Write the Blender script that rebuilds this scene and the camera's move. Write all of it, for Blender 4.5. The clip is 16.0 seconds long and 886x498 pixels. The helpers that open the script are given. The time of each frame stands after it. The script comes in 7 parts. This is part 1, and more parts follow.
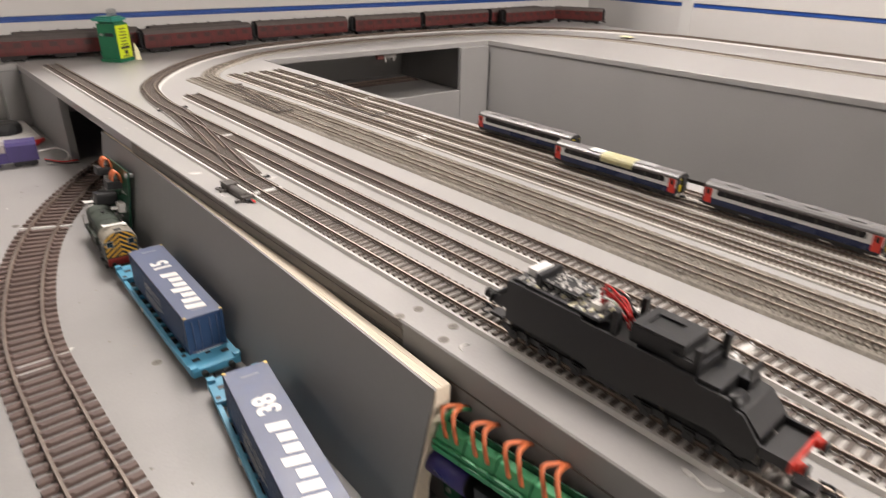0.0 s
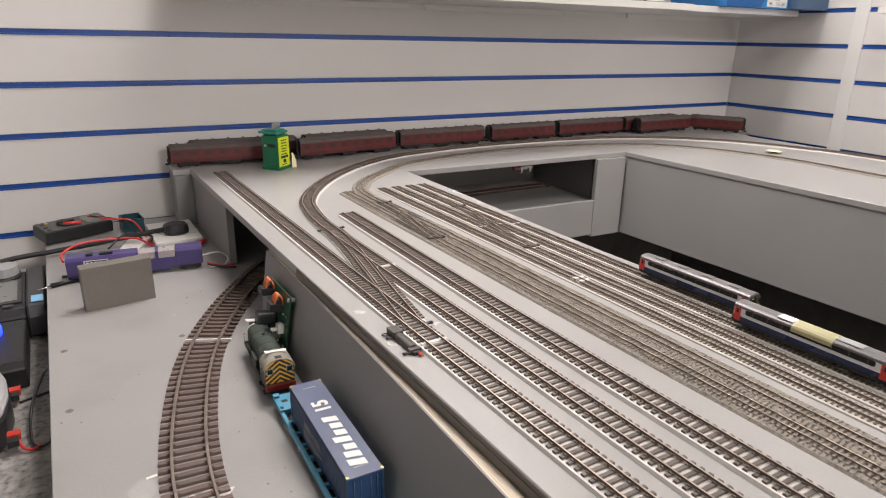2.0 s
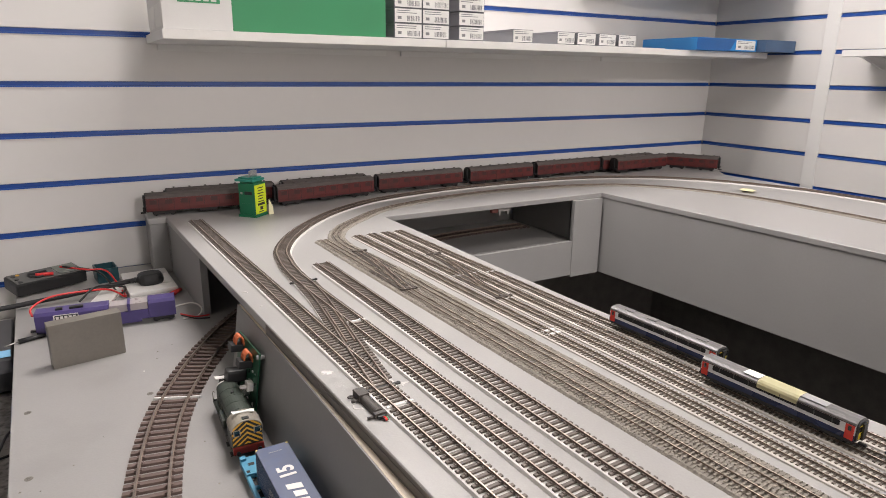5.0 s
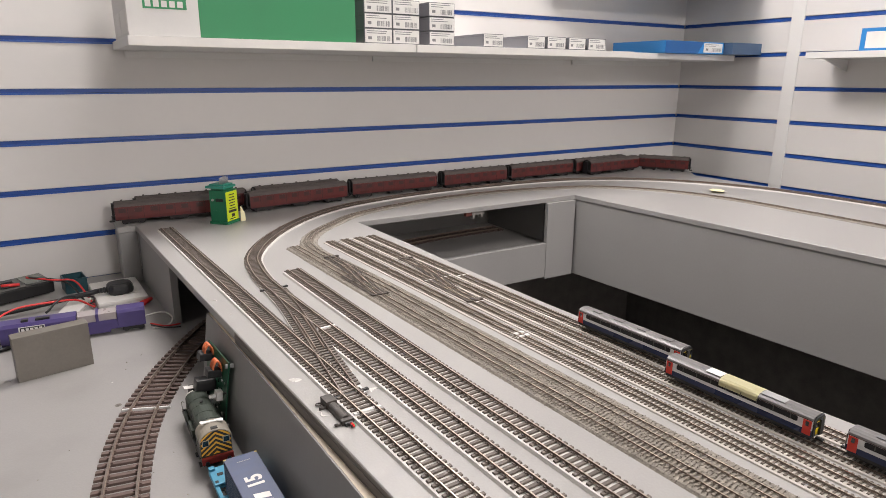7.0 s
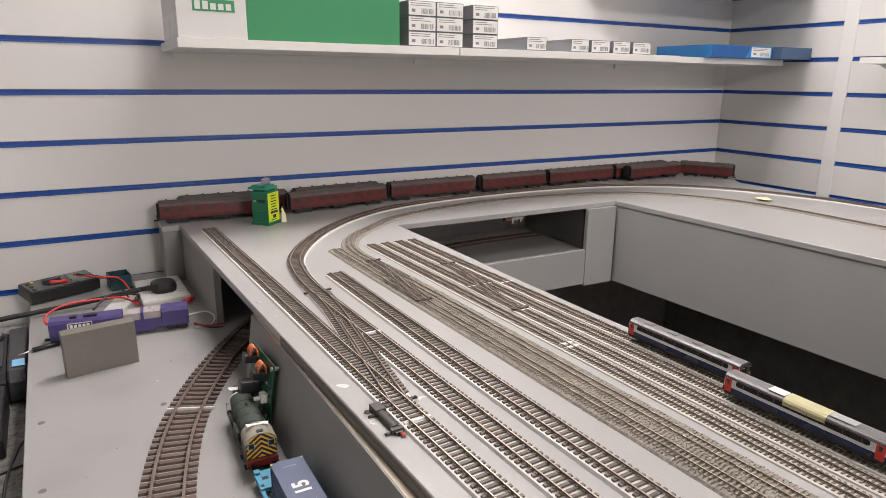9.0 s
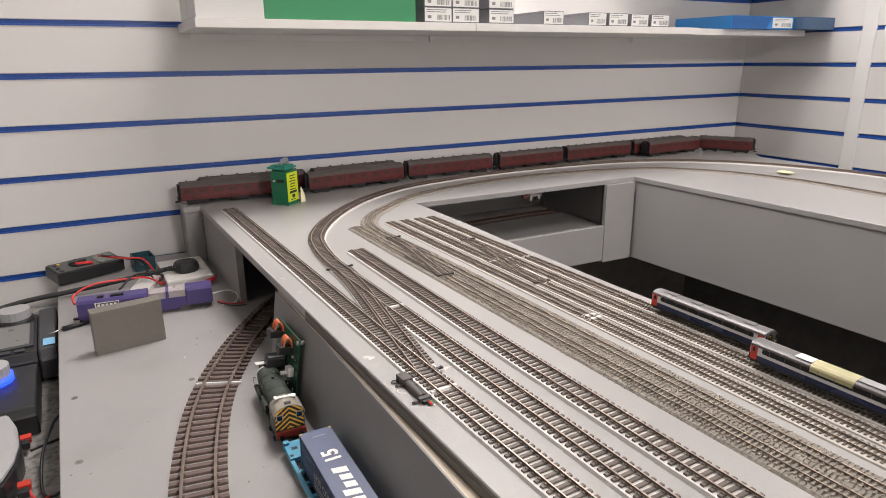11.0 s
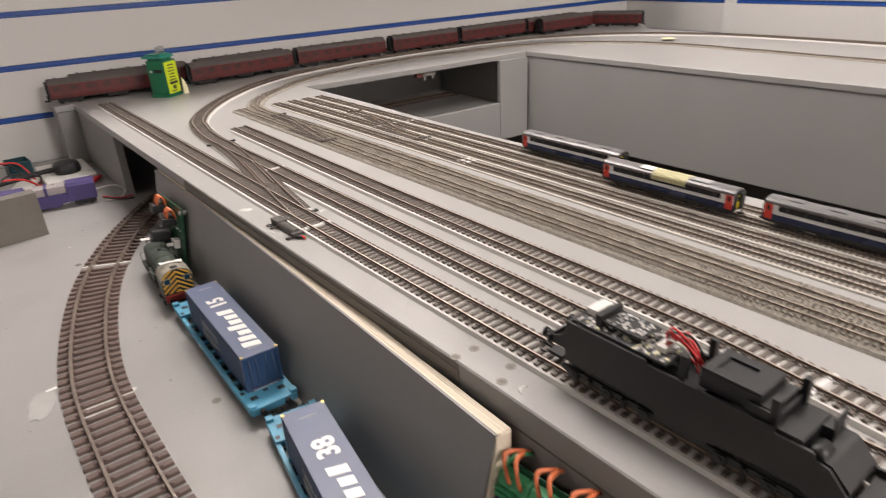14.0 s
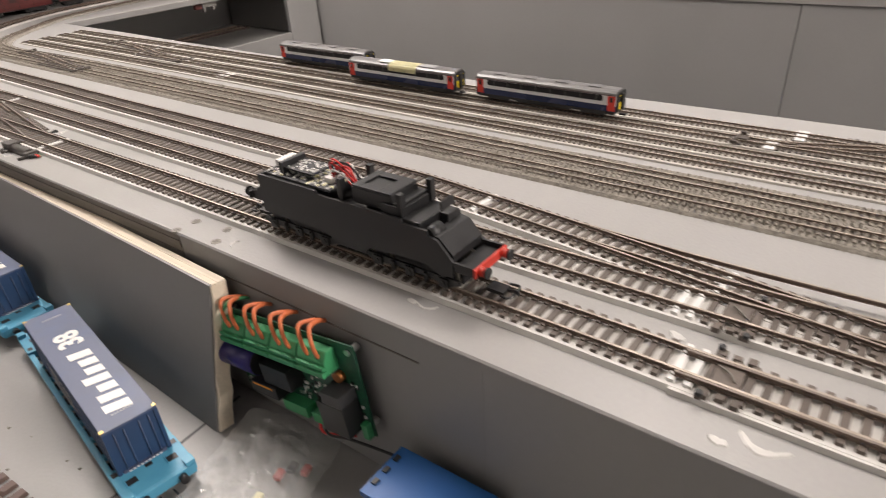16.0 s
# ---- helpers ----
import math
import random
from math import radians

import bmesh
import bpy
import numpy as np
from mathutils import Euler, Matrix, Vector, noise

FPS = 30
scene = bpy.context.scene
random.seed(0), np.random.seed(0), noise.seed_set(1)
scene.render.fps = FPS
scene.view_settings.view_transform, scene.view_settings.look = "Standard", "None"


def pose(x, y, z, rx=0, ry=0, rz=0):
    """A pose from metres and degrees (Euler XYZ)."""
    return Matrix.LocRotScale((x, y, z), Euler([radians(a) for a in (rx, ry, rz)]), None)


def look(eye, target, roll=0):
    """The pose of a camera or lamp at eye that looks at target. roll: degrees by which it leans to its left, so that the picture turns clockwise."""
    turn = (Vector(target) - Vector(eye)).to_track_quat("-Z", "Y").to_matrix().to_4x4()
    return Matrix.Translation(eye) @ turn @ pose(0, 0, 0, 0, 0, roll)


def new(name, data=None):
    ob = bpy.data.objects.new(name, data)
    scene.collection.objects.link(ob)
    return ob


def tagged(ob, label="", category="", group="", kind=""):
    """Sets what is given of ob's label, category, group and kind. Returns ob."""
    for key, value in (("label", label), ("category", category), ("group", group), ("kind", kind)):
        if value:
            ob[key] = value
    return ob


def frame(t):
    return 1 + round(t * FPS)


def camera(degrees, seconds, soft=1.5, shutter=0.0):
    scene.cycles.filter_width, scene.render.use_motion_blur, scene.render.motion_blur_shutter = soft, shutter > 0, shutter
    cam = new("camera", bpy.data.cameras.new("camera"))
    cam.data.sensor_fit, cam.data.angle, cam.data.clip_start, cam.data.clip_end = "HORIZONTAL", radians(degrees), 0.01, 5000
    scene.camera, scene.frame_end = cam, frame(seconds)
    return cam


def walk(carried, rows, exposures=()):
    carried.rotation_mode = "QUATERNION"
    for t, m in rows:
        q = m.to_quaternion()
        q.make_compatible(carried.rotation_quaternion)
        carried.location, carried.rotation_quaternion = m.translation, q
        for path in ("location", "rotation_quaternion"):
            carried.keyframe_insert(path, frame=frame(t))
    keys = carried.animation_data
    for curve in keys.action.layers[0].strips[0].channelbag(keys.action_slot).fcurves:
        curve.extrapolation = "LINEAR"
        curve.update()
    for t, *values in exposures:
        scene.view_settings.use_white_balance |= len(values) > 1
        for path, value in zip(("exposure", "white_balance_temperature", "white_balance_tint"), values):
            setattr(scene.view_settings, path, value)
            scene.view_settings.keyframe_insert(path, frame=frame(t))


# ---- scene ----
cam = camera(70.3, 16.0, soft=0.65, shutter=0.5)
PATH = [
    (0, (-0.335, -0.187, 1.214), (0.799, 1.218, 0.354), 1.2),
    (0.5, (-0.344, -0.154, 1.233), (0.713, 1.351, 0.446), 1.3),
    (1, (-0.353, -0.134, 1.249), (0.639, 1.443, 0.521), 1.5),
    (1.5, (-0.356, -0.127, 1.261), (0.594, 1.497, 0.581), 0.8),
    (2, (-0.362, -0.113, 1.275), (0.551, 1.548, 0.636), 1.1),
    (2.5, (-0.368, -0.106, 1.28), (0.518, 1.581, 0.67), 1.2),
    (3, (-0.367, -0.105, 1.284), (0.511, 1.591, 0.691), 0.9),
    (3.5, (-0.365, -0.106, 1.293), (0.521, 1.595, 0.724), 1.2),
    (4, (-0.357, -0.11, 1.297), (0.548, 1.587, 0.75), 0.5),
    (4.5, (-0.347, -0.113, 1.299), (0.586, 1.57, 0.755), 0.5),
    (7, (-0.328, -0.125, 1.303), (0.687, 1.515, 0.773), 0.2),
    (7.5, (-0.329, -0.122, 1.305), (0.675, 1.526, 0.778), 0.3),
    (8, (-0.335, -0.112, 1.308), (0.645, 1.552, 0.789), 0.5),
    (8.5, (-0.339, -0.106, 1.305), (0.617, 1.572, 0.786), 0.6),
    (9, (-0.342, -0.103, 1.305), (0.595, 1.584, 0.781), 0.6),
    (11.5, (-0.354, -0.104, 1.286), (0.522, 1.588, 0.677), -0.7),
    (12, (-0.355, -0.107, 1.274), (0.515, 1.571, 0.622), -1.1),
    (12.5, (-0.357, -0.112, 1.265), (0.518, 1.545, 0.568), -1.5),
    (13, (-0.351, -0.126, 1.255), (0.55, 1.498, 0.513), -2.1),
    (13.5, (-0.341, -0.144, 1.245), (0.614, 1.428, 0.461), -2.4),
    (14, (-0.331, -0.173, 1.23), (0.698, 1.324, 0.393), -3.0),
    (14.5, (-0.325, -0.2, 1.216), (0.779, 1.212, 0.328), -3.9),
    (15, (-0.32, -0.225, 1.209), (0.849, 1.108, 0.284), -3.9),
    (15.5, (-0.311, -0.258, 1.203), (0.929, 0.977, 0.236), -3.9),
    (16, (-0.309, -0.287, 1.194), (0.996, 0.846, 0.187), -3.9),
]
walk(cam, [(t, look(eye, target, roll)) for t, eye, target, roll in PATH],
     exposures=[(0.0, 0.22, 6720, 9), (0.8, 0.13, 6600, 9), (2.0, 0.03, 6520, 9), (9.0, 0.0, 6430, 8.5), (12.0, 0.05, 6520, 9), (14.0, 0.06, 6700, 9), (15.0, 0.07, 6730, 9), (16.0, 0.08, 6730, 9)])

# ---- world and lights ----
world = bpy.data.worlds.new("room_air")
scene.world = world
world.use_nodes = True
world.node_tree.nodes["Background"].inputs[0].default_value = (0.9, 0.95, 1.0, 1)
world.node_tree.nodes["Background"].inputs[1].default_value = 0.14


def panel_lamp(x, y, z, sx, sy, watts, color):
    data = bpy.data.lights.new("ceiling_and_fill_light", "AREA")
    data.shape, data.size, data.size_y, data.energy, data.color = "RECTANGLE", sx, sy, watts, color
    ob = new("ceiling_and_fill_light", data)
    ob.matrix_world = pose(x, y, z)
    return ob


# Ceiling panels out of view; the third is an added fill for the coaches.
LAMPS = [(-2.4, 0.2), (0.28, 1.15), (0.95, 0.1), (0.5, -2.6)]
WATTS = [6, 36, 11, 128]
for (lx, ly), w in zip(LAMPS, WATTS):
    panel_lamp(lx, ly, 2.44, 0.58, 0.58, w, (1.0, 0.925, 0.90))

# ---- materials ----


def mat(name, col, rough=0.5, metal=0.0, var=0.12, scale=30.0, fine=300.0, bump=0.0, obj_var=0.0, spec=0.5,
        stain=None, stain_amount=0.0, stain_scale=12.0, coat=0.0, aniso_axis=None):
    m = bpy.data.materials.new(name)
    m.use_nodes = True
    nt = m.node_tree
    bsdf = nt.nodes["Principled BSDF"]
    bsdf.inputs["Roughness"].default_value = rough
    bsdf.inputs["Metallic"].default_value = metal
    bsdf.inputs["Specular IOR Level"].default_value = spec
    bsdf.inputs["Coat Weight"].default_value = coat
    tc = nt.nodes.new("ShaderNodeTexCoord")
    src = tc.outputs["Object"]
    if aniso_axis is not None:
        mp = nt.nodes.new("ShaderNodeMapping")
        sc = [1.0, 1.0, 1.0]
        sc[aniso_axis] = 0.06
        mp.inputs["Scale"].default_value = sc
        nt.links.new(src, mp.inputs["Vector"])
        src = mp.outputs["Vector"]

    def noise_node(sc, detail=4.0):
        n = nt.nodes.new("ShaderNodeTexNoise")
        n.inputs["Scale"].default_value = sc
        n.inputs["Detail"].default_value = detail
        nt.links.new(src, n.inputs["Vector"])
        return n

    big, small = noise_node(scale), noise_node(fine)
    add = nt.nodes.new("ShaderNodeMath")
    add.operation = "MULTIPLY_ADD"
    nt.links.new(small.outputs["Fac"], add.inputs[0])
    add.inputs[1].default_value = 0.45
    nt.links.new(big.outputs["Fac"], add.inputs[2])
    last = add.outputs[0]
    centre = 0.725
    if obj_var:
        info = nt.nodes.new("ShaderNodeObjectInfo")
        mul = nt.nodes.new("ShaderNodeMath")
        mul.operation = "MULTIPLY_ADD"
        nt.links.new(info.outputs["Random"], mul.inputs[0])
        mul.inputs[1].default_value = obj_var
        nt.links.new(last, mul.inputs[2])
        last = mul.outputs[0]
        centre += obj_var * 0.5
    ramp = nt.nodes.new("ShaderNodeMapRange")
    ramp.inputs["From Min"].default_value = centre - 0.4
    ramp.inputs["From Max"].default_value = centre + 0.4
    nt.links.new(last, ramp.inputs["Value"])
    mix = nt.nodes.new("ShaderNodeMix")
    mix.data_type = "RGBA"
    mix.inputs["A"].default_value = (*[max(0, c * (1 - var)) for c in col], 1)
    mix.inputs["B"].default_value = (*[min(1, c * (1 + var)) for c in col], 1)
    nt.links.new(ramp.outputs["Result"], mix.inputs["Factor"])
    color = mix.outputs["Result"]
    if stain:
        st = noise_node(stain_scale, 8.0)
        sr = nt.nodes.new("ShaderNodeMapRange")
        sr.inputs["From Min"].default_value = 0.5
        sr.inputs["From Max"].default_value = 0.75
        sr.inputs["To Max"].default_value = stain_amount
        nt.links.new(st.outputs["Fac"], sr.inputs["Value"])
        m2 = nt.nodes.new("ShaderNodeMix")
        m2.data_type = "RGBA"
        m2.inputs["B"].default_value = (*stain, 1)
        nt.links.new(sr.outputs["Result"], m2.inputs["Factor"])
        nt.links.new(color, m2.inputs["A"])
        color = m2.outputs["Result"]
    nt.links.new(color, bsdf.inputs["Base Color"])
    rr = nt.nodes.new("ShaderNodeMapRange")
    rr.inputs["To Min"].default_value = max(0.03, rough - 0.1)
    rr.inputs["To Max"].default_value = min(1.0, rough + 0.1)
    nt.links.new(big.outputs["Fac"], rr.inputs["Value"])
    nt.links.new(rr.outputs["Result"], bsdf.inputs["Roughness"])
    if bump:
        b = nt.nodes.new("ShaderNodeBump")
        b.inputs["Strength"].default_value = bump
        b.inputs["Distance"].default_value = 0.0006
        nt.links.new(small.outputs["Fac"], b.inputs["Height"])
        nt.links.new(b.outputs["Normal"], bsdf.inputs["Normal"])
    return m


def glow(name, col, strength):
    m = bpy.data.materials.new(name)
    m.use_nodes = True
    b = m.node_tree.nodes["Principled BSDF"]
    b.inputs["Base Color"].default_value = (*col, 1)
    b.inputs["Emission Color"].default_value = (*col, 1)
    b.inputs["Emission Strength"].default_value = strength
    return m


def clear(name, col=(1, 1, 1), rough=0.1, alpha=0.2):
    """Thin clear film: mostly see-through, with a gloss of its own."""
    m = bpy.data.materials.new(name)
    m.use_nodes = True
    b = m.node_tree.nodes["Principled BSDF"]
    b.inputs["Base Color"].default_value = (*col, 1)
    b.inputs["Alpha"].default_value = alpha
    b.inputs["Roughness"].default_value = rough
    b.inputs["Specular IOR Level"].default_value = 1.0
    b.inputs["Coat Weight"].default_value = 1.0
    b.inputs["Coat Roughness"].default_value = rough
    return m


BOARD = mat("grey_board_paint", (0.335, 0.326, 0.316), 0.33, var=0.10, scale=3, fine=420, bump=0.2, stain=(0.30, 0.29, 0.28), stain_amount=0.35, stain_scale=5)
# Board grey darkened for the shade on the deck, with stains over it.
DECK = mat("shaded_deck_paint", (0.278, 0.27, 0.262), 0.36, var=0.10, scale=3, fine=420, bump=0.2, stain=(0.225, 0.217, 0.21), stain_amount=0.55, stain_scale=11)
# Upright faces: the board's grey again, with their shade in the colour.
FASCIA = mat("shaded_grey_fascia", (0.245, 0.24, 0.235), 0.5, var=0.06, scale=4, fine=220, bump=0.15, stain=(0.205, 0.2, 0.195), stain_amount=0.3, stain_scale=6)
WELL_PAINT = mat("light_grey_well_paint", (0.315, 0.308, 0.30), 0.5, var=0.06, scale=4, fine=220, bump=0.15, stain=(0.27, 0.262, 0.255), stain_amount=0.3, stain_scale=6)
SLAT = mat("slatwall_laminate", (0.65, 0.63, 0.61), 0.4, var=0.03, scale=2.5, fine=60, bump=0.03, obj_var=0.1)
INSERT = mat("blue_insert_strip", (0.014, 0.07, 0.30), 0.35, var=0.15, scale=9, fine=80)
WHITE_TRIM = mat("white_trim_paint", (0.68, 0.67, 0.65), 0.4, var=0.04, scale=5)
CARPET = mat("dark_carpet", (0.058, 0.055, 0.056), 0.95, var=0.4, scale=20, fine=600, bump=0.6)
CEIL = mat("ceiling_paint", (0.75, 0.74, 0.72), 0.8, var=0.03)
WORKTOP = mat("speckled_grey_worktop", (0.27, 0.255, 0.24), 0.5, var=0.7, scale=60, fine=260, bump=0.3, stain=(0.018, 0.018, 0.018), stain_amount=1.0, stain_scale=130)
# Dark tone for cracks, slots and the added sheets under the boards.
DARK_VOID = mat("dark_void_tone", (0.15, 0.138, 0.126), 0.9, var=0.3)
PLY_EDGE = mat("plywood_edge", (0.72, 0.63, 0.50), 0.65, var=0.25, scale=40, fine=500, bump=0.3, aniso_axis=1)
PLY_CORE = mat("plywood_dark_ply", (0.655, 0.57, 0.45), 0.7, var=0.3, scale=60, aniso_axis=1)
RAW_EDGE = mat("raw_board_edge", (0.165, 0.146, 0.128), 0.75, var=0.35, scale=60, fine=500, bump=0.4, aniso_axis=1)
RAIL = mat("nickel_silver_rail", (0.58, 0.505, 0.41), 0.28, metal=0.85, var=0.15, scale=60, stain=(0.3, 0.24, 0.18), stain_amount=0.3, stain_scale=25)
RAIL_OO = mat("dulled_nickel_rail", (0.42, 0.365, 0.305), 0.36, metal=0.75, var=0.2, scale=60, stain=(0.2, 0.15, 0.12), stain_amount=0.4, stain_scale=25)
RAIL_SIDE = mat("rail_web_tarnish", (0.20, 0.15, 0.12), 0.5, metal=0.4, var=0.25, scale=60, stain=(0.09, 0.065, 0.05), stain_amount=0.4, stain_scale=30)
RAIL_BROWN = mat("weathered_rail", (0.20, 0.168, 0.146), 0.45, metal=0.7, var=0.2, scale=60, stain=(0.12, 0.08, 0.06), stain_amount=0.5, stain_scale=25)
SLEEPER = mat("dark_brown_sleeper_plastic", (0.108, 0.087, 0.073), 0.55, var=0.3, scale=200, fine=900, bump=0.2, obj_var=0.4)
SLEEPER_BR = mat("brown_sleeper_plastic", (0.100, 0.066, 0.056), 0.6, var=0.25, scale=120, fine=700, bump=0.3, obj_var=0.4)
SLEEPER_DUSTY = mat("dusty_small_sleeper", (0.25, 0.22, 0.185), 0.8, var=0.4, scale=120, fine=900, bump=0.3)
SLEEPER_N = mat("small_sleeper_plastic", (0.125, 0.104, 0.084), 0.6, var=0.3, scale=200, fine=900)
SLEEPER_DARK = mat("dark_turnout_sleeper", (0.066, 0.053, 0.044), 0.6, var=0.3, scale=200, fine=900, obj_var=0.4)
WHITE_BASE = mat("white_foam_underlay", (0.60, 0.58, 0.55), 0.7, var=0.08, scale=20, fine=400, bump=0.2)
WHITE_PAINT = mat("white_sleeper_paint", (0.68, 0.67, 0.65), 0.75, var=0.08, scale=60)
BALLAST_BED = mat("ballast_bed", (0.25, 0.227, 0.194), 0.95, var=0.5, scale=300, fine=1600, bump=1.0)
UNDERLAY_N = mat("dusty_thin_underlay", (0.45, 0.42, 0.38), 0.8, var=0.15, scale=30, fine=500, bump=0.3)


def granule_mat(name, stops, rough=0.95):
    """Stone grains, each of its own tone."""
    m = bpy.data.materials.new(name)
    m.use_nodes = True
    nt = m.node_tree
    bsdf = nt.nodes["Principled BSDF"]
    bsdf.inputs["Roughness"].default_value = rough
    geo = nt.nodes.new("ShaderNodeNewGeometry")
    ramp = nt.nodes.new("ShaderNodeValToRGB")
    ramp.color_ramp.elements[0].color = (*stops[0], 1)
    ramp.color_ramp.elements[1].color = (*stops[-1], 1)
    for i, c in enumerate(stops[1:-1]):
        e = ramp.color_ramp.elements.new((i + 1) / (len(stops) - 1))
        e.color = (*c, 1)
    nt.links.new(geo.outputs["Random Per Island"], ramp.inputs["Fac"])
    nt.links.new(ramp.outputs["Color"], bsdf.inputs["Base Color"])
    return m


BALLAST = granule_mat("grey_ballast", [(0.11, 0.097, 0.083), (0.18, 0.161, 0.137), (0.235, 0.212, 0.18), (0.285, 0.258, 0.222), (0.38, 0.345, 0.30)])
BLACK = mat("matt_black_plastic", (0.014, 0.014, 0.015), 0.42, var=0.2, scale=80, fine=700, bump=0.1)
BLACK_SOFT = mat("black_rubber", (0.012, 0.012, 0.013), 0.6, var=0.2)
METER_FACE = mat("meter_face_plastic", (0.085, 0.085, 0.08), 0.5, var=0.2, scale=90)
DARKGREY = mat("dark_grey_plastic", (0.04, 0.04, 0.043), 0.45, var=0.15)
STEEL = mat("ground_steel", (0.19, 0.174, 0.152), 0.5, metal=0.45, var=0.18, scale=18, fine=300, bump=0.1, stain=(0.12, 0.1, 0.08), stain_amount=0.35, stain_scale=20)
BRIGHT = mat("bright_steel", (0.6, 0.59, 0.57), 0.3, metal=1.0, var=0.1)
RED = mat("red_paint", (0.50, 0.034, 0.02), 0.4, var=0.12, scale=60)
ORANGE = mat("orange_wire", (0.62, 0.16, 0.06), 0.45, var=0.1)
RED_WIRE = mat("red_wire", (0.62, 0.03, 0.03), 0.4, var=0.1)
WHITE_P = mat("white_plastic", (0.72, 0.70, 0.67), 0.4, var=0.05)
PAPER = mat("white_paper", (0.75, 0.74, 0.71), 0.7, var=0.05, scale=30)
PRINT_GREY = mat("faded_grey_print", (0.22, 0.22, 0.225), 0.7, var=0.2)
PRINT = mat("black_print", (0.03, 0.03, 0.032), 0.7, var=0.1)
CREAM = mat("cream_tape", (0.84, 0.79, 0.50), 0.6, var=0.06)
PCB = mat("green_circuit_board", (0.012, 0.075, 0.04), 0.35, var=0.25, scale=300, fine=900, stain=(0.02, 0.14, 0.07), stain_amount=0.5, stain_scale=260)
TERMINAL = mat("green_terminal_plastic", (0.045, 0.27, 0.11), 0.4, var=0.1)
CAP_BLUE = mat("dark_blue_sleeve", (0.02, 0.014, 0.12), 0.3, var=0.1)
# Roof blue is paler and side blue darker, standing in for top light.
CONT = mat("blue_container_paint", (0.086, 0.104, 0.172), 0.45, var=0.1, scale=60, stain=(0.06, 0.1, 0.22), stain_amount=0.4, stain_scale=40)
CONT_SIDE = mat("shaded_container_blue", (0.022, 0.052, 0.125), 0.4, var=0.1, scale=60)
WAGON = mat("sky_blue_wagon", (0.085, 0.33, 0.49), 0.42, var=0.1, scale=60, stain=(0.03, 0.2, 0.36), stain_amount=0.4, stain_scale=60)
BRIGHTBLUE = mat("bright_blue_box", (0.010, 0.095, 0.31), 0.4, var=0.1)
SHUNT = mat("dark_green_loco", (0.030, 0.041, 0.031), 0.5, var=0.2, scale=80, stain=(0.09, 0.1, 0.08), stain_amount=0.4, stain_scale=50)
YELLOW = mat("warning_yellow", (0.62, 0.33, 0.03), 0.5, var=0.1)
DMU_BLUE = mat("dmu_dark_blue", (0.016, 0.028, 0.085), 0.28, var=0.1)
DMU_WHITE = mat("dmu_white", (0.70, 0.71, 0.72), 0.3, var=0.05)
DMU_ROOF = mat("dmu_grey_roof", (0.15, 0.145, 0.143), 0.36, var=0.1)
DMU_RED = mat("dmu_red_door", (0.62, 0.04, 0.025), 0.35, var=0.08)
DMU_YEL = mat("dmu_yellow_end", (0.72, 0.56, 0.02), 0.35, var=0.08)
BAND_DARK = mat("dull_dark_window_band", (0.016, 0.016, 0.019), 0.3, var=0.1, spec=0.25)
GLASS_DARK = mat("dark_tinted_window", (0.01, 0.011, 0.014), 0.08, var=0.1, spec=0.8)
COACH_GLASS = mat("dull_coach_window", (0.048, 0.016, 0.015), 0.45, var=0.3, scale=60)
MAROON = mat("maroon_coach", (0.108, 0.016, 0.015), 0.5, var=0.25, scale=50, stain=(0.045, 0.02, 0.018), stain_amount=0.5, stain_scale=30)
COACH_ROOF = mat("coach_roof_grey", (0.085, 0.070, 0.065), 0.75, var=0.25, scale=60)
COACH_DARK = mat("coach_underframe", (0.018, 0.016, 0.016), 0.7, var=0.2)
PURPLE = mat("purple_plastic", (0.062, 0.045, 0.16), 0.42, var=0.12, scale=70)
GREEN_BOX = mat("green_cardboard", (0.035, 0.25, 0.10), 0.55, var=0.06, scale=12)
KIOSK = mat("kiosk_green", (0.010, 0.145, 0.066), 0.4, var=0.15)
KIOSK_TOP = mat("kiosk_teal", (0.03, 0.25, 0.19), 0.35, var=0.15)
LABEL_Y = mat("lime_yellow_label", (0.62, 0.74, 0.02), 0.5, var=0.05)
BLUE_CARD = mat("blue_card_box", (0.02, 0.22, 0.58), 0.45, var=0.06)
BLUE_CARD2 = mat("grey_blue_card_box", (0.06, 0.11, 0.20), 0.5, var=0.1)
CARD_GREY = mat("dark_grey_card_box", (0.13, 0.13, 0.14), 0.6, var=0.1)
CARD_WHITE = mat("white_card_box", (0.68, 0.67, 0.65), 0.6, var=0.04)
TEAL_TRAY = mat("dark_teal_plastic", (0.012, 0.055, 0.07), 0.4, var=0.15)
SILVER_P = mat("silver_grey_plastic", (0.33, 0.33, 0.33), 0.4, var=0.08)
SCREEN_GREY = mat("unlit_grey_screen", (0.17, 0.168, 0.16), 0.3, var=0.08)
LCD = mat("lcd_screen", (0.13, 0.145, 0.125), 0.15, var=0.1)
ORANGE_BTN = mat("orange_button", (0.75, 0.28, 0.02), 0.4)
SKY_LABEL = mat("light_blue_label", (0.18, 0.40, 0.60), 0.5)
BLUE_LED = glow("blue_led_ring", (0.02, 0.06, 1.0), 2.5)
FILM = clear("clear_polythene", (0.80, 0.80, 0.79), 0.07, 0.26)
BRASS = mat("brass_fitting", (0.55, 0.4, 0.15), 0.35, metal=1.0, var=0.15)
COPPER = mat("copper_wound_coil", (0.42, 0.16, 0.05), 0.4, metal=0.7, var=0.2)
CLEAR_GLUE = mat("shiny_clear_glue", (0.36, 0.352, 0.34), 0.16, var=0.08, scale=60)
ADHESIVE = mat("dried_white_glue", (0.54, 0.525, 0.50), 0.35, var=0.12, scale=200)

# ---- mesh helpers ----


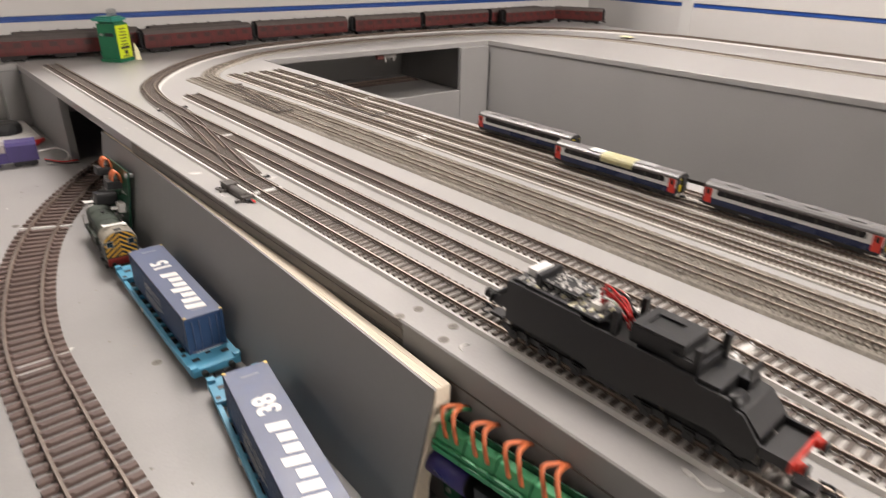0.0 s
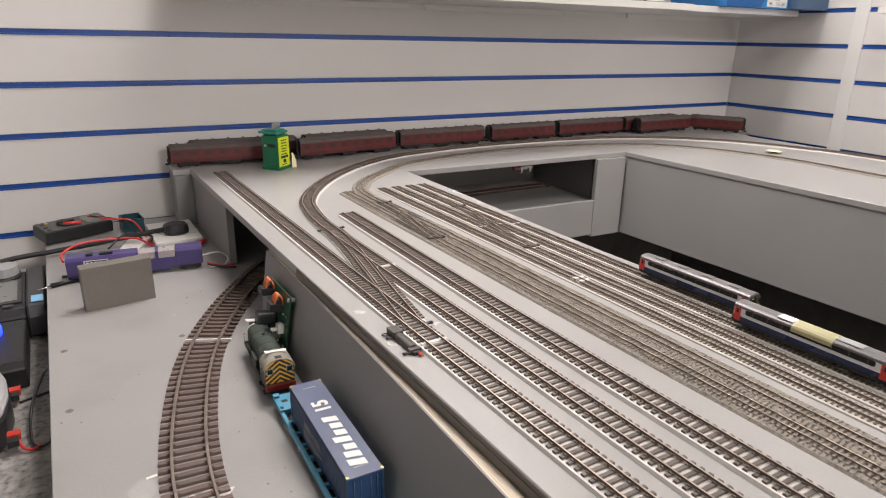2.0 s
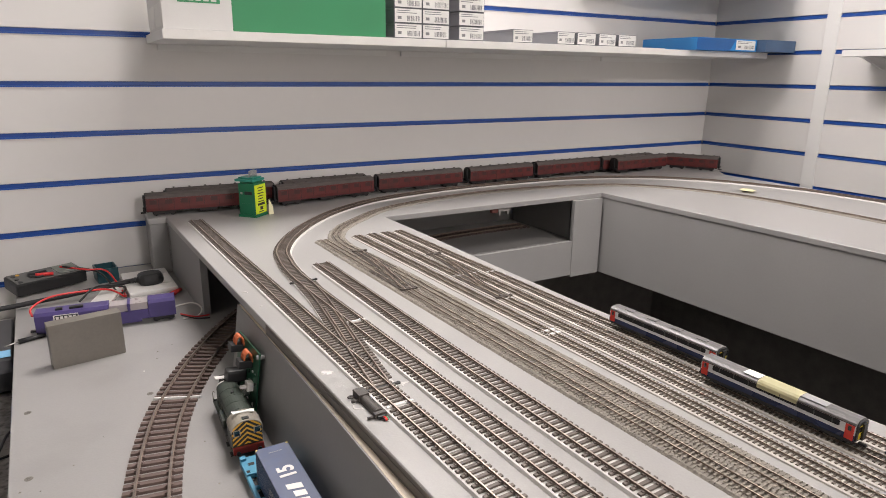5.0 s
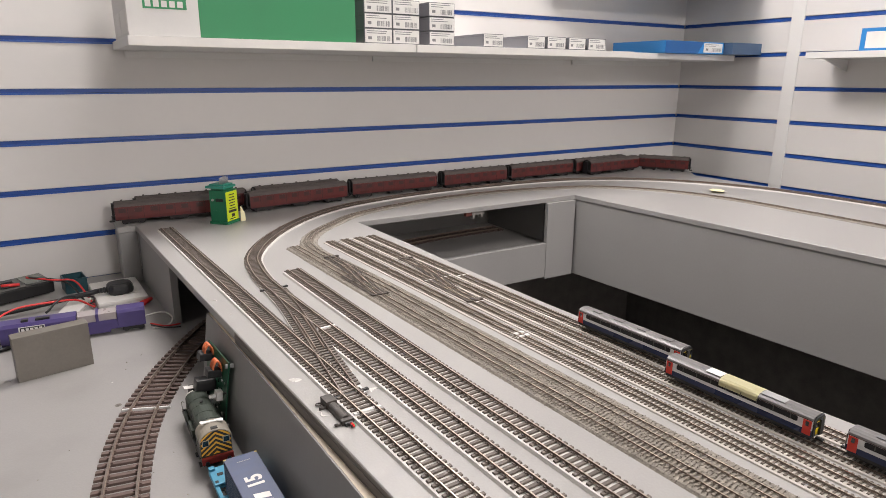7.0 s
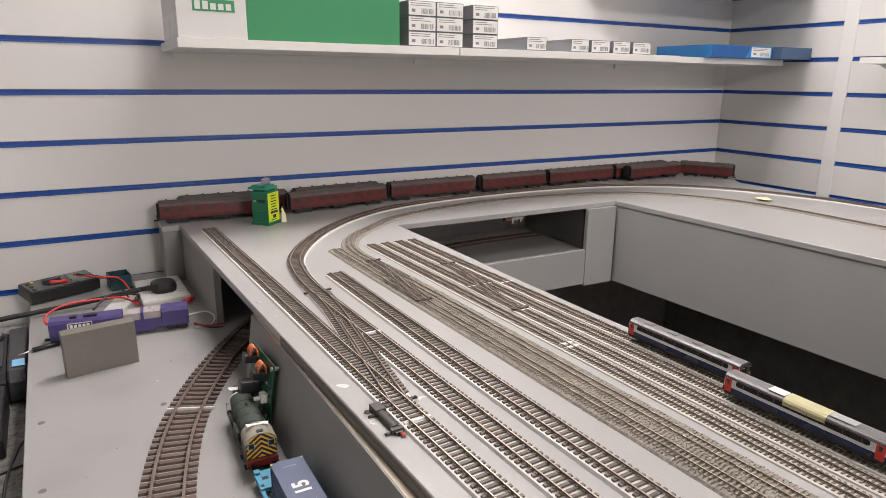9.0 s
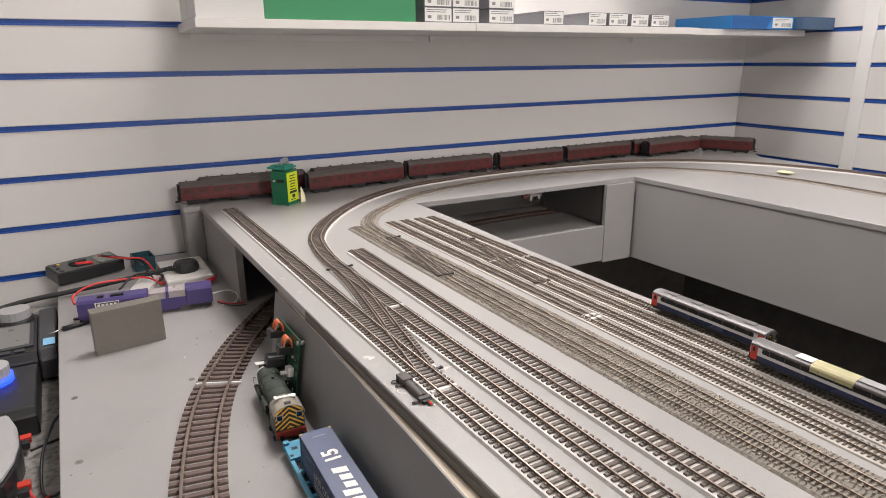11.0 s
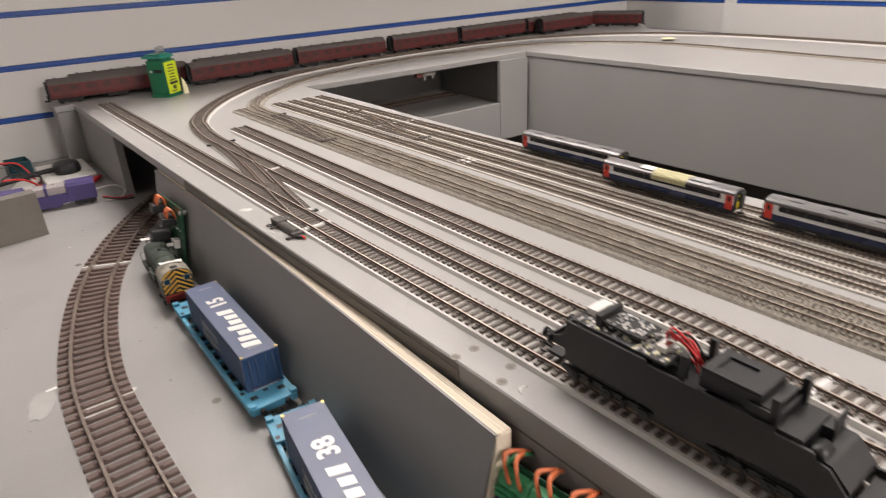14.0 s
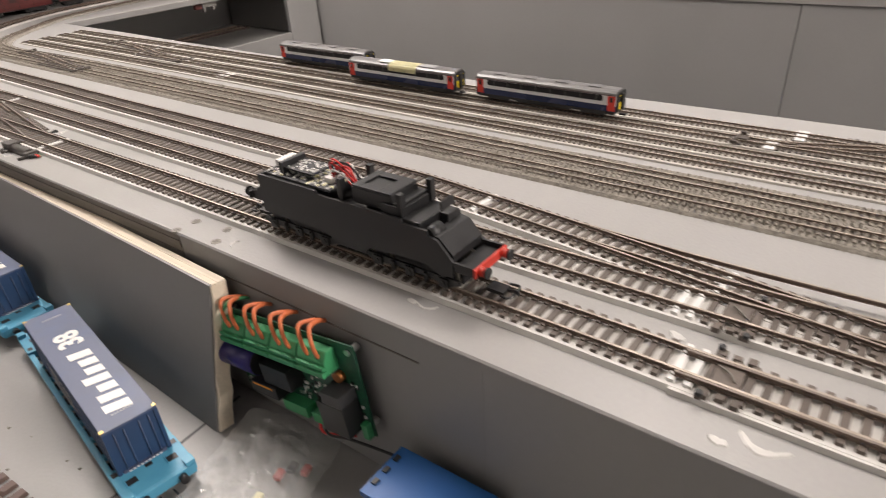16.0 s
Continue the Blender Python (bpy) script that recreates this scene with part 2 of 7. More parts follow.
def part(name, bm, material, parent=None, label="", m=None):
    me = bpy.data.meshes.new(name)
    bm.normal_update()
    bm.to_mesh(me)
    bm.free()
    for one in (material if isinstance(material, (list, tuple)) else [material]):
        me.materials.append(one)
    ob = new(name, me)
    if parent is not None:
        ob.parent = parent
    if m is not None:
        ob.matrix_basis = m
    if label:
        ob["label"] = label
    return ob


def thing(name, label, category, m=None, group="", kind=""):
    ob = new(name)
    ob.empty_display_size = 0.01
    if m is not None:
        ob.matrix_basis = m
    return tagged(ob, label, category, group, kind)


def add_box(bm, x0, x1, y0, y1, z0, z1, bev=0.0, m=None, mi=0):
    g = bmesh.ops.create_cube(bm, size=1.0)
    vs = g["verts"]
    for v in vs:
        v.co = Vector(((x0 + x1) / 2 + v.co.x * (x1 - x0), (y0 + y1) / 2 + v.co.y * (y1 - y0), (z0 + z1) / 2 + v.co.z * (z1 - z0)))
    if bev:
        es = list({e for v in vs for e in v.link_edges})
        r = bmesh.ops.bevel(bm, geom=es, offset=bev, segments=2, affect="EDGES", profile=0.7)
        vs = list({v for f in r["faces"] for v in f.verts} | {v for v in vs if v.is_valid})
    fs = {f for v in vs if v.is_valid for f in v.link_faces}
    for f in fs:
        f.material_index = mi
    if m is not None:
        bmesh.ops.transform(bm, matrix=m, verts=[v for v in vs if v.is_valid])
    return bm


def box(x0, x1, y0, y1, z0, z1, bev=0.0, m=None):
    return add_box(bmesh.new(), x0, x1, y0, y1, z0, z1, bev, m)


def add_cyl(bm, r, p0, p1, seg=16, r2=None, mi=0):
    p0, p1 = Vector(p0), Vector(p1)
    d = p1 - p0
    m = Matrix.Translation((p0 + p1) / 2) @ d.to_track_quat("Z", "Y").to_matrix().to_4x4()
    g = bmesh.ops.create_cone(bm, cap_ends=True, segments=seg, radius1=r, radius2=r if r2 is None else r2, depth=d.length, matrix=m)
    for f in {f for v in g["verts"] for f in v.link_faces}:
        f.material_index = mi
        f.smooth = len(f.verts) == 4
    return bm


def cyl(r, p0, p1, seg=16, r2=None):
    return add_cyl(bmesh.new(), r, p0, p1, seg, r2)


def prism(outline, axis, a, b, bev=0.0):
    """A closed outline of 2D points, drawn out along an axis from a to b."""
    bm = bmesh.new()

    def at(p, q):
        return {"x": (q, p[0], p[1]), "y": (p[0], q, p[1]), "z": (p[0], p[1], q)}[axis]

    f0 = bm.faces.new([bm.verts.new(at(p, a)) for p in outline])
    r = bmesh.ops.extrude_face_region(bm, geom=[f0])
    d = Vector(at((0, 0), b)) - Vector(at((0, 0), a))
    bmesh.ops.translate(bm, vec=d, verts=[v for v in r["geom"] if isinstance(v, bmesh.types.BMVert)])
    bmesh.ops.recalc_face_normals(bm, faces=bm.faces)
    if bev:
        bmesh.ops.bevel(bm, geom=list(bm.edges), offset=bev, segments=1, affect="EDGES")
    return bm


def curve_points(pts, step):
    """A smooth line through 2D or 3D points, in even steps."""
    p = [Vector((*q, 0.0)) if len(q) == 2 else Vector(q) for q in pts]
    p = [p[0] * 2 - p[1], *p, p[-1] * 2 - p[-2]]
    dense = []
    for i in range(1, len(p) - 2):
        n = max(4, int((p[i + 1] - p[i]).length / 0.002))
        for k in range(n):
            t = k / n
            a, b, c, d = p[i - 1:i + 3]
            dense.append(0.5 * ((2 * b) + (c - a) * t + (2 * a - 5 * b + 4 * c - d) * t * t + (3 * b - a - 3 * c + d) * t ** 3))
    dense.append(p[-2])
    out, left = [dense[0]], step
    for a, b in zip(dense, dense[1:]):
        seg = (b - a).length
        while seg >= left > 0:
            a = a + (b - a) * (left / seg)
            out.append(a)
            seg = (b - a).length
            left = step
        left -= seg
    return out


def tangents(pts):
    return [(pts[min(i + 1, len(pts) - 1)] - pts[max(i - 1, 0)]).normalized() for i in range(len(pts))]


def sweep(pts, profile, up=Vector((0, 0, 1)), bm=None):
    """Draws a closed profile of (across, up) along a line of points."""
    bm = bm or bmesh.new()
    rings = []
    for p, t in zip(pts, tangents(pts)):
        side = t.cross(up).normalized()
        top = side.cross(t)
        rings.append([bm.verts.new(p + side * a + top * b) for a, b in profile])
    n = len(profile)
    for r0, r1 in zip(rings, rings[1:]):
        for i in range(n):
            bm.faces.new((r0[i], r0[(i + 1) % n], r1[(i + 1) % n], r1[i]))
    bm.faces.new(rings[0])
    bm.faces.new(rings[-1][::-1])
    bmesh.ops.recalc_face_normals(bm, faces=bm.faces)
    return bm


def tube(points, r, step=0.004, seg=8, bm=None):
    """A round wire through the points."""
    pts = curve_points(points, step)
    bm = bm or bmesh.new()
    rings, ref = [], Vector((0.3, 0.2, 1))
    for p, t in zip(pts, tangents(pts)):
        a = t.cross(ref)
        a = a.normalized() if a.length > 1e-4 else Vector((1, 0, 0))
        b = t.cross(a)
        rings.append([bm.verts.new(p + (a * math.cos(2 * math.pi * k / seg) + b * math.sin(2 * math.pi * k / seg)) * r) for k in range(seg)])
    for r0, r1 in zip(rings, rings[1:]):
        for k in range(seg):
            f = bm.faces.new((r0[k], r0[(k + 1) % seg], r1[(k + 1) % seg], r1[k]))
            f.smooth = True
    bm.faces.new(rings[0])
    bm.faces.new(rings[-1][::-1])
    bmesh.ops.recalc_face_normals(bm, faces=bm.faces)
    return bm


def lettering(body, size, material, parent, m, depth=0.0002, name="lettering", bold=0.0):
    cu = bpy.data.curves.new("lettering", "FONT")
    cu.body, cu.size, cu.extrude, cu.offset = body, size, depth, bold
    tmp = bpy.data.objects.new("tmp", cu)
    scene.collection.objects.link(tmp)
    me = bpy.data.meshes.new_from_object(tmp.evaluated_get(bpy.context.evaluated_depsgraph_get()))
    bpy.data.objects.remove(tmp)
    me.materials.clear()
    me.materials.append(material)
    ob = new(name, me)
    ob.parent = parent
    ob.matrix_basis = m
    return ob


SLOPE = 0.048


def sx(u, y):
    """The x of a line that runs with the yard, u to the right of its datum."""
    return u - SLOPE * y


TOP, LOW = 1.0, 0.878
WALL_Y, WALL_X = 1.4, 1.6

# ---- the room ----
tagged(part("floor", box(-3.6, 1.7, -4.0, 1.5, -0.05, 0.0), CARPET), "dark hard-wearing carpet floor of the room", "floor", kind="structure")
tagged(part("ceiling", box(-3.6, 1.7, -4.0, 1.5, 2.5, 2.55), CEIL), "plain white painted room ceiling", "ceiling", kind="structure")
tagged(part("wall_west", box(-3.65, -3.6, -4.0, 1.5, 0, 2.5), WHITE_TRIM), "plain off-white side wall of the room", "wall", kind="structure")
tagged(part("wall_south", box(-3.6, 1.7, -4.05, -4.0, 0, 2.5), WHITE_TRIM), "plain off-white wall behind the layout", "wall", kind="structure")


def slat_mesh(length, height):
    """One board of slatted wall, lying along x from 0, with bevelled lips."""
    d = 0.016
    prof = [(0, 0), (0.0015, -0.0012), (d, -0.0012), (d, height + 0.0012), (0.0015, height + 0.0012), (0, height)]
    return prism(prof, "x", 0, length)


north = tagged(part("wall_north", box(-3.6, 1.7, WALL_Y + 0.016, WALL_Y + 0.05, 0, 2.5), SLAT), "off-white slatted display wall with blue inserts", "wall", kind="structure")
east = tagged(part("wall_east", box(WALL_X + 0.016, WALL_X + 0.05, -4.0, WALL_Y + 0.05, 0, 2.5), SLAT), "off-white slatted display wall with blue inserts", "wall", kind="structure")
def insert_mesh(length):
    """A glossy plastic strip with a lipped lower edge, lying along x from 0."""
    g = GAP / 2
    return prism([(0.016, -g), (-0.0012, -g), (-0.0012, -g + 0.0026), (0.0035, -g + 0.0034), (0.0035, g), (0.016, g)], "x", 0, length)


SLOT0, PITCH, GAP = 1.0705, 0.1, 0.0122
first = {}


def piece(key, maker, material, name, parent, m):
    if key not in first:
        ob = part(name, maker(), material, parent, m=m)
        first[key] = ob.data
    else:
        ob = new(name, first[key])
        ob.parent, ob.matrix_basis = parent, m
    return ob


for k in range(-8, 14):
    z = SLOT0 + k * PITCH
    piece("slat_n", lambda: slat_mesh(4.0, PITCH - GAP), SLAT, "slat", north, pose(-2.4, WALL_Y, z + GAP / 2))
    piece("ins_n", lambda: insert_mesh(4.0), INSERT, "slot_insert", north, pose(-2.4, WALL_Y, z))
    for y0, y1 in ((1.021, 1.4), (-1.4, 0.982)):
        piece(("slat_e", y0), lambda: slat_mesh(y1 - y0, PITCH - GAP), SLAT, "slat", east, pose(WALL_X, y1, z + GAP / 2, 0, 0, -90))
        piece(("ins_e", y0), lambda: insert_mesh(y1 - y0), INSERT, "slot_insert", east, pose(WALL_X, y1, z, 0, 0, -90))
tagged(part("trim", box(WALL_X - 0.002, WALL_X + 0.015, 0.982, 1.021, 0, 2.498, 0.001), WHITE_TRIM), "flat white joint strip between slatted panels", "trim", kind="structure")

# ---- the raised railway board ----
slab = [(sx(-0.1356, -1.6), -1.6), (sx(-0.1354, -0.15), -0.15), (sx(-0.1353, 0.06), 0.06), (sx(-0.1352, 0.12), 0.12), (sx(-0.1385, 0.8), 0.8), (sx(-0.1385, 1.297), 1.297), (-0.236, 1.297), (-0.236, WALL_Y), (1.50, WALL_Y), (1.50, 1.26), (1.41, 1.15), (1.41, -1.6),
        (sx(0.8906, -1.6), -1.6), (sx(0.8906, 1.095), 1.095), (sx(0.2635, 1.095), 1.095), (sx(0.2605, 0.88), 0.88), (sx(0.2535, 0.7), 0.7), (sx(0.250, 0.5), 0.5), (sx(0.253, 0.3), 0.3), (sx(0.264, 0.08), 0.08), (sx(0.271, -0.06), -0.06), (sx(0.274, -0.22), -0.22), (sx(0.274, -1.6), -1.6)]
layout = thing("baseboard", "grey-painted raised wooden railway baseboard around an open well", "baseboard", kind="structure")
part("board_top", prism(slab, "z", TOP - 0.012, TOP, 0.0008), [BOARD], layout)


def strip_wall(name, a, b, z0, z1, th, material, parent, label=""):
    """An upright board from a to b (plan), its face on the left of the way from a to b."""
    a, b = Vector((*a, 0)), Vector((*b, 0))
    d = b - a
    ang = math.degrees(math.atan2(d.y, d.x))
    return part(name, box(0, d.length, -th, 0, z0, z1, 0.0008), material, parent, label, m=pose(a.x, a.y, 0, 0, 0, ang))


FZ = TOP - 0.0125
UF = -0.1365
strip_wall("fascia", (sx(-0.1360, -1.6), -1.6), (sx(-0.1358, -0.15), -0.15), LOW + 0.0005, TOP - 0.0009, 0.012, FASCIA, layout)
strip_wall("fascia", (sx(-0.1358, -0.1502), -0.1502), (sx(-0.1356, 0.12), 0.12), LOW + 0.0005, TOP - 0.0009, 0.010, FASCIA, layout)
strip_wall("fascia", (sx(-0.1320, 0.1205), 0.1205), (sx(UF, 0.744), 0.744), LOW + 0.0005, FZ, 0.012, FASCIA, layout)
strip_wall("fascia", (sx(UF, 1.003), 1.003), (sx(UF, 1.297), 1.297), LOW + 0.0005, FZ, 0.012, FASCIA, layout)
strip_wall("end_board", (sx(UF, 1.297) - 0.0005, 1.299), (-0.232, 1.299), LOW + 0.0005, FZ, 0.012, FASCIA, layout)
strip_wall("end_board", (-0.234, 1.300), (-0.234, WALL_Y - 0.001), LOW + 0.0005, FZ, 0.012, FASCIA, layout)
# the well's panels
strip_wall("well_panel", (sx(0.8926, -1.6), -1.6), (sx(0.8926, -0.0505), -0.0505), 0.784, FZ, 0.012, WELL_PAINT, layout)
strip_wall("well_panel", (sx(0.8926, -0.0493), -0.0493), (sx(0.8926, 1.097), 1.097), 0.784, FZ, 0.012, WELL_PAINT, layout)
strip_wall("well_panel", (0.74, 1.098), (0.834, 1.098), 0.784, FZ, 0.012, WELL_PAINT, layout)
strip_wall("well_panel", (sx(0.2475, 1.098), 1.098), (0.7385, 1.098), 0.79, LOW + 0.004, 0.012, WELL_PAINT, layout)
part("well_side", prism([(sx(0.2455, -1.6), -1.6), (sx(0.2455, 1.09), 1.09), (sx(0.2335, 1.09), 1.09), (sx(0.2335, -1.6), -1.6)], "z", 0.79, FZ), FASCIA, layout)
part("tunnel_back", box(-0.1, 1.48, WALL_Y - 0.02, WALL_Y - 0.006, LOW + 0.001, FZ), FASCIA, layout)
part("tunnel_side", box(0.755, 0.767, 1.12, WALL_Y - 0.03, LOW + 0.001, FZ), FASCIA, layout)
# Added dark sheets under the boards, standing in for the unlit black there.
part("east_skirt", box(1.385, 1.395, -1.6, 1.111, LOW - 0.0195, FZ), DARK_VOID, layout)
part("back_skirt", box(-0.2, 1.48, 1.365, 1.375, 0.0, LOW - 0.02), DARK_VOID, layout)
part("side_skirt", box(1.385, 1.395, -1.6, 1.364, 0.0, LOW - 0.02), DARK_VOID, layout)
# the lower deck
lower = thing("lower_deck", "grey-painted lower wooden deck carrying the wide-gauge track", "baseboard", kind="structure")
deck = [(sx(-0.421, -1.6), -1.6), (sx(-0.421, WALL_Y - 0.01), WALL_Y - 0.01), (1.38, WALL_Y - 0.01), (1.38, 1.112), (0.0, 1.112), (0.08, 0.6), (sx(0.2, -1.6), -1.6)]
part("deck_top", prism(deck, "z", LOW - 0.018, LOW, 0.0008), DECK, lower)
part("deck_skirt", prism([(sx(-0.419, -1.6), -1.6), (sx(-0.419, 1.38), 1.38), (sx(-0.407, 1.38), 1.38), (sx(-0.407, -1.6), -1.6)], "z", 0.0, LOW - 0.0185), FASCIA, lower)
work = thing("worktop", "dark speckled stone-effect worktop beside the lower deck", "worktop", kind="structure")
part("slab", prism([(-1.3, -1.2), (sx(-0.421, -1.2), -1.2), (sx(-0.421, 1.39), 1.39), (-1.3, 1.39)], "z", 0.772, 0.80, 0.001), WORKTOP, work)
part("front_panel", box(-1.29, -1.27, -1.2, 1.39, 0.0, 0.7715), WHITE_TRIM, work)

# ---- tracks ----
RAIL_PROFILE = {"oo": (0.0007, 0.0024), "n": (0.00058, 0.0015), "o": (0.0011, 0.0034)}
KIND = {
    "oo": dict(gauge=0.0165, length=0.0282, width=0.0036, high=0.0016, pitch=0.0071),
    "n": dict(gauge=0.0092, length=0.0196, width=0.0021, high=0.0009, pitch=0.0046),
    "o": dict(gauge=0.0330, length=0.0580, width=0.0066, high=0.0029, pitch=0.01256),
}


def rail_profile(kind):
    w, h = RAIL_PROFILE[kind]
    return [(-w * 1.5, 0), (w * 1.5, 0), (w * 1.5, h * 0.22), (w * 0.5, h * 0.34), (w * 0.5, h * 0.62), (w, h * 0.7), (w, h), (-w, h), (-w, h * 0.7), (-w * 0.5, h * 0.62), (-w * 0.5, h * 0.34), (-w * 1.5, h * 0.22)]


def offset_line(pts, d):
    return [p + t.cross(Vector((0, 0, 1))).normalized() * d for p, t in zip(pts, tangents(pts))]


def sleeper_bm(kind):
    k = KIND[kind]
    bm = box(-k["length"] / 2, k["length"] / 2, -k["width"] / 2, k["width"] / 2, 0, k["high"])
    for v in bm.verts:
        if v.co.z > 0:
            v.co.x *= 0.985
            v.co.y *= 0.86
    g = k["gauge"] / 2
    w = RAIL_PROFILE[kind][0]
    for s in (-1, 1):
        for o in (-1, 1):
            cx = s * g + o * w * 2.6
            add_box(bm, cx - w * 1.1, cx + w * 1.1, -k["width"] * 0.3, k["width"] * 0.3, k["high"] * 0.9, k["high"] + RAIL_PROFILE[kind][1] * 0.35)
    return bm


sleeper_meshes = {}


def track(pts, kind, z, label, rail=None, sleeper=None, base=None, base_h=0.0, base_w=0.0, singly=True, name="track", skip=(), white=(), clear_of=(), clear_by=0.010, base_off=0.0, bare=False):
    """A length of model track: two swept rails, its sleepers and, where it has one, its underlay."""
    k = KIND[kind]
    ob = thing(name, label, "model track", group="model tracks on the boards")
    zb = z + base_h
    fine = [Vector((p.x, p.y, zb)) for p in curve_points(pts, 0.012)]
    if base:
        wobble = base_w / 2
        side = [t.cross(Vector((0, 0, 1))) for t in tangents(fine)]
        shift = [base_off * (1 if p.y < 0.72 and p.x < 0.3 else -0.7) for p in fine]
        shift = [sum(shift[max(0, i - 6):i + 7]) / len(shift[max(0, i - 6):i + 7]) for i in range(len(shift))] if base_off and len(pts) > 15 else [base_off] * len(fine)
        part("underlay", sweep([Vector((p.x + n.x * d, p.y + n.y * d, z)) for p, n, d in zip(fine, side, shift)], [(-wobble, 0.0001), (wobble, 0.0001), (wobble - base_h * 0.35, base_h), (-wobble + base_h * 0.35, base_h)]), base, ob)
    zr = [Vector((p.x, p.y, zb + k["high"] * 0.92)) for p in fine]
    for s in (-1, 1):
        bm = sweep(offset_line(zr, s * k["gauge"] / 2), rail_profile(kind))
        for i, f in enumerate(bm.faces):
            f.material_index = 0 if i % 12 == 6 else 1
        part("rail", bm, [rail or RAIL_OO, RAIL_SIDE], ob)
    if bare:
        return ob
    spots = curve_points(pts, k["pitch"])
    tans = tangents(spots)
    keep = [i for i, p in enumerate(spots) if all(abs(p.x + SLOPE * p.y - u) > clear_by for u in clear_of)]
    spots, tans = [spots[i] for i in keep], [tans[i] for i in keep]
    mats = [sleeper or SLEEPER]
    if singly:
        key = (kind, mats[0].name)
        for i, (p, t) in enumerate(zip(spots, tans)):
            if any(a <= i <= b for a, b in skip):
                continue
            ang = math.degrees(math.atan2(t.y, t.x)) - 90
            m = pose(p.x, p.y, zb, 0, 0, ang + random.uniform(-0.6, 0.6))
            if p.x < 0.3 and any(abs(p.y - w) <= k["pitch"] * 0.51 for w in white):
                w2 = (kind, "white")
                if w2 not in sleeper_meshes:
                    o = part("sleeper", sleeper_bm(kind), WHITE_PAINT, ob, m=m)
                    sleeper_meshes[w2] = o.data
                else:
                    o = new("sleeper", sleeper_meshes[w2])
                    o.parent, o.matrix_basis = ob, m
                continue
            if key not in sleeper_meshes:
                o = part("sleeper", sleeper_bm(kind), mats[0], ob, m=m)
                sleeper_meshes[key] = o.data
            else:
                o = new("sleeper", sleeper_meshes[key])
                o.parent, o.matrix_basis = ob, m
    else:
        one = sleeper_bm(kind)
        one.verts.ensure_lookup_table()
        co = [v.co.copy() for v in one.verts]
        fs = [[v.index for v in f.verts] for f in one.faces]
        one.free()
        verts, faces = [], []
        for p, t in zip(spots, tans):
            m = pose(p.x, p.y, zb, 0, 0, math.degrees(math.atan2(t.y, t.x)) - 90)
            n = len(verts)
            verts += [tuple(m @ c) for c in co]
            faces += [[n + i for i in f] for f in fs]
        me = bpy.data.meshes.new("sleeper_bed")
        me.from_pydata(verts, [], faces)
        me.materials.append(mats[0])
        so = new("sleeper_bed", me)
        so.parent = ob
        so["kind"] = "stuff"
    return ob


UL = dict(base=WHITE_BASE, base_h=0.0030, base_w=0.0314, base_off=0.0015)
T1_U, T2_U, T3_U = -0.0945, -0.0445, 0.0055
YEND = -0.95
T1 = [(sx(T1_U + d, y), y) for y, d in ((1.222, 0), (0.8, 0), (0.4, 0), (0.15, 0.002), (-0.03, 0.0032), (-0.16, 0.003), (-0.3, 0.001), (-0.5, 0), (YEND, 0))]
track(T1, "oo", TOP, "straight dark-sleepered model track on white underlay", white=(0.357, -0.224, -0.231), **UL)
T2 = [(1.37, -0.9), (1.37, 0.3), (1.367, 0.75), (1.33, 0.93), (1.255, 1.08), (1.14, 1.2), (1.0, 1.272), (0.84, 1.305), (0.65, 1.313), (0.46, 1.302), (0.271, 1.26), (0.149, 1.193), (0.056, 1.108),
      (-0.015, 1.014), (-0.059, 0.928), (-0.074, 0.862), (-0.081, 0.786), (-0.079, 0.70)] + [(sx(T2_U, y), y) for y in (0.55, 0.4, 0.2, 0.0, -0.2, -0.5, YEND)]
track(T2, "oo", TOP, "long dark-sleepered model track curving round the board", white=(0.565, -0.211, -0.217), **UL)
track([(sx(T3_U + d, y), y) for y, d in ((0.815, 0.0062), (0.6, 0.003), (0.4, 0.0005), (0.2, 0), (0.03, 0))] + [(0.0015, -0.05), (-0.003, -0.13), (-0.010, -0.21), (-0.018, -0.30), (-0.0235, -0.40)], "oo", TOP,
      "dark-sleepered model track bending in to join its neighbour", white=(-0.056, -0.217, -0.223), base=WHITE_BASE, base_h=0.0033, base_w=0.0314, base_off=0.0015)
track([(-0.003, -0.13), (-0.002, -0.22), (0.006, -0.34), (0.03, -0.6), (0.06, YEND)], "oo", TOP + 0.0035, "turnout leg of dark-sleepered model track", name="turnout", clear_of=(T3_U - 0.012, T3_U - 0.02))


def crossover(pts, label):
    """Two turnouts between the first two tracks: rails, and sleepers that fill the gap between them."""
    ob = track(pts, "oo", TOP + 0.0032, label, rail=RAIL_BROWN, name="turnout", bare=True)
    part("underlay", sweep([Vector((p.x, p.y, TOP)) for p in curve_points(pts, 0.012)], [(-0.0155, 0.0001), (0.0165, 0.0001), (0.016, 0.0028), (-0.015, 0.0028)]), WHITE_BASE, ob)
    k = KIND["oo"]
    for p in curve_points(pts, k["pitch"]):
        u = p.x + SLOPE * p.y
        a, b = max(u - 0.0155, T1_U + 0.0138), min(u + 0.0155, (T2_U if p.y < 0.62 else 9) - 0.0138)
        if b - a < 0.004:
            continue
        bm = box(a, b, -k["width"] / 2, k["width"] / 2, 0, k["high"] * 0.96)
        part("sleeper", bm, SLEEPER, ob, m=pose(-SLOPE * p.y, p.y, TOP + 0.0031))
    for d in (-0.0048, 0.0048):
        mid = curve_points(pts, 0.012)
        mid = [Vector((p.x, p.y, TOP + 0.0044)) for p in mid[len(mid) // 3: len(mid) * 2 // 3]]
        part("check_rail", sweep(offset_line(mid, d), rail_profile("oo")), RAIL_SIDE, ob)
    return ob


